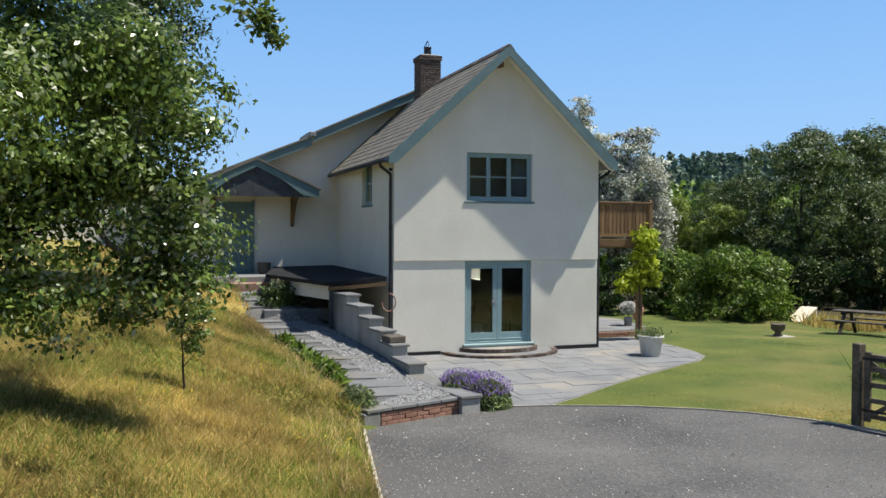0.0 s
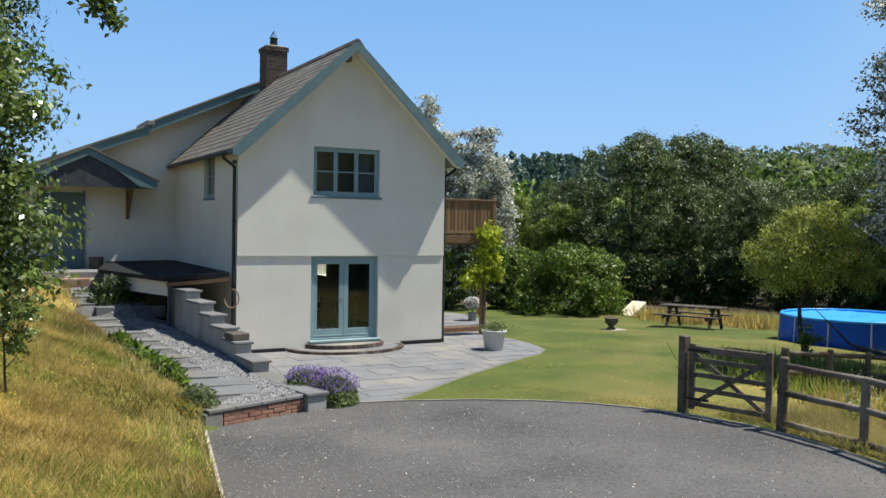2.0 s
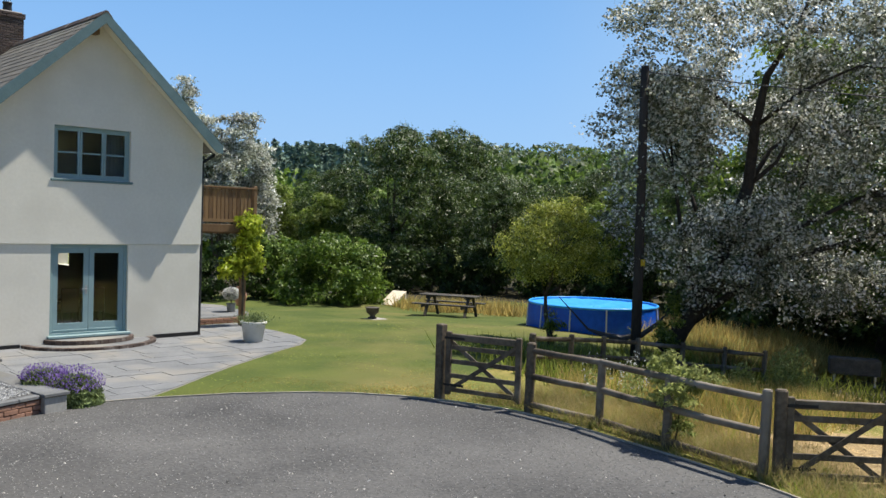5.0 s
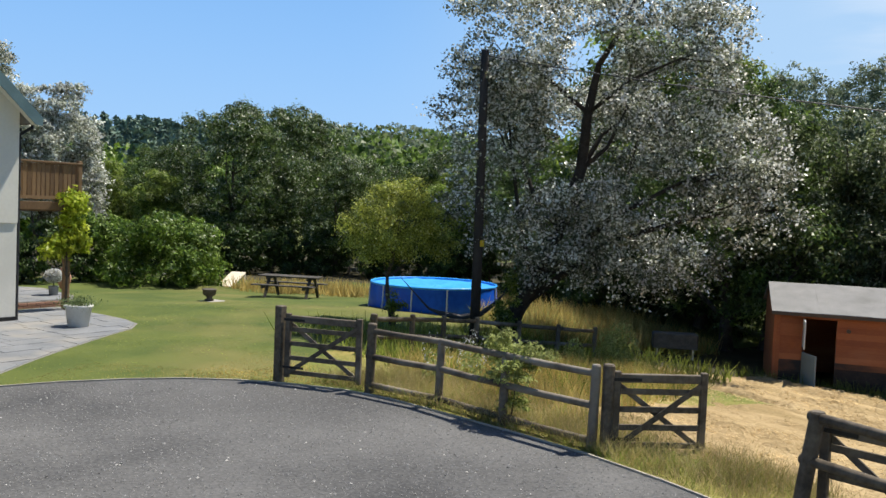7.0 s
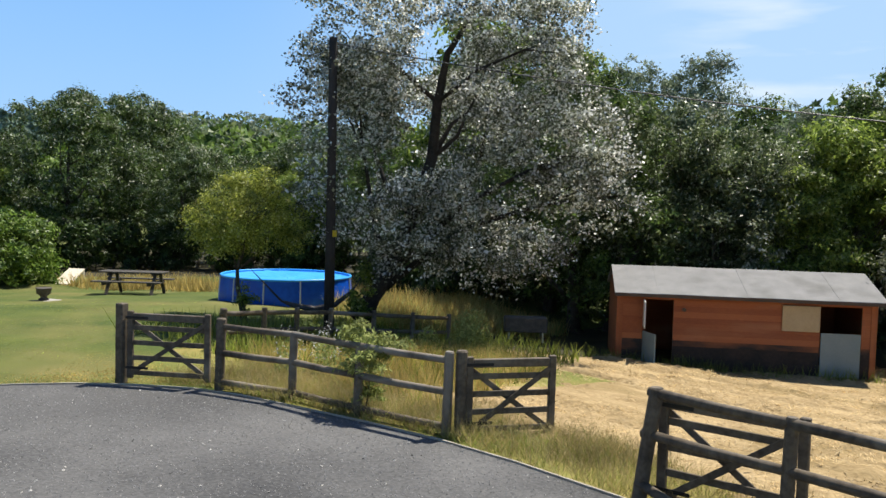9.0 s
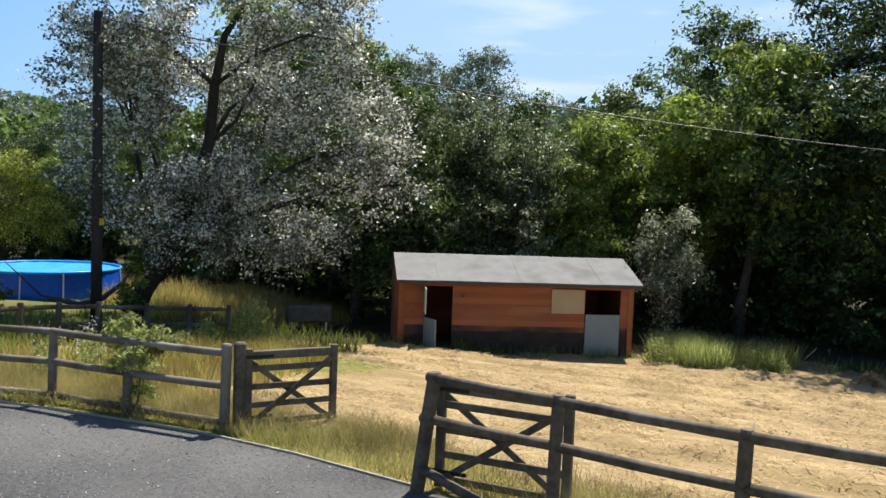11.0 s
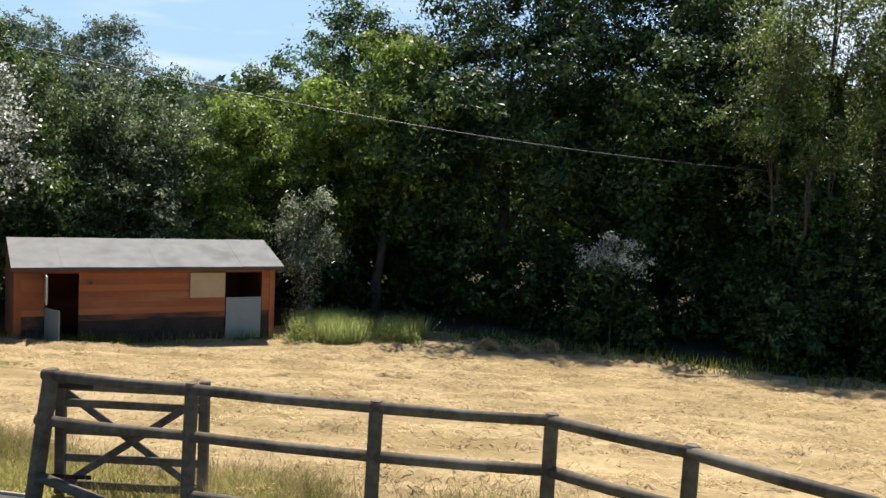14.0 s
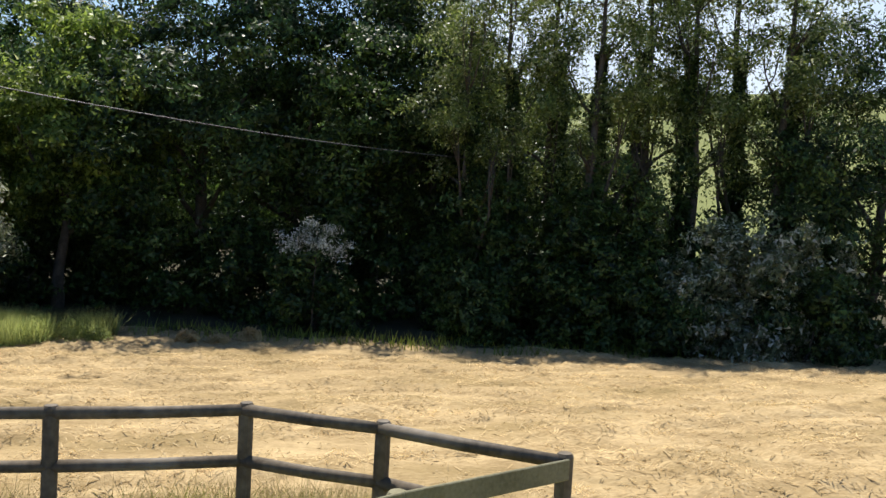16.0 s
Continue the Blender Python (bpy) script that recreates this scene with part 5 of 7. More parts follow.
# urn on the lawn, on a pale stone
ux, uy = 9.62, 24.75
uz = float(land(ux, uy))
bm = bmesh.new()
lathe(bm, [(0.13, 0.03), (0.14, 0.06), (0.08, 0.10), (0.09, 0.14), (0.19, 0.22), (0.20, 0.34), (0.225, 0.37), (0.19, 0.37)], 20)
thing("lawn_urn", bm, DARK_POT, "dark stone planter urn on the lawn", "urn", m=pose(ux, uy, uz), smooth=True)
bm = bmesh.new()
box(bm, -0.30, 0.30, -0.24, 0.24, -0.03, 0.025, 0.02)
thing("stone_slab", bm, MORTAR, "pale stone slab under the urn", "slab", m=pose(ux + 0.1, uy, uz, 0, 0, 20))
# pale ramp of boards leaning by the shrub
rp = empty("board_ramp", pose(13.95, 33.5, float(land(13.95, 33.5)), 0, 0, -52), "pale pine board ramp standing on the lawn", "ramp")
for i in range(3):
    bm = bmesh.new()
    f = bm.faces.new([bm.verts.new((-0.33 + i * 0.22, y, z)) for y, z in ((-0.6, 0.02), (0.55, 0.52), (0.55, 0.47), (-0.5, 0.0))])
    r = bmesh.ops.extrude_face_region(bm, geom=[f])
    bmesh.ops.translate(bm, vec=(0.21, 0, 0), verts=[v for v in r["geom"] if isinstance(v, bmesh.types.BMVert)])
    part("board", bm, RAMP_WOOD, rp)
for x in (-0.3, 0.27):
    part("leg", bbox(x, x + 0.05, 0.46, 0.52, 0.0, 0.47), RAMP_WOOD, rp)

# ---- power pole and wire ----
pole = empty("power_pole", pose(12.83, 16.14, float(land(12.83, 16.14))), "tall dark timber power pole", "pole")
bm = bmesh.new()
tube(bm, [(0, 0, -0.2), (0, 0, 2.2), (-0.02, 0, 4.5), (-0.04, 0, 6.95)], [0.125, 0.115, 0.105, 0.095], 14)
part("shaft", bm, POLE_WOOD, pole, smooth=True)
bm = bmesh.new()
lathe(bm, [(0.03, 0), (0.045, 0.03), (0.03, 0.06), (0.045, 0.09), (0.02, 0.12)], 12)
part("insulator", bm, POT_WHITE, pole, local=pose(0.12, -0.05, 6.78))
part("warning_plate", bbox(-0.06, 0.06, -0.152, -0.145, 2.35, 2.5), L_YELLOW, pole, "small yellow plate")
bm = bmesh.new()
pts = [(12.9 + 10.9 * s_, 16.1 - 19.4 * s_, 1.75 * (s_ - 1.214) ** 2 + 3.92) for s_ in np.linspace(0, 2.3, 50)]
tube(bm, pts, [0.014] * 50, 5)
thing("overhead_wire", bm, RUBBER, "thin overhead wire running from the pole", "cable")

# ---- garden before the house ----
def clip_slab(poly, x0, x1, y0, y1):
    """The part of an outline inside a rectangle."""
    for axis, lim, keep in ((0, x0, 1), (0, x1, -1), (1, y0, 1), (1, y1, -1)):
        out = []
        for p, q in zip(poly, poly[1:] + poly[:1]):
            a, b = keep * (p[axis] - lim), keep * (q[axis] - lim)
            if a >= 0:
                out.append(p)
            if a * b < 0:
                s = a / (a - b)
                out.append((p[0] + (q[0] - p[0]) * s, p[1] + (q[1] - p[1]) * s))
        poly = out
        if len(poly) < 3:
            return []
    return poly


def area(poly):
    return abs(sum(p[0] * q[1] - q[0] * p[1] for p, q in zip(poly, poly[1:] + poly[:1]))) / 2


def flags(name, outline, z, label, seed, m=HOUSE, course=(0.38, 0.62), length=(0.45, 0.95)):
    """Flagstones in courses over an outline, on a bed of mortar."""
    rr = random.Random(seed)
    bm = bmesh.new()
    cx_, cy_ = sum(p[0] for p in outline) / len(outline), sum(p[1] for p in outline) / len(outline)
    prism(bm, [(p[0] + (p[0] - cx_) * 0.022, p[1] + (p[1] - cy_) * 0.022) for p in outline], z - 0.25, z - 0.012)
    base = thing(name, bm, PATIO_BED, label, "paving", "structure", m=m)
    xs, ys = [p[0] for p in outline], [p[1] for p in outline]
    y = min(ys)
    while y < max(ys):
        w = rr.uniform(*course)
        x = min(xs) - rr.random() * 0.5
        while x < max(xs):
            l_ = rr.uniform(*length)
            pl = clip_slab(outline, x + 0.006, x + l_ - 0.006, y + 0.006, y + w - 0.006)
            if len(pl) > 2 and area(pl) > 0.012:
                bm = bmesh.new()
                dz = rr.uniform(-0.004, 0.004)
                prism(bm, pl, z - 0.03, z + dz)
                part("flagstone", bm, STONE, base)
            x += l_
        y += w
    return base


def uvh(x, y):
    p = HOUSE_BACK @ Vector((x, y, 0))
    return (p.x, p.y)


PATIO_W = [(0.5, 13.72), (0.98, 13.98), (1.72, 14.15), (2.36, 14.95), (3.05, 15.95), (3.62, 16.72), (4.35, 17.6), (5.05, 18.45), (5.65, 19.1), (5.98, 19.8), (5.95, 20.6), (5.72, 21.5), (5.4, 22.4), (5.1, 23.3), (3.95, 22.9), (3.79, 21.13)]
PATIO = [uvh(*p) for p in PATIO_W] + [(HW, 0.0), (0.0, 0.0), uvh(-2.0, 19.3), uvh(-1.5, 17.95), uvh(-0.7, 16.2), uvh(-0.38, 15.3)]
flags("patio", PATIO, -0.02 + 0.035, "grey flagstone patio before the house", 8)
RAISED = [(HW + 0.02, 1.9), (7.4, 1.9), (8.1, 2.6), (8.4, 4.5), (7.6, 6.2), (HW + 0.02, 6.2)]
flags("upper_patio", RAISED, 0.17, "raised flagstone patio beside the house", 9)
rise = empty("patio_step", HOUSE, "brick riser of the raised patio", "step", kind="structure")
for k in range(2):
    for i in range(10):
        x = HW + 0.03 + i * 0.225 + (0.11 if k else 0)
        place("brick", brick_mesh(0.215, 0.1, 0.066, BRICK_RED, "r"), BRICK_RED, rise, local=pose(x, 1.79, -0.01 + k * 0.078))

# stepped garden wall beside the path
wallset = empty("garden_wall", pose(0, 0, 0), "stepped grey rendered wall with stone copings", "wall", kind="structure")
WPTS = [(-2.5, 19.85, 1.48), (-2.22, 19.2, 1.48), (-1.95, 18.62, 1.30), (-1.62, 17.95, 1.10), (-1.36, 17.45, 0.91), (-1.08, 16.9, 0.72), (-0.80, 16.2, 0.51), (-0.46, 15.32, 0.31), (0.0, 14.3, 0.30), (0.33, 13.62, 0.30)]
for (xa, ya, za), (xb, yb, zb) in zip(WPTS, WPTS[1:]):
    d = Vector((xb - xa, yb - ya, 0))
    m_ = Matrix.Translation((xa, ya, 0)) @ Matrix.Rotation(math.atan2(d.y, d.x), 4, "Z")
    L2 = d.length
    part("block", bbox(0, L2 - 0.004, -0.14, 0.14, -0.15, za - 0.05, m=m_), BLOCK, wallset)
    part("coping", bbox(-0.03, L2 + 0.03, -0.18, 0.18, za - 0.046, za, bevel=0.008, m=m_), PATH_SLAB, wallset, "grey stone coping slab")
m_ = Matrix.Translation((0.36, 13.62, 0))
part("pier", bbox(-0.17, 0.17, -0.17, 0.17, -0.1, 0.24, bevel=0.01, m=m_ @ pose(0, 0, 0, 0, 0, -60)), BLOCK, wallset)
part("coping", bbox(-0.2, 0.2, -0.2, 0.2, 0.245, 0.295, bevel=0.008, m=m_ @ pose(0, 0, 0, 0, 0, -60)), PATH_SLAB, wallset, "grey stone coping slab")
bm = bmesh.new()
box(bm, -0.2, 0.2, -0.17, 0.17, 0.0, 0.13, 0.015)
thing("wall_planter", bm, DARK_POT, "dark trough planter on the stepped wall", "planter", m=pose(-0.95, 16.58, 0.72, 0, 0, -64))
# low brick front of the path with a stone cap
low = empty("path_front_wall", pose(0.3, 13.55, 0, 0, 0, math.degrees(math.atan2(-1.12, -1.42))), "low red brick wall with a stone cap at the path's foot", "wall", kind="structure")
LW = math.hypot(1.12, 1.42)
part("core", bbox(0, LW, -0.36, -0.03, -0.1, 0.2), MORTAR, low)
for k in range(3):
    for i in range(9):
        a = (0.0 if k % 2 else -0.11) + i * 0.225
        b_ = min(LW - 0.26, a + 0.215)
        a = max(0, a)
        if b_ - a > 0.04:
            place("brick", brick_mesh(round(b_ - a, 2), 0.1, 0.064, BRICK_RED, "f"), BRICK_RED, low, local=pose(a, 0.0 - 0.07 + rb.uniform(-0.004, 0.004), 0.0 + k * 0.072))
part("end_block", bbox(LW - 0.25, LW + 0.05, -0.42, 0.035, -0.1, 0.22, bevel=0.015), BLOCK, low)
for i in range(4):
    part("coping", bbox(i * LW / 4 + 0.004, (i + 1) * LW / 4 - 0.004, -0.5, 0.05, 0.222, 0.272, bevel=0.008), PATH_SLAB, low, "grey stone coping slab")

# path of chippings with stepping slabs
bm = bmesh.new()
rows_ = []
for y_ in np.linspace(12.75, 24.2, 60):
    z_ = float(lerp_table(EDGE_Z, y_))
    xa, xb = float(lerp_table(EDGE_X, y_)) - 0.12, float(lerp_table(WALL_X, y_)) - (0.0 if y_ < 17.5 else -0.25)
    if y_ < 13.7:
        xb = min(xb, 0.3 - (13.62 - y_) * 1.25)
    rows_.append([bm.verts.new((xa + (xb - xa) * s_, y_, z_ + 0.015 * noise.noise(Vector((xa + (xb - xa) * s_, y_, 0)) * 3))) for s_ in np.linspace(0, 1, 12)])
for a, b in zip(rows_, rows_[1:]):
    for i in range(11):
        bm.faces.new((a[i], a[i + 1], b[i + 1], b[i]))
thing("chipping_path", bm, FLINT, "path of grey slate chippings beside the wall", "path", "structure", smooth=True)
slabs = empty("stepping_stones", pose(0, 0, 0), "grey stepping slabs rising with the path", "paving", kind="structure")
rr = random.Random(12)
y_ = 13.25
while y_ < 22.5:
    z_ = float(lerp_table(EDGE_Z, y_ + 0.2))
    xe = float(lerp_table(EDGE_X, y_ + 0.2))
    w_ = rr.uniform(1.1, 1.3)
    part("slab", bbox(0, w_, 0, 0.66, -0.1, 0.03, bevel=0.01, m=pose(xe + 0.02, y_, z_, 0, 0, rr.uniform(9, 18))), PATH_SLAB, slabs)
    y_ += 0.74
for k, (y_, z_) in enumerate(((20.35, 0.93), (22.2, 1.16), (23.6, 1.36))):
    xe = float(lerp_table(EDGE_X, y_))
    part("riser", bbox(0, 1.5, 0, 0.3, -0.25, 0.03, bevel=0.01, m=pose(xe + 0.3, y_, z_, 0, 0, 18)), PATH_SLAB, slabs)

# loose chippings on the path and stones on the drive
rng = np.random.default_rng(77)
def pebbles(name, places, size, material, label):
    n = len(places)
    r_ = size * rng.uniform(0.5, 1.4, (n, 1))
    ang = rng.random(n) * 6.283
    ex = np.stack([np.cos(ang), np.sin(ang), 0.3 * rng.normal(size=n)], 1) * r_
    ey = np.stack([-np.sin(ang), np.cos(ang), 0.3 * rng.normal(size=n)], 1) * r_ * 0.7
    ez = np.stack([0 * ang, 0 * ang, 0 * ang + 1], 1) * r_ * 0.55
    c = places
    top = c + ez
    tri = [np.stack([a, b, top], 1) for a, b in ((c - ex, c - ey), (c - ey, c + ex), (c + ex, c + ey), (c + ey, c - ex))]
    me = quads_mesh(name, np.stack(tri, 1).reshape(-1, 3), 3)
    ob = place(name, me, material)
    return tagged(ob, label, "gravel", kind="stuff")


yy = rng.uniform(12.9, 22, 9000)
ss = rng.random(9000)
xa, xb = lerp_table(EDGE_X, yy), lerp_table(WALL_X, yy) - 0.15
xb = np.where(yy < 13.7, np.minimum(xb, 0.25 - (13.62 - yy) * 1.25), xb)
pebbles("path_chippings", np.stack([xa + (xb - xa) * (0.54 + 0.46 * ss), yy, lerp_table(EDGE_Z, yy) + 0.005], 1), 0.028, CHIPPING, "loose grey slate chippings on the path")
px_, py_ = rng.uniform(-1.2, 7.6, 18000), rng.uniform(5, 14.1, 18000)


def inside(poly, x, y):
    res = np.zeros(len(x), bool)
    for (xa, ya), (xb, yb) in zip(poly, poly[1:] + poly[:1]):
        c = ((ya > y) != (yb > y)) & (x < (xb - xa) * (y - ya) / (yb - ya + 1e-12) + xa)
        res ^= c
    return res


ok = inside(DRIVE, px_, py_)
pebbles("drive_gravel", np.stack([px_[ok], py_[ok], np.full(ok.sum(), 0.012)], 1), 0.015, PEBBLE, "loose grey gravel stones on the drive")


ps = np.random.default_rng(8)
px_, py_ = ps.uniform(-1, 7.6, 330), ps.uniform(4, 14, 330)
ok = inside(DRIVE, px_, py_)
pebbles("pale_stones", np.stack([px_[ok], py_[ok], np.full(ok.sum(), 0.014)], 1), 0.02, PALE_STONE, "scattered pale stones on the drive")

# ---- planting ----
def plant(name, m, label, category, stems, height, spread, mats, seed, leaf=0.04, flower=None, flower_mat=None, flower_n=0):
    """A low plant: a mound of narrow stems, with flower spikes on top where it has them."""
    r_ = np.random.default_rng(seed)
    t = empty(name, m, label, category)
    d = r_.normal(size=(stems, 3))
    d /= np.linalg.norm(d, axis=1, keepdims=True)
    d[:, 2] = np.abs(d[:, 2])
    c = d * (r_.random((stems, 1)) ** 0.4) * np.array([spread, spread, height])
    place("foliage", leaves("foliage", r_, c, leaf, 0.1, 0.3, -0.6), mats, t)
    if flower_n:
        d = r_.normal(size=(flower_n, 3))
        d /= np.linalg.norm(d, axis=1, keepdims=True)
        d[:, 2] = np.abs(d[:, 2]) * 0.6 + 0.55
        c = d * np.array([spread * 0.9, spread * 0.9, height]) * r_.uniform(0.9, 1.15, (flower_n, 1))
        place("blossom", leaves("blossom", r_, c, flower, 0.0, 0.4, -1.2), flower_mat, t)["kind"] = "stuff"
    return t


plant("lavender_bush", pose(0.72, 14.02, 0.0), "flowering lavender bush at the patio's edge", "lavender", 6200, 0.46, 0.42, L_SAGE, 1, 0.09, 0.036, L_LAVENDER, 1100)
plant("lavender_bush", pose(0.30, 14.35, 0.2), "flowering lavender bush behind the low wall", "lavender", 2600, 0.3, 0.36, L_SAGE, 2, 0.08, 0.036, L_LAVENDER, 900)
plant("herb_bush", pose(-1.28, 12.75, 0.18), "grey-green herb bush at the path's foot", "herb", 1500, 0.42, 0.34, L_SAGE, 3, 0.08)
for i, (x, y) in enumerate(((-1.8, 14.0), (-1.95, 14.5), (-2.1, 15.0), (-2.4, 15.6), (-2.7, 16.2), (-3.15, 17.2))):
    plant("border_plant", pose(x, y, float(lerp_table(EDGE_Z, y)) - 0.02), "green strap-leaved plant along the path", "plant", 260, 0.34, 0.26, L_BUSH, 10 + i, 0.3)
# oversized dark plant, standing in for the black shadow over the upper path
plant("border_plant", pose(-4.0, 21.2, 0.9), "dark leafy plant beside the wood store, enlarged to fill the path's shadow", "plant", 2600, 0.75, 0.62, L_OAK, 20, 0.1)

pot = empty("white_planter", pose(4.77, 19.79, 0.01), "large off-white tapered planter on the patio", "planter")
bm = bmesh.new()
lathe(bm, [(0.20, 0.0), (0.215, 0.02), (0.27, 0.4), (0.30, 0.42), (0.30, 0.47), (0.27, 0.47), (0.25, 0.40)], 28)
part("pot", bm, POT_WHITE, pot, smooth=True)
r_ = np.random.default_rng(6)
place("plant", leaves("plant", r_, r_.normal(size=(900, 3)) * np.array([0.17, 0.17, 0.07]) + np.array([0, 0, 0.52]), 0.06, 0.2, 0.35, -0.5), L_SAGE, pot)
std = empty("flowering_standard", pose(5.28, 24.6, 0.17) @ Matrix.Scale(0.8, 4), "round white-flowering shrub in a grey pot", "plant")
bm = bmesh.new()
lathe(bm, [(0.13, 0), (0.16, 0.28), (0.175, 0.3), (0.15, 0.3)], 20)
part("pot", bm, POT_GREY, std, smooth=True)
bm = bmesh.new()
tube(bm, [(0, 0, 0.25), (0.01, 0, 0.5)], [0.02, 0.015], 6)
part("stem", bm, BARK, std)
c = r_.normal(size=(1500, 3))
c /= np.linalg.norm(c, axis=1, keepdims=True)
place("flowers", leaves("flowers", r_, c * np.array([0.3, 0.3, 0.22]) * (0.75 + 0.3 * r_.random((1500, 1))) + np.array([0, 0, 0.64]), 0.06, 0.2, 0.8), L_WHITE, std)
place("foliage", leaves("foliage", r_, c[:700] * np.array([0.28, 0.28, 0.2]) * 0.8 + np.array([0, 0, 0.6]), 0.07, 0.2, 0.6), L_BUSH, std)
bm = bmesh.new()
lathe(bm, [(0.14, 0), (0.22, 0.2), (0.26, 0.42), (0.2, 0.62), (0.14, 0.72), (0.17, 0.78)], 20)
thing("terracotta_urn", bm, TERRACOTTA, "tall terracotta jar on the raised patio", "urn", m=pose(5.9, 26.2, 0.17) @ Matrix.Scale(0.75, 4), smooth=True)
tree("climbing_wisteria", HOUSE @ pose(7.05, 1.12, 0), "yellow-green wisteria climbing the balcony post", L_WISTERIA, 1, 3, 0.5, 91, 4200, 0.12, trunk_r=0.03, limbs=5, category="climber", clump=0.13, per=22, hang=0.5, shell=0.2,
     blobs=[(0.05, -0.08, 2.75, 0.32, 0.25, 0.25), (0.1, -0.1, 2.45, 0.25, 0.25, 0.3), (-0.05, -0.05, 2.1, 0.2, 0.2, 0.3), (0.25, -0.1, 1.9, 0.22, 0.2, 0.3), (0.28, -0.1, 1.55, 0.2, 0.2, 0.28), (-0.3, -0.1, 1.75, 0.25, 0.2, 0.2), (-0.55, -0.1, 1.5, 0.3, 0.2, 0.2), (-0.15, -0.1, 1.55, 0.3, 0.2, 0.25)],
     axis=[(-0.1, -0.1, 0), (-0.08, -0.1, 0.8), (-0.1, -0.1, 1.6), (-0.02, -0.1, 2.3), (0.05, -0.1, 2.7)])
tree("thistle_clump", pose(7.80, 8.95, -0.02) @ Matrix.Diagonal((0.95, 0.95, 0.88, 1)), "tall grey-green thistles growing through the fence", L_WEED, 1, 1.3, 0, 30, 3400, 0.085, corners=4, trunk_r=0.015, limbs=6, category="thistle", clump=0.09, per=26, hang=-0.4, slim=0.35, top=0.7, shell=0.2, flutter=True,
     blobs=[(0, 0, 0.35, 0.2, 0.2, 0.25), (0.05, 0.1, 0.7, 0.3, 0.3, 0.3), (-0.1, -0.2, 0.95, 0.3, 0.3, 0.25), (0.1, 0.3, 1.0, 0.3, 0.3, 0.25), (0, 0, 1.2, 0.25, 0.28, 0.2), (0.1, -0.35, 1.15, 0.2, 0.2, 0.2), (0, 0.45, 1.25, 0.15, 0.15, 0.15), (-0.1, 0.1, 1.4, 0.12, 0.12, 0.12)])
for x, y, w_, h_, sd in ((14.22, 12.75, 0.42, 1.25, 31), (14.5, 13.3, 0.4, 1.1, 32), (13.4, 13.4, 0.3, 0.7, 34), (10.6, 12.2, 0.25, 0.5, 35), (12.0, 12.6, 0.28, 0.55, 36)):
    plant("weed_clump", pose(x, y, float(land(x, y)) - 0.03), "tall green weeds and nettles in the rough grass", "weeds", int(2600 * w_), h_, w_, L_WEED, sd, 0.10)
for i, (x, y) in enumerate(((23.18, 1.38), (23.32, -0.19), (23.0, 0.6))):
    plant("straw_heap", pose(x, y, float(land(x, y)) - 0.02), "small raked heap of straw at the paddock's edge", "straw", 500, (0.32, 0.36, 0.2)[i], 0.32, L_STRAW, 60 + i, 0.22)
for i, (x, y) in enumerate(((23.18, -9.86), (22.78, -10.7), (22.6, -12.0), (22.1, -14.0), (22.9, -11.3), (24.0, -6.4), (22.3, -13.0))):
    plant("weed_clump", pose(x, y, float(land(x, y)) - 0.03), "tall weeds at the edge of the wood", "weeds", 420, (0.9, 0.6, 1.0, 0.7, 0.8, 0.6, 0.9)[i], 0.32, L_WEED, 70 + i, 0.12)
for i, (x, y) in enumerate(((22.5, 6.4), (22.9, 5.7), (23.0, 5.0), (23.3, 4.2), (23.4, 3.6), (23.6, 6.1))):
    plant("weed_clump", pose(x, y, float(land(x, y)) - 0.03), "bright weeds beside the stable", "weeds", 700, (0.75, 0.6, 0.7, 0.6, 0.45, 0.5)[i], 0.42, L_WEED, 80 + i, 0.09)
for i, (x, y) in enumerate(((8.7, 11.0), (8.95, 11.35), (8.35, 11.5), (9.3, 10.9))):
    plant("cow_parsley", pose(x, y, float(land(x, y)) - 0.02), "white-flowering umbels in the rough grass behind the fence", "wildflower", 260, 0.72, 0.26, L_WEED, 95 + i, 0.10, 0.045, L_WHITE, 60)
tr = empty("water_trough", pose(19.3, 15.4, float(land(19.3, 15.4)), 0, 0, -45), "water trough coloured dark for the deep shade", "trough")
bm = bmesh.new()
box(bm, -0.6, 0.6, -0.25, 0.25, 0.28, 0.7, 0.03)
# the tank's dark colour carries the deep shade under the trees
part("tank", bm, DARK_POT, tr)
for s_ in (-0.5, 0.45):
    part("leg", bbox(s_, s_ + 0.05, -0.22, 0.22, 0, 0.28), STEEL, tr)


# ---- trees, largest first ----
def at(az, r, z=None, turn=0):
    """A pose at an azimuth (degrees, to the left of +y) and a distance."""
    a = radians(az)
    x, y = -math.sin(a) * r, math.cos(a) * r
    return pose(x, y, float(land(x, y)) - 0.05 if z is None else z, 0, 0, turn)


# the great silver poplar behind the pole
def seen_from_drive(a, b, z, c=0.766, s=0.643):
    """Across the view of the drive (a), away from it (b), up (z)."""
    return (a * c + b * s, -a * s + b * c, z)


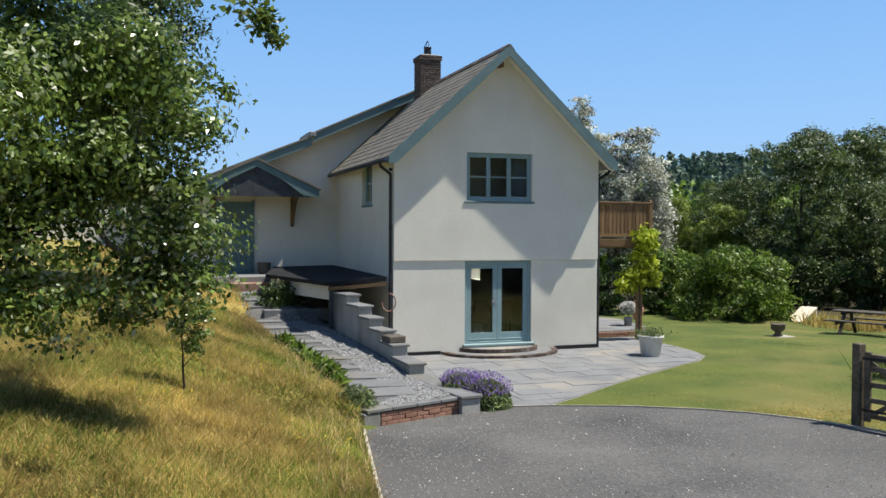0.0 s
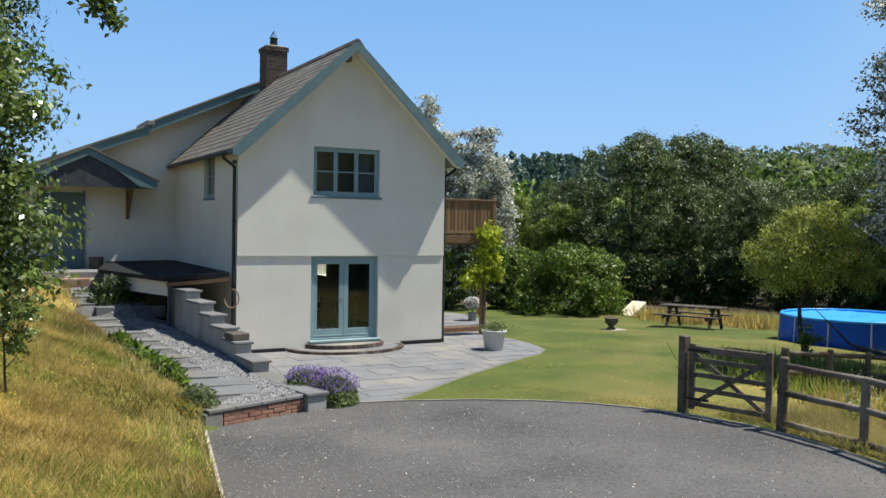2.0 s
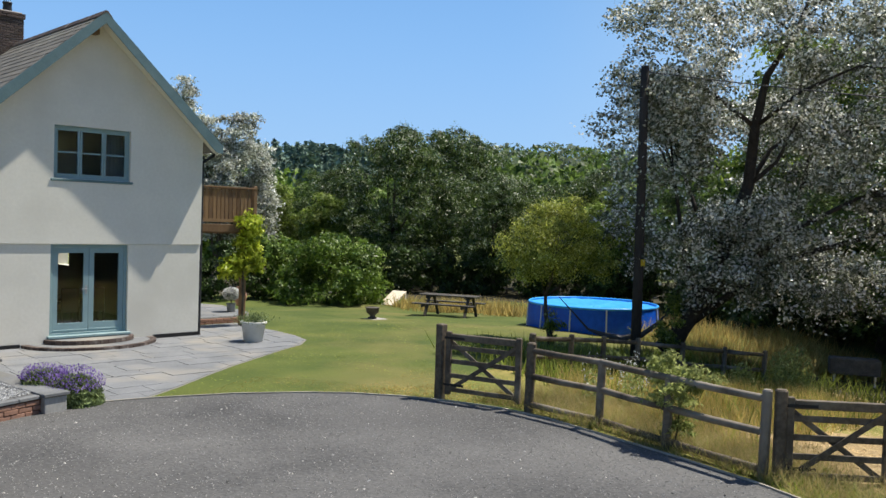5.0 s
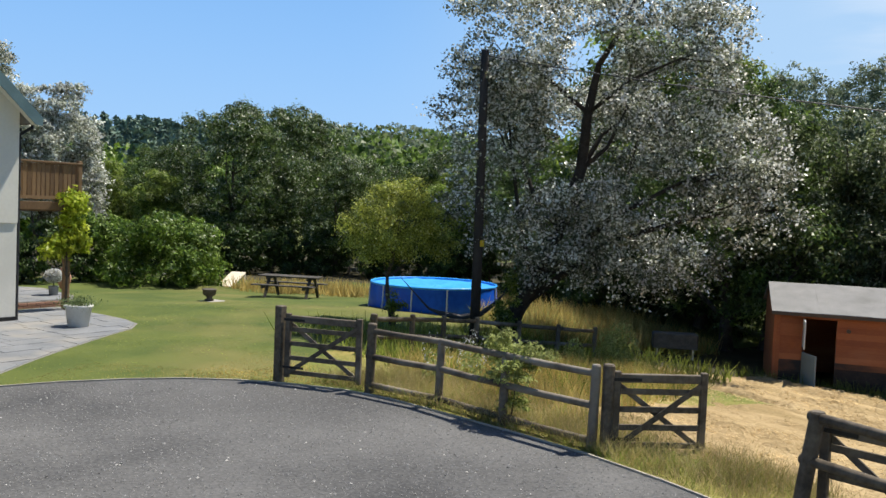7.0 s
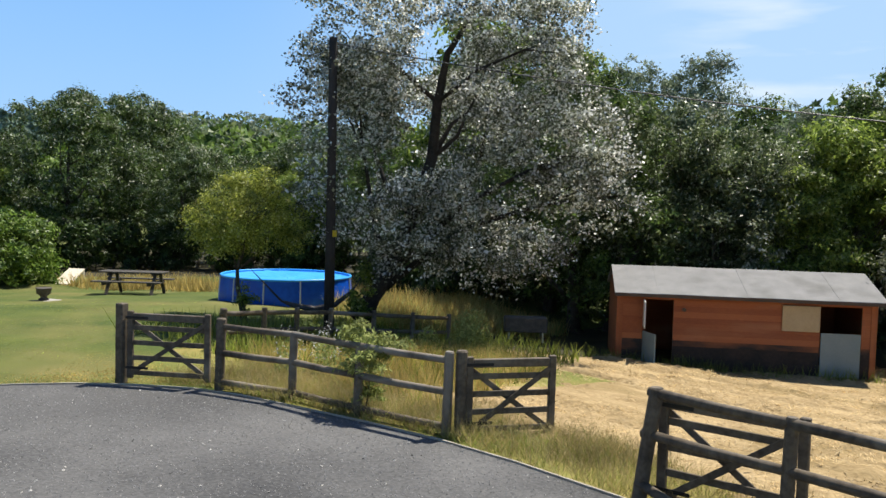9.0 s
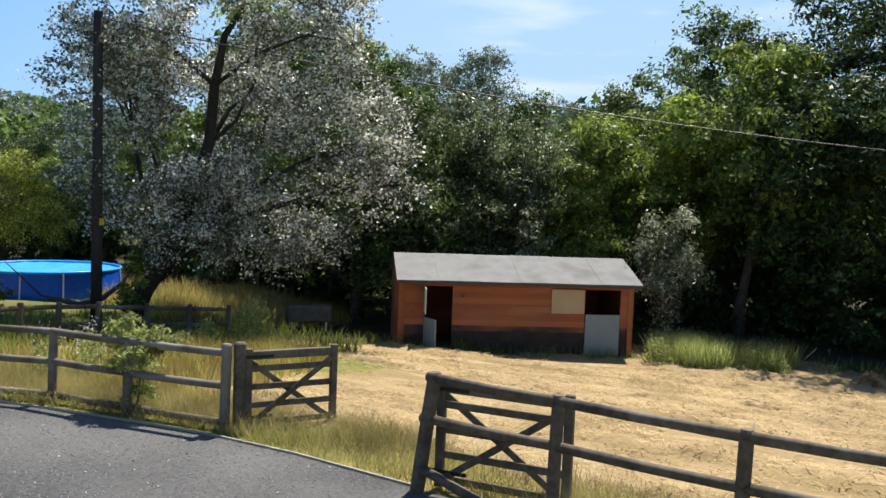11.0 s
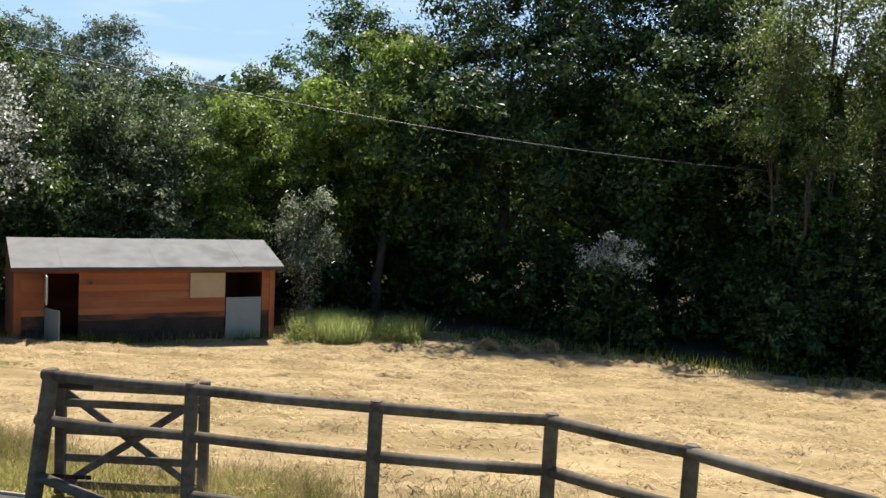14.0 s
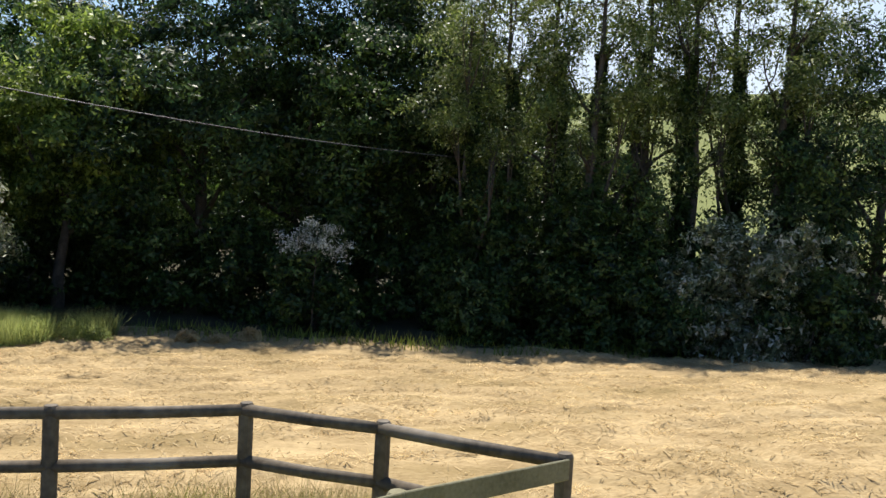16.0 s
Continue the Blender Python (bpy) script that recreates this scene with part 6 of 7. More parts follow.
rng = np.random.default_rng(19)
pop = []
for i in range(58):
    for _ in range(50):
        a, b, z = rng.uniform(-1, 1, 3)
        if a * a + b * b + z * z < 1:
            break
    s_ = rng.uniform(0.6, 1.1)
    pa, pb, pz = 1.9 + 3.9 * a * (1 - 0.14 * max(z, 0)) + 0.75 * (1 - z), 0.5 + 2.6 * b, 5.3 + 4.1 * z
    if pb < 0.6 and 3.7 < pz < 7.9 and abs(pa - 1.85) < s_ + 0.15:
        continue                                      # the stem stands clear of the leaves in front
    pop.append((*seen_from_drive(pa, pb, pz), s_, s_, s_ * 0.8))
for a, z, s_ in ((5.6, 3.0, 0.9), (5.2, 3.6, 1.0), (-1.0, 3.2, 0.8), (-0.9, 4.2, 0.8), (-0.3, 2.4, 0.8), (0.6, 1.7, 0.6), (4.4, 1.9, 0.8), (1.6, 1.9, 0.8), (2.6, 1.6, 0.8), (3.5, 1.4, 0.7), (2.2, 2.8, 0.9), (3.6, 2.8, 0.9), (0.4, 2.6, 0.8), (-1.2, 5.4, 0.8), (-1.0, 6.6, 0.8), (-0.8, 7.8, 0.8), (0.9, 3.2, 0.7), (0.3, 4.2, 0.6), (0.2, 4.9, 0.6), (2.2, 2.0, 0.7), (1.2, 2.7, 0.8), (1.7, 3.3, 0.6), (2.4, 3.4, 0.7), (6.2, 4.1, 0.7), (6.4, 3.3, 0.6)):
    pop.append((*seen_from_drive(a, -0.6, z), s_, s_, s_ * 0.8))
tree("silver_poplar", pose(14.16, 16.64, -0.1), "large silver-leaved poplar with a leaning trunk", L_SILVER, 9, 9, 1.6, 11, 110000, 0.085, bark=BARK_DARK, corners=4, trunk_r=0.24, limbs=12, hang=0.2, per=40, clump=0.26, blobs=pop, shell=0.5, low=3.2, top=0.35, slim=0.7, flutter=True,
     axis=[seen_from_drive(*p) for p in ((0, 0, 0), (0.35, 0, 0.6), (0.8, 0, 1.25), (1.3, 0.1, 2.6), (1.75, 0.1, 4.1), (1.85, 0.1, 5.5), (2.05, 0, 6.7), (2.6, -0.1, 7.6), (3.1, -0.1, 9.0))])

# wood behind the stable and along the paddock: a few kinds, repeated
def wood(kind, rows, group):
    base = None
    for az, r, s, turn in rows:
        m = at(az, r, None, turn)
        if base is None:
            base = kind(m)
            base.scale = (s, s, s)
        else:
            c = copy_thing(base, m)
            c.scale = (s, s, s)


def oak(m):
    return tree("oak_tree", m, "tall dark green oak in the wood edge", L_OAK, 8, 9.5, 0.6, 21, 48000, 0.13, n=38, trunk_r=0.22, limbs=9, small=0.18, per=110, clump=0.42, shell=0.6, low=3, top=0.6, group="wood edge trees")


def alder(m):
    return tree("alder_tree", m, "mid-green alder in the wood edge", L_ALDER, 6.5, 8.5, 0.5, 22, 37000, 0.13, n=34, trunk_r=0.18, limbs=9, small=0.18, per=100, clump=0.40, shell=0.6, low=3, top=0.6, group="wood edge trees")


def ash(m):
    return tree("ash_tree", m, "light green ash tree with an airy crown", L_LIME, 4.8, 5.2, 2.0, 23, 26000, 0.135, n=30, trunk_r=0.14, limbs=9, small=0.18, per=70, clump=0.32, shell=0.6, top=0.6, group="light green trees")


def maple(m):
    return tree("field_maple", m, "broad dark green maple with scattered pale leaves as glints behind the lawn", L_MAPLE, 8, 9.5, 0.6, 28, 42000, 0.15, n=32, trunk_r=0.22, limbs=9, small=0.21, per=90, clump=0.42, shell=0.7, low=3, top=0.6, group="trees behind the lawn")


def sallow(m):
    return tree("sallow_tree", m, "grey-green sallow with upright boughs behind the stable", L_SALLOW, 4.6, 6.0, 1.0, 26, 24000, 0.125, n=30, trunk_r=0.13, limbs=10, small=0.18, per=46, clump=0.30, shell=0.5, low=2, top=0.5, slim=0.42, hang=-0.2, corners=4, group="grey-green trees")


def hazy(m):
    return tree("far_oak", m, "broad tree rising behind the wood edge, leaves greyed for haze", L_FAR, 7.5, 9.5, 0.6, 25, 30000, 0.15, n=36, trunk_r=0.2, limbs=8, small=0.18, per=90, clump=0.40, shell=0.6, low=3, top=0.6, group="far wood trees")


def thin(m):
    t = tree("birch_tree", m, "thin-crowned tree with an ivy-clad trunk, sky showing through", L_THIN, 4.4, 9, 3.0, 24, 12000, 0.10, n=32, trunk_r=0.17, limbs=14, small=0.15, per=60, group="thin wood edge trees")
    r_ = np.random.default_rng(241)
    z = r_.uniform(0.3, 7.2, 5200)
    a = r_.random(5200) * 6.283
    rad = (0.27 + 0.20 * np.sin(z * 1.9) ** 2) * (1 - z / 11) * r_.uniform(0.6, 1.25, 5200)
    c = np.stack([rad * np.cos(a), rad * np.sin(a), z], 1)
    place("ivy", leaves("ivy", r_, c, 0.11, 0.2, 0.8, 0.4, 3), L_OAK, t, "dark ivy round the trunk")
    return t


wood(oak, [(-81, 36, 1.08, 0), (-53, 31, 0.85, 80), (-87, 30.5, 1.25, 70), (-93, 31, 1.3, 140), (-98, 31, 1.25, 220), (-102, 32, 1.15, 300),
           (-129, 28, 1.0, 40), (-106, 33, 0.62, 15), (-110.5, 32, 0.56, 65), (-114.5, 31, 0.56, 165), (-104, 36, 1.0, 265), (-108, 36, 0.86, 200), (-112, 36, 0.7, 20)], "")
wood(alder, [(-57, 32, 0.9, 0), (-66, 34, 0.95, 110), (-71, 35, 1.0, 170), (-76.6, 36, 1.36, 230), (-54.5, 28, 1.0, 290), (-47, 38, 1.0, 340), (-17, 56, 0.75, 15),
             (-39, 46, 0.72, 160), (-75.5, 42, 1.22, 310), (-42, 40, 0.85, 25), (-50, 34, 0.85, 125), (-81.6, 33, 1.12, 95)], "")
wood(ash, [(-14.5, 52, 0.8, 60), (-78, 34, 1.15, 130), (-71, 30, 1.05, 200), (-18, 46, 0.7, 20), (-74.5, 31, 0.95, 40), (-37, 40, 0.8, 90), (-49, 36, 1.6, 300), (-53, 37, 1.45, 30), (-79.3, 30, 1.35, 15), (-68.5, 28.5, 0.8, 330)], "")
OL_C, OL_S = math.cos(radians(32.6)), math.sin(radians(32.6))


def by_pool(a, b, z):
    """Across the view of the pool (a), away from it (b), up (z)."""
    return seen_from_drive(a, b, z, OL_C, OL_S)


rng = np.random.default_rng(231)
oli = []
for i in range(40):
    for _ in range(60):
        a, b, z = rng.uniform(-1, 1, 3)
        if a * a + b * b + z * z < 1 and z > -0.75:
            break
    s_ = rng.uniform(0.26, 0.44)
    oli.append((*by_pool(0.1 + 1.3 * a * (1 - 0.25 * z), 1.2 * b, 2.55 + 1.15 * z), s_, s_, s_ * 0.8))
tree("garden_tree", pose(12.0, 18.55, float(land(12.0, 18.55))), "olive-yellow garden tree with a thin bent trunk before the pool", L_OLIVE, 3, 2.4, 1.4, 231, 34000, 0.062, trunk_r=0.075, limbs=13, per=50, clump=0.2, blobs=oli, shell=0.5, top=0.6, low=2.4, corners=4,
     axis=[by_pool(*p) for p in ((0.06, 0, 0), (0.0, 0, 0.35), (-0.1, 0, 0.75), (-0.12, 0.05, 1.2), (-0.02, 0.05, 1.7), (0.06, 0, 2.3), (0.1, 0, 2.9))])
tree("elder_sucker", pose(13.75, 15.95, float(land(13.75, 15.95)) + 0.2), "bright young shoots beside the foot of the poplar", L_LIME, 0.75, 1.5, 0.2, 233, 1500, 0.08, n=9, trunk_r=0.014, limbs=5, small=0.24, clump=0.12, per=18, category="shrub", corners=4)
tree("elder_sucker", pose(12.05, 18.45, float(land(12.05, 18.45))), "bright young shoots round the foot of the garden tree", L_LIME, 0.6, 0.8, 0.1, 232, 700, 0.07, n=7, trunk_r=0.012, limbs=4, small=0.24, clump=0.1, per=16, category="shrub", corners=4)
wood(maple, [(-22.5, 47, 0.88, 20), (-26.0, 50, 0.92, 120), (-31, 47, 0.62, 200), (-29, 43, 0.60, 40), (-34.5, 44, 0.60, 90), (-36.7, 43, 0.66, 310), (-19.5, 52, 0.68, 260)], "")
wood(sallow, [(-60.2, 29.5, 1.1, 0), (-57, 29, 1.12, 120), (-65.8, 29, 0.98, 220), (-63, 28.8, 1.05, 300), (-69, 30.5, 0.95, 60)], "")
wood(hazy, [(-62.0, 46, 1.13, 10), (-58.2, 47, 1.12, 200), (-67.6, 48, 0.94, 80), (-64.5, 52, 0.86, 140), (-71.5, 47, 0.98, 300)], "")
wood(thin, [(-107, 27, 1.1, 0), (-110, 28, 1.2, 60), (-112.5, 26, 1.15, 120), (-115, 27.5, 1.2, 200), (-118, 26.5, 1.15, 260), (-121, 28, 1.2, 330), (-124, 27, 1.2, 90), (-104.5, 26, 1.0, 30)], "")

# the pale poplar behind the house
rng = np.random.default_rng(33)
wpb = []
for i in range(60):
    for _ in range(60):
        a, b, z = rng.uniform(-1, 1, 3)
        if abs(a) ** 3 + abs(b) ** 3 + abs(z) ** 3 < 1:
            break
    s_ = rng.uniform(0.55, 0.9)
    wpb.append((*seen_from_drive(0.2 + 2.2 * a * (1 - 0.12 * z), 1.5 * b, 4.9 + 2.9 * z, 0.981, 0.194), s_, s_, s_ * 0.85))
for a, z, s_ in ((-1.75, 9.9, 0.4), (-1.9, 9.3, 0.55), (-1.55, 9.4, 0.4), (-1.7, 8.6, 0.6), (-1.4, 8.0, 0.7), (1.4, 8.2, 0.45), (0.9, 8.1, 0.5), (0.2, 8.0, 0.5), (2.1, 5.6, 0.6), (2.35, 4.4, 0.6), (2.4, 3.4, 0.5), (2.2, 2.6, 0.5), (-0.6, 7.8, 0.5)):
    wpb.append((*seen_from_drive(a, -0.3, z, 0.981, 0.194), s_, s_, s_ * 0.9))
tree("white_poplar", at(-11.3, 44), "pale silvery white poplar behind the house", L_PALE, 5, 8, 1.6, 31, 62000, 0.12, trunk_r=0.18, limbs=14, hang=0.2, blobs=wpb, per=34, clump=0.24, shell=0.5, low=2.5, slim=0.7, flutter=True)

# shrubs
def shrub(name, m, label, mat_, w, h, seed, count, leaf, n=14, category="shrub", hang=0.0):
    rng = np.random.default_rng(seed)
    bl = []
    for k in range(n):
        zf, a = 0.1 + 0.72 * (k / n) ** 1.1, rng.random() * 6.283
        rr = 0.42 * w * math.sqrt(1 - zf * zf) * math.sqrt(0.25 + 0.75 * rng.random())
        bl.append((rr * math.cos(a), rr * math.sin(a) * 0.8, h * zf, w * 0.17, w * 0.17, h * 0.2))
    return tree(name, m, label, mat_, w, h * 0.6, 0.1, seed, count, leaf, trunk_r=0.05, limbs=6, blobs=bl, clump=0.22, per=34, category=category, hang=hang, shell=0.4, top=0.15, low=2)


shrub("large_shrub", at(-18.5, 36.5), "large rounded bright green shrub on the lawn", L_BUSH, 5.2, 3.0, 41, 24000, 0.14, 40)
shrub("shrub", at(-14.2, 38), "light green shrub behind the climber post", L_BUSH, 3.4, 3.2, 42, 9000, 0.15)
shrub("shrub", at(-11, 37), "dark shrub beside the house", L_OAK, 4.0, 2.6, 43, 9000, 0.15)
tree("grey_willow_shrub", at(-74.6, 25.9), "grey-leaved willow shrub beside the stable", L_GREY, 2, 4, 0.3, 44, 6500, 0.11, trunk_r=0.05, limbs=9, clump=0.34, per=26, category="shrub", hang=-0.5, slim=0.4, top=0.4, shell=0.3,
     blobs=[(0, 0.1, 0.7, 0.2, 0.25, 0.4), (0.2, 0, 1.3, 0.3, 0.3, 0.4), (-0.3, 0.1, 1.9, 0.35, 0.35, 0.4), (0.3, 0.45, 2.2, 0.4, 0.35, 0.4), (-0.1, -0.45, 2.7, 0.35, 0.35, 0.4), (0.2, 0, 3.2, 0.35, 0.35, 0.4), (0.1, 0.75, 2.9, 0.3, 0.3, 0.4), (0.1, -0.7, 2.2, 0.3, 0.3, 0.35), (-0.1, 0.45, 3.6, 0.2, 0.2, 0.4), (0, -0.35, 3.8, 0.2, 0.2, 0.4), (0.1, 0.2, 2.4, 0.4, 0.4, 0.4)])
tree("grey_willow", at(-94.4, 24.6), "small pale grey willow at the wood edge", L_PALE, 1.9, 1.7, 2.0, 45, 1700, 0.10, trunk_r=0.03, limbs=7, clump=0.2, per=14, hang=-0.4, slim=0.4, top=0.5, shell=0.2, flutter=True,
     blobs=[(-0.05, -0.65, 2.35, 0.22, 0.3, 0.22), (0.0, -0.2, 2.55, 0.25, 0.3, 0.25), (0.1, 0.25, 2.7, 0.25, 0.3, 0.35), (0, 0.1, 3.1, 0.2, 0.2, 0.3), (0, 0.65, 2.5, 0.25, 0.3, 0.2), (0, 0.9, 2.75, 0.15, 0.15, 0.2), (0, -0.45, 2.95, 0.15, 0.18, 0.2), (0, -0.95, 2.6, 0.12, 0.15, 0.15)])
shrub("understorey_shrub", at(-94.6, 25.1), "dark understorey shrub at the wood edge", L_OAK, 3.4, 2.9, 88, 8000, 0.14)
shrub("grey_willow_shrub", at(-66.0, 26.9), "grey-leaved shrub behind the stable", L_GREY, 2.2, 4.1, 46, 6000, 0.11)
for i, (az, r, w, h, lm) in enumerate(((-105, 26, 3.4, 5.0, L_OAK), (-108, 25.5, 4, 5.4, L_OAK), (-111, 25.5, 4, 5.2, L_OAK), (-114, 25.5, 4, 5.6, L_OAK), (-117.5, 25.5, 4, 5.2, L_OAK), (-121, 25, 4, 4.4, L_GREY), (-124.5, 25, 4, 4.0, L_GREY), (-128, 26, 4, 5.2, L_OAK),
                                     (-115, 24, 3, 3.2, L_OAK), (-119, 24, 3, 3.2, L_GREY), (-111, 24.2, 3, 3.0, L_OAK), (-122.5, 23.8, 3, 3.0, L_GREY), (-125.5, 23.4, 3, 2.6, L_OAK), (-105.5, 24.4, 3, 2.4, L_OAK), (-117, 23.6, 3, 2.0, L_OAK))):
    shrub("bramble_shrub", at(az, r), "dense shrub under the thin trees at the wood edge", lm, w, h, 50 + i, 8000, 0.14)
for i, (az, r, w, h) in enumerate(((-80, 32, 5, 3.4), (-84, 30.5, 5, 3.4), (-89, 28, 5, 3.6), (-99, 28, 5, 3.6), (-104, 28, 5, 3.2), (-57, 32, 5, 3.2), (-61, 33, 5, 3.0), (-53, 31.5, 4, 3.2), (-47, 30, 4, 3.0), (-43, 33, 4, 3.0), (-37, 41, 5, 2.8), (-30, 43, 5, 3.0), (-25, 43, 4, 2.6), (-20, 43, 5, 2.6), (-22.5, 43, 5, 2.6), (-92, 28, 5, 2.8), (-96, 29, 5, 2.8), (-101.5, 27, 4, 3.0), (-86.5, 29, 5, 3.0), (-82, 32, 5, 2.6), (-107, 28, 5, 3.0), (-112, 28, 5, 3.0), (-77.5, 31, 5, 3.2), (-73, 31.5, 5, 3.0), (-70, 31.5, 4, 3.0), (-33.5, 42, 5, 3.0), (-35.5, 41, 4, 2.6), (-28, 43, 4, 2.6), (-39.5, 41, 4, 2.8), (-50, 33, 5, 3.4), (-45, 32, 5, 3.0), (-117, 28, 5, 2.6), (-126, 25.5, 4, 2.6))):
    shrub("understorey_shrub", at(az, r), "dark understorey shrub at the wood edge", L_OAK, w, h, 70 + i, 5500, 0.17)

# the near fruit tree on the bank and a tree behind it
def from_gate(a, b, z):
    """Across the first view (a), away (b), up (z)."""
    return seen_from_drive(a, b, z, 0.866, -0.5)


rng = np.random.default_rng(29)
app = []
for i in range(44):
    for _ in range(60):
        a, b, z = rng.uniform(-1, 1, 3)
        if a * a + b * b + z * z < 1 and z > -0.6:
            break
    s_ = rng.uniform(0.33, 0.6)
    app.append((*from_gate(-0.15 + 1.6 * a, 0.1 + 1.3 * b, 2.75 + 2.0 * z), s_, s_, s_ * 0.8))
for a, z, s_ in ((1.75, 1.35, 0.33), (1.9, 1.75, 0.3), (1.6, 1.7, 0.4), (1.3, 1.3, 0.4), (2.05, 1.3, 0.2), (0.6, 1.2, 0.4), (1.75, 2.6, 0.35), (1.55, 2.1, 0.4), (1.7, 2.9, 0.4), (1.3, 3.2, 0.45), (1.2, 4.2, 0.45), (1.2, 4.6, 0.45), (1.2, 2.4, 0.45), (0.6, 3.0, 0.5), (-0.2, 2.4, 0.5), (0.7, 1.8, 0.45)):
    app.append((*from_gate(a, -0.4, z), s_, s_, s_ * 0.8))
AX, AY = -4.75, 8.2
BOUGH = [((x - AX) / 1.22, (y - AY) / 1.22, (z - 0.68) / 1.22) for x, y, z in ((-2.6, 7.4, 4.95), (-1.65, 6.88, 4.75), (-1.47, 6.76, 4.60), (-1.39, 6.80, 4.49), (-1.33, 6.95, 4.38))]
apple = tree("apple_tree", pose(AX, AY, 0.68) @ Matrix.Scale(1.22, 4), "leafy apple tree on the bank with low hanging boughs", L_APPLE, 5, 4.6, 1.0, 61, 112000, 0.060, corners=4, trunk_r=0.12, limbs=12, clump=0.16, per=40, hang=0.3, blobs=app, shell=0.45, low=1.6,
     axis=[from_gate(*p) for p in ((-0.9, 0.3, 0), (-0.85, 0.3, 0.7), (-0.7, 0.25, 1.4), (-0.5, 0.2, 2.3), (-0.3, 0.1, 3.2), (-0.2, 0, 4.2))])
bm = bmesh.new()                                      # a long bough that hangs out over the path
tube(bm, [from_gate(-0.3, 0.1, 3.2), Vector(from_gate(-0.3, 0.1, 3.2)).lerp(Vector(BOUGH[0]), 0.5) + Vector((0, 0, 0.3)), *BOUGH], [0.035, 0.026, 0.016, 0.010, 0.007, 0.005, 0.003], 6)
part("limb", bm, BARK, apple, smooth=True)
r_ = np.random.default_rng(64)
k_ = r_.random(420) ** 0.8 * (len(BOUGH) - 1.001)
i_ = k_.astype(int)
b_ = np.array(BOUGH)
spot = b_[i_] + (b_[i_ + 1] - b_[i_]) * (k_ - i_)[:, None] + r_.normal(size=(420, 3)) * (0.10 - 0.018 * k_)[:, None]
place("bough", leaves("bough", r_, spot, 0.06, 0.35, 0.55, 0.3, 4), L_APPLE, apple, "leafy tip of a hanging bough")["kind"] = "stuff"
tree("oak_tree", pose(-6.3, 17.6, float(land(-6.3, 17.6))), "dark green oak behind the apple tree", L_OAK, 4.4, 5.6, 1.2, 62, 19000, 0.11, n=30, trunk_r=0.2, limbs=12, small=0.18)
tree("sapling", pose(-3.35, 11.2, float(land(-3.35, 11.2)) - 0.02), "slender young tree on the grass bank", L_APPLE, 0.75, 1.15, 0.5, 63, 1700, 0.055, corners=4, n=10, trunk_r=0.02, limbs=5, small=0.22, clump=0.08, per=14)


# ---- far wooded hill ----
rng = np.random.default_rng(101)
def hill_trees(name, az0, az1, r0, r1, count, leaf_material, label, h0, h1, per, leaf, cone):
    """A far wood: many crowns joined, too far to pick apart."""
    cs = []
    for i in range(count):
        az, r = radians(rng.uniform(az1, az0)), rng.uniform(r0, r1)
        x, y = -math.sin(az) * r, math.cos(az) * r
        h = rng.uniform(h0, h1)
        n = per
        t_ = rng.random(n)
        if cone:
            rad = (1 - t_) * h * 0.2 + 0.1
        else:
            rad = np.sqrt(np.clip(1 - (2 * t_ - 1) ** 2, 0, 1)) * h * 0.38
        an = rng.random(n) * 6.283
        cs.append(np.stack([x + rad * np.cos(an), y + rad * np.sin(an), float(land(x, y)) + t_ * h], 1))
    me = leaves(name, rng, np.concatenate(cs), leaf, 0.4, 0.8, 0.2, 3)
    ob = place(name, me, leaf_material)
    return tagged(ob, label, "wood", kind="stuff")


# distance haze is in the conifers' colour, not in the air
hill_trees("far_conifers", 2, -24, 110, 215, 760, L_CONIFER, "conifer wood on the far hillside, needles tinted pale for haze", 5, 8.5, 95, 1.05, True)
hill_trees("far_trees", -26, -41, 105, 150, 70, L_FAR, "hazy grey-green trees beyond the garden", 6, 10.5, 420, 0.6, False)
hill_trees("far_woodland", -24, -70, 75, 150, 240, L_ALDER, "mixed woodland on the far slope", 6, 10, 300, 0.75, False)
hill_trees("far_woodland", -66, -104, 60, 110, 160, L_ALDER, "mixed woodland beyond the paddock", 8, 12, 300, 0.75, False)
hill_trees("far_hedge", -8, -24, 62, 84, 60, L_BUSH, "light green trees below the hill", 4, 7, 420, 0.45, False)

# ---- grasses ----
on_bank = lambda x, y: (lerp_table(EDGE_X, y) - x > 0.03)
def scatter(n, x0, x1, y0, y1, keep=None, sign=1, freq=0.8):
    x, y = rng.uniform(x0, x1, n), rng.uniform(y0, y1, n)
    if keep is not None:
        k = keep(x, y)
        x, y = x[k], y[k]
    patch = np.array([noise.noise(Vector((a * freq, b * freq, 3))) * sign for a, b in zip(x, y)])
    k = patch > rng.uniform(-0.7, 0.35, len(x))
    x, y = x[k], y[k]
    z = np.max([land(x + a, y + b) for a in (-0.15, 0, 0.15) for b in (-0.2, 0, 0.2)], axis=0) if keep is on_bank else land(x, y)
    return np.stack([x, y, z - 0.01], 1)


def grass(name, pts, h, w, material, label, lean=0.3):
    ob = place(name, blades(name, rng, pts, h, w, lean), material)
    return tagged(ob, label, "grass", kind="stuff")


grass("bank_grass", scatter(170000, -8, 0.5, 6.0, 20, on_bank, 1.6, 0.55), 0.12, 0.0065, L_GRASS_DRY, "dry golden meadow grass on the bank", 0.75)
grass("bank_grass", scatter(150000, -8, 0.5, 6.0, 20, on_bank, -1.6, 0.55), 0.10, 0.007, L_GRASS_GREEN, "green grass among the dry meadow", 0.75)
path_edge = lambda x, y: (lerp_table(EDGE_X, y) - x > 0.03) & (lerp_table(EDGE_X, y) - x < 0.75)
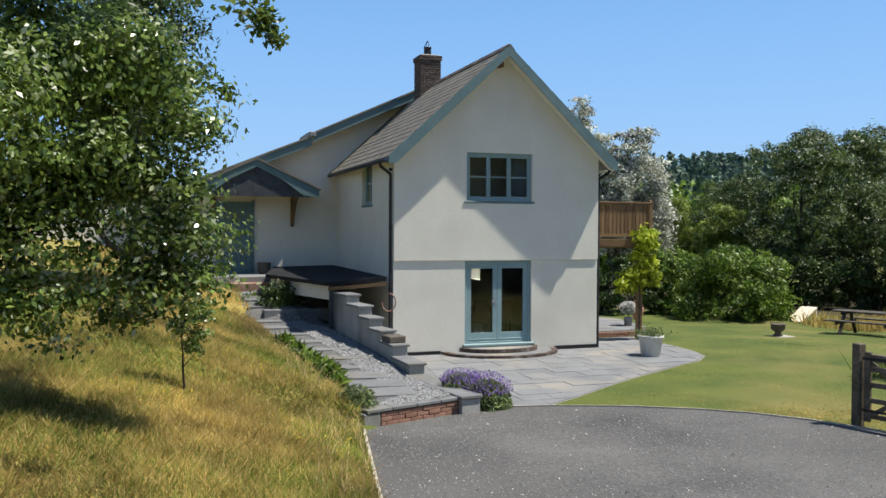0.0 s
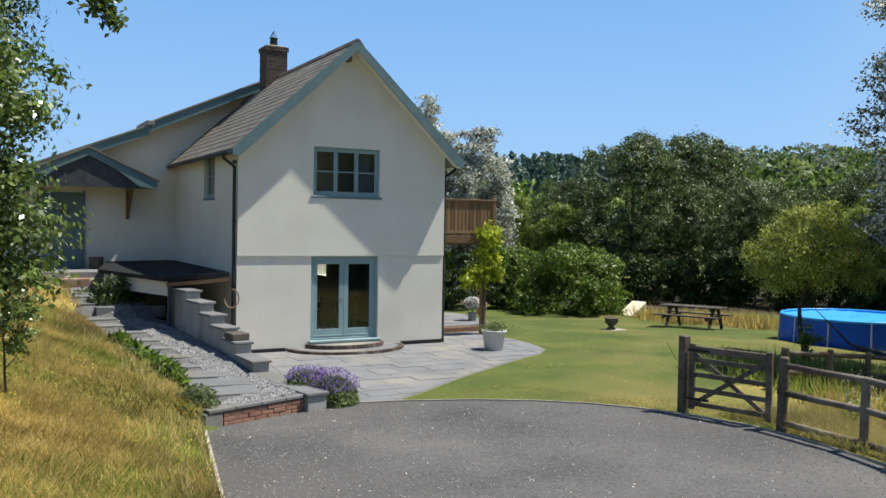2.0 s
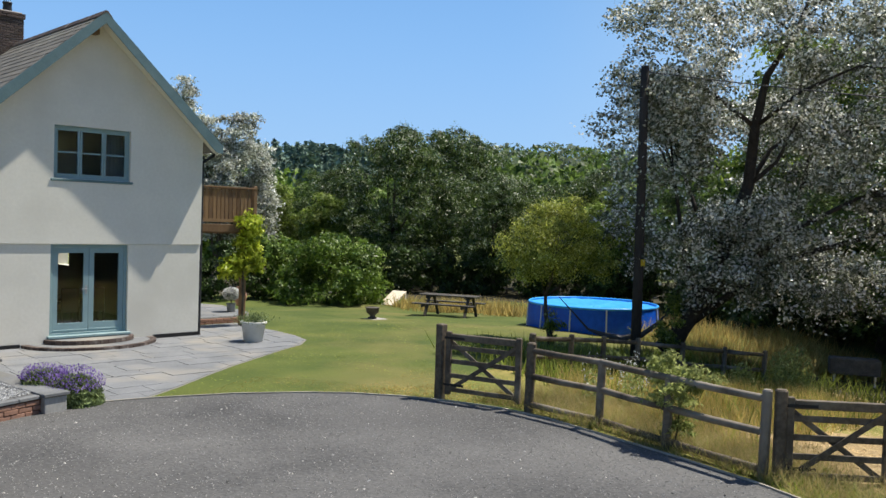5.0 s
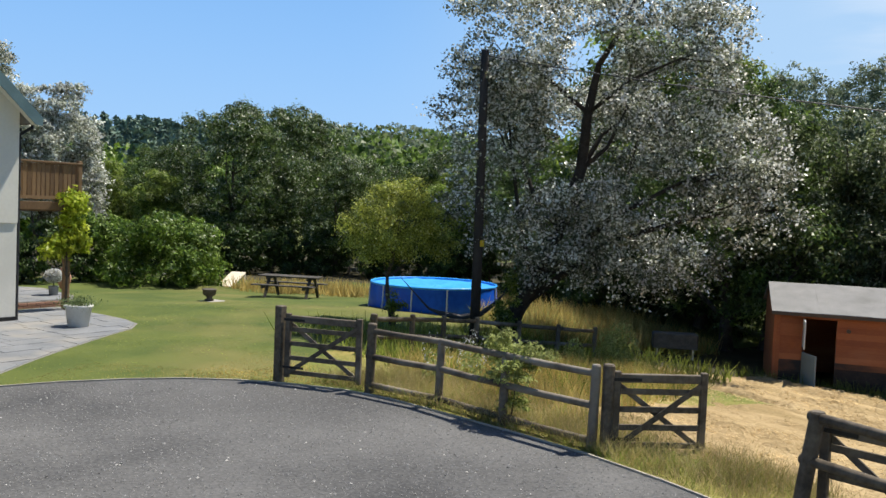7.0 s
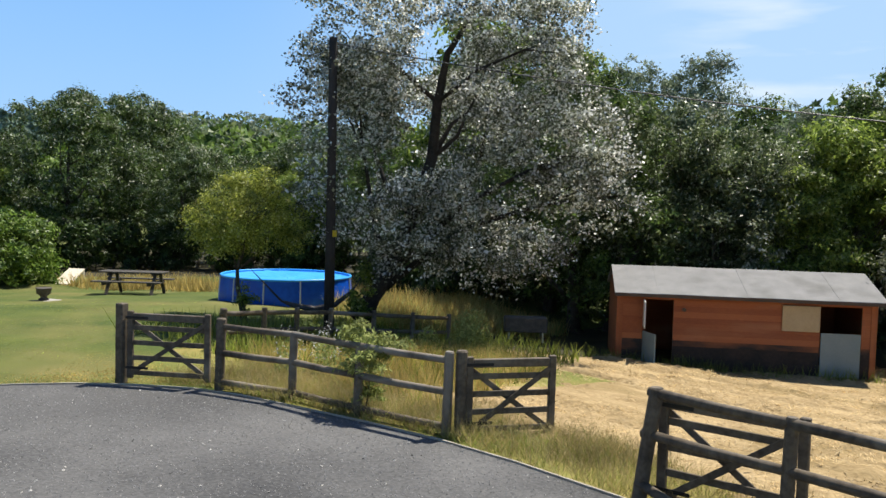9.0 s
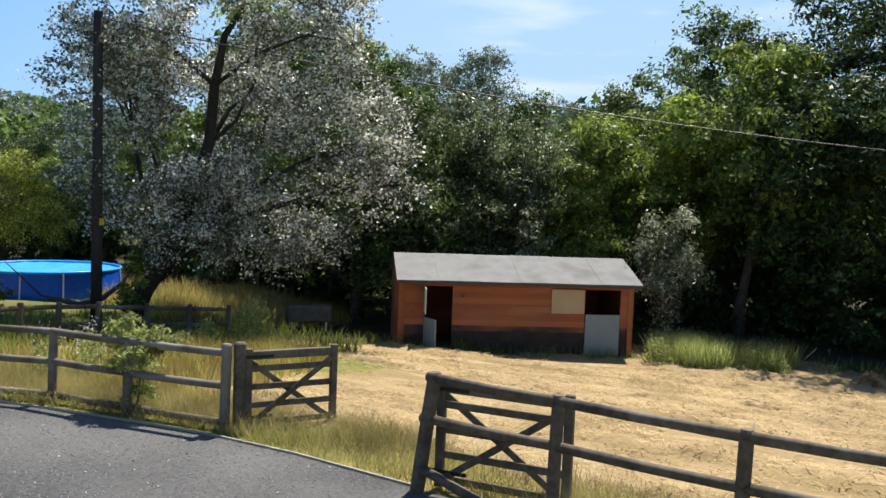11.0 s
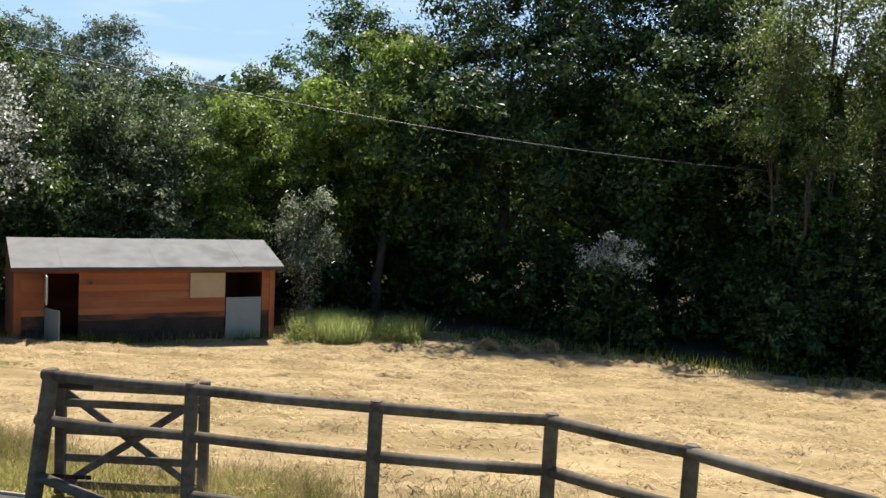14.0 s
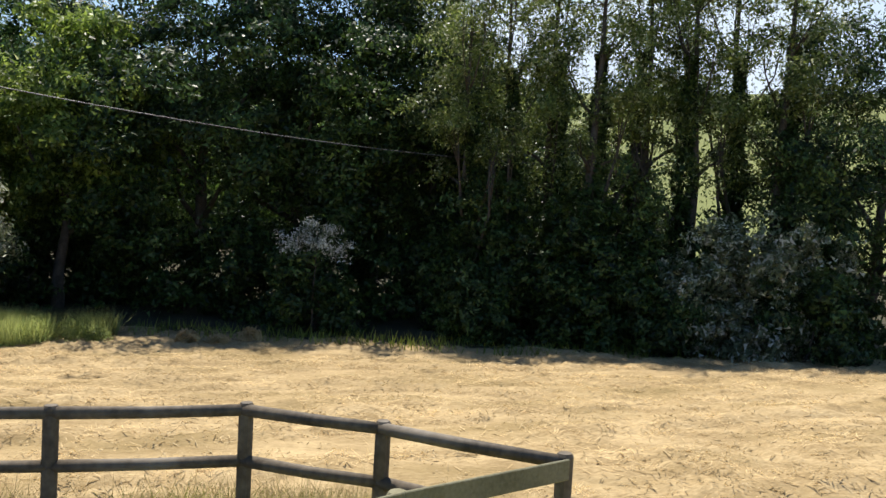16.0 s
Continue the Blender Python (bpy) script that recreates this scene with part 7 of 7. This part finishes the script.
grass("bank_grass", scatter(22000, -6, 0.5, 8.5, 20, path_edge, 1, 1.3), 0.27, 0.006, L_STRAW, "tall pale seeding grass along the edge of the bank", 0.5)
grass("bank_grass", scatter(26000, -9, -2.5, 19.8, 25.5, on_bank), 0.12, 0.009, L_GRASS_DRY, "dry grass at the top of the bank", 0.7)
near_fence = lambda x, y: (x > np.interp(y, [-2.5, -0.1, 4.4, 7.4, 11.5, 13], [5.6, 7.0, 7.55, 7.75, 7.12, 6.4])) & (x < np.interp(y, [-2.5, 0, 4.4, 5, 9, 13], [7.6, 8.3, 8.6, 8.9, 9.8, 8.6]))
grass("fence_grass", scatter(90000, 5.5, 9.9, -2.5, 12.6, near_fence), 0.30, 0.003, L_GRASS_PALE, "tall dry grass along the paddock fence", 0.6)
grass("fence_grass", scatter(60000, 5.5, 9.9, -2.5, 12.6, near_fence), 0.20, 0.0036, L_GRASS_GREEN, "green grass along the paddock fence", 0.6)
grass("rough_grass", scatter(32000, 8.5, 17, 8.4, 16.5, lambda x, y: (x + y < 31) & (y > 8.4 + (x - 9) * 0.45) & (y < 13.2) & (x < 14.5)), 0.42, 0.0055, L_GRASS_DRY, "rough dry grass behind the fence", 0.35)
grass("rough_grass", scatter(9000, 8.5, 18, 8.4, 18, lambda x, y: (x + y < 33) & (y > 8.4 + (x - 9) * 0.45)), 0.4, 0.014, L_GRASS_GREEN, "rough green grass behind the fence", 0.4)
grass("lawn_edge_grass", scatter(16000, 10, 26, 24, 33, lambda x, y: (np.hypot(x, y) > 31 + 1.2 * np.sin(x)) & (np.hypot(x, y) < 36) & (x > 13.4 + 0.0 * y)), 0.5, 0.02, L_GRASS_DRY, "tall dry grass at the far edge of the lawn", 0.3)
grass("meadow_grass", scatter(9000, 15.5, 22, 15.8, 20.5), 0.55, 0.014, L_GRASS_DRY, "tall pale grass beyond the back fence", 0.35)
grass("meadow_grass", scatter(6000, 15.5, 22, 15.8, 20.5), 0.4, 0.016, L_WEED, "green weeds among the tall grass", 0.4)
by_stable = lambda x, y: (np.hypot(x - 23.7, y - 5.7) < 1.25) | (np.hypot(x - 24.1, y - 4.0) < 0.8)
grass("weed_grass", scatter(70000, 21, 26, 2, 8, by_stable), 0.62, 0.007, L_WEED, "green weeds and long grass beside the stable", 0.3)
grass("weed_grass", scatter(14000, 17.5, 24, 6, 13, lambda x, y: np.abs((x - 19.25) * 0.803 + (y - 12.3) * 0.596 + 0.2) < 0.28), 0.30, 0.009, L_GRASS_GREEN, "weeds along the foot of the stable", 0.3)
wood_edge = lambda x, y: np.abs(x - lerp_table(WOOD_X, y)) < 0.9
grass("wood_edge_grass", scatter(22000, 18, 29, -22, 3, wood_edge), 0.3, 0.016, L_GRASS_GREEN, "shaded grass along the wood's edge", 0.3)
on_lawn = lambda x, y: ~inside(DRIVE, x, y) & ~inside(PATIO_W + [(-1.1, 19.4), (-0.5, 15)], x, y) & (y > 13.2 - np.clip(x - 5, 0, 3) * 0.6) & (x > 0.6)
grass("lawn_grass", scatter(34000, 1.5, 9, 12, 17, lambda x, y: on_lawn(x, y) & (y < 14.9 + 0.6 * np.sin(x * 2))), 0.022, 0.008, L_GRASS_DRY, "short dry lawn grass beside the drive", 0.8)
def rumple(x, y):
    """Height of the raked straw over the ground's own line."""
    return np.array([0.05 * noise.noise(Vector((a * 0.9, b * 0.9, 0))) + 0.05 * abs(noise.noise(Vector((a * 1.7, b * 2.3, 5)))) + 0.06 * noise.noise(Vector((a * 4.1, b * 4.7, 9))) + 0.05 * noise.noise(Vector((a * 9.3, b * 8.1, 2))) + 0.13 * noise.noise(Vector((a * 1.5 + b * 0.25, b * 0.3, 7))) + 0.05 * noise.noise(Vector((a * 3.4, b * 0.9, 4))) for a, b in zip(x, y)])


# cut straw lying on the paddock, and clippings on the lawn
def strewn(name, sp, mean, spread, long0, long1, wide, material, label, lift=0.015):
    n = len(sp)
    an = rng.normal(mean, spread, n)
    ln = rng.uniform(long0, long1, n)
    dx = np.stack([np.cos(an) * ln, np.sin(an) * ln, rng.normal(size=n) * 0.1 * ln], 1)
    wd_ = np.stack([-np.sin(an), np.cos(an), 0 * an], 1) * wide
    zz = rumple(sp[:, 0], sp[:, 1]) * (lift > 0.01)
    c = sp + np.stack([0 * an, 0 * an, zz + lift * 0.4 + rng.uniform(0, lift * 1.7, n)], 1)
    me = quads_mesh(name, np.stack([c - dx - wd_, c + dx - wd_, c + dx + wd_, c - dx + wd_], 1).reshape(-1, 3))
    return tagged(place(name, me, material), label, "straw" if lift > 0.01 else "grass", kind="stuff")


in_pad = lambda x, y: (x < lerp_table(WOOD_X, y) + 0.3) & ((x > np.interp(y, [-2.4, 0, 4.4], [6.5, 7.4, 8.2])) | (y < -2.7)) & (y < 9.4 + (x - 9) * 0.34)
strewn("cut_straw", scatter(80000, 4.5, 27, -16, 13, in_pad), 0.9, 0.9, 0.03, 0.10, 0.0045, L_STRAW, "pale cut straw strewn over the paddock")
def tufts(name, centres, per, wide, high, length, material, label):
    """Raked lumps: short stalks heaped round each centre."""
    n = len(centres) * per
    c = np.repeat(centres, per, axis=0)
    size = np.repeat(rng.uniform(0.5, 1.5, (len(centres), 1)), per, axis=0)
    off = rng.normal(size=(n, 3)) * np.array([wide, wide * 0.7, 0]) * size
    fall = np.exp(-(off[:, 0] ** 2 + off[:, 1] ** 2) / (wide * size[:, 0]) ** 2)
    zz = rumple(centres[:, 0], centres[:, 1]).repeat(per)
    c = c + off + np.stack([0 * fall, 0 * fall, zz + high * size[:, 0] * fall * rng.random(n)], 1)
    an = rng.random(n) * 6.283
    ln = length * rng.uniform(0.5, 1.3, n)
    d = np.stack([np.cos(an) * ln, np.sin(an) * ln, rng.normal(size=n) * 0.35 * ln], 1)
    wd_ = np.stack([-np.sin(an), np.cos(an), 0.6 * rng.normal(size=n)], 1) * 0.006
    me = quads_mesh(name, np.stack([c - wd_, c + wd_, c + d], 1).reshape(-1, 3), 3)
    return tagged(place(name, me, material), label, "straw", kind="stuff")


tufts("straw_lumps", scatter(9000, 4.5, 27, -16, 13, in_pad, 1, 1.7), 26, 0.17, 0.055, 0.075, L_STRAW, "raked lumps of cut straw over the paddock")
# the cut straw as a rumpled layer on the ground
lx_, ly_ = np.arange(4.5, 26.6, 0.1), np.arange(-16, 13, 0.1)
LX, LY = np.meshgrid(lx_, ly_)
wave = 0.5 * np.sin(LX * 1.3) * np.sin(LY * 1.7)
laid = in_pad(LX + wave, LY + wave) & (LX > np.where(LY > -2.4, np.interp(LY, [-2.4, 0, 4.4, 8], [6.6, 7.6, 8.5, 8.9]) + wave * 0.6, 4.6)) & ~((LX < 15) & (LY > 9.4 + wave))
fade_ = laid.astype(float)
for _ in range(8):
    fade_[1:-1, 1:-1] = (fade_[:-2, 1:-1] + fade_[2:, 1:-1] + fade_[1:-1, :-2] + fade_[1:-1, 2:] + fade_[1:-1, 1:-1]) / 5
LZ = land(LX, LY) - 0.09 + smooth(0.35, 0.9, fade_) * 0.09 + rumple(LX.ravel(), LY.ravel()).reshape(LX.shape)
idx = np.arange(LX.size).reshape(LX.shape)
q = np.stack([idx[:-1, :-1], idx[:-1, 1:], idx[1:, 1:], idx[1:, :-1]], -1).reshape(-1, 4)
q = q[(fade_.reshape(-1)[q] > 0.2).all(1)]
used = np.unique(q)
back = np.full(LX.size, -1)
back[used] = np.arange(len(used))
lm_ = bpy.data.meshes.new("straw_layer")
lm_.from_pydata(np.stack([LX, LY, LZ], -1).reshape(-1, 3)[used].tolist(), [], back[q].tolist())
tagged(place("straw_layer", lm_, STRAW, smooth=True), "rumpled layer of pale cut straw on the paddock", "straw", kind="stuff")
strewn("lawn_grass", scatter(16000, 1.5, 13, 13, 24, on_lawn, 1, 0.5), 0, 3, 0.01, 0.035, 0.008, L_GRASS_GREEN, "short mown lawn grass", 0.008)
# small yellow flowers on the bank
yf = scatter(700, -4, -0.6, 9.5, 13.5, on_bank)
tagged(place("meadow_flowers", leaves("meadow_flowers", rng, yf + np.array([0, 0, 0.13]), 0.025, 1.0, 0.9), L_YELLOW), "small yellow flowers in the meadow grass", "flowers", kind="stuff")

# ---- slates of the roof slope towards the path ----
slope = math.hypot(RU + OVER, (RU + OVER) * PITCH)
ang = math.atan(PITCH)
course, wide = 0.235, 0.30
rr = random.Random(31)
sl_me = bpy.data.meshes.new("slate")
b_ = bbox(0, wide - 0.008, 0, course + 0.06, 0, 0.012)
b_.to_mesh(sl_me)
b_.free()
sl_me.materials.append(SLATE)
made = 0
rest = bmesh.new()
for k in range(int(slope / course)):
    n_ = int(6.9 / wide)
    for i in range(n_):
        y0 = -VERGE + 0.02 + i * wide + (wide / 2 if k % 2 else 0)
        if y0 + wide > 6.55:
            continue
        s_ = k * course
        m_ = Matrix.Translation((-OVER + s_ * math.cos(ang), y0, EAVE - OVER * PITCH + s_ * math.sin(ang))) @ Matrix.Rotation(-ang, 4, "Y") @ Matrix.Rotation(radians(-90), 4, "Z") @ Matrix.Translation((-wide, 0, 0.008 + rr.uniform(0, 0.004))) @ Matrix.Rotation(radians(-2.2), 4, "X")
        if made < 300:
            place("slate", sl_me, SLATE, roof, local=m_)
            made += 1
        else:
            box(rest, 0, wide - 0.008, 0, course + 0.06, 0, 0.012, 0, m_)
ob = part("slating", rest, SLATE_REST, roof)
ob["kind"] = "stuff"
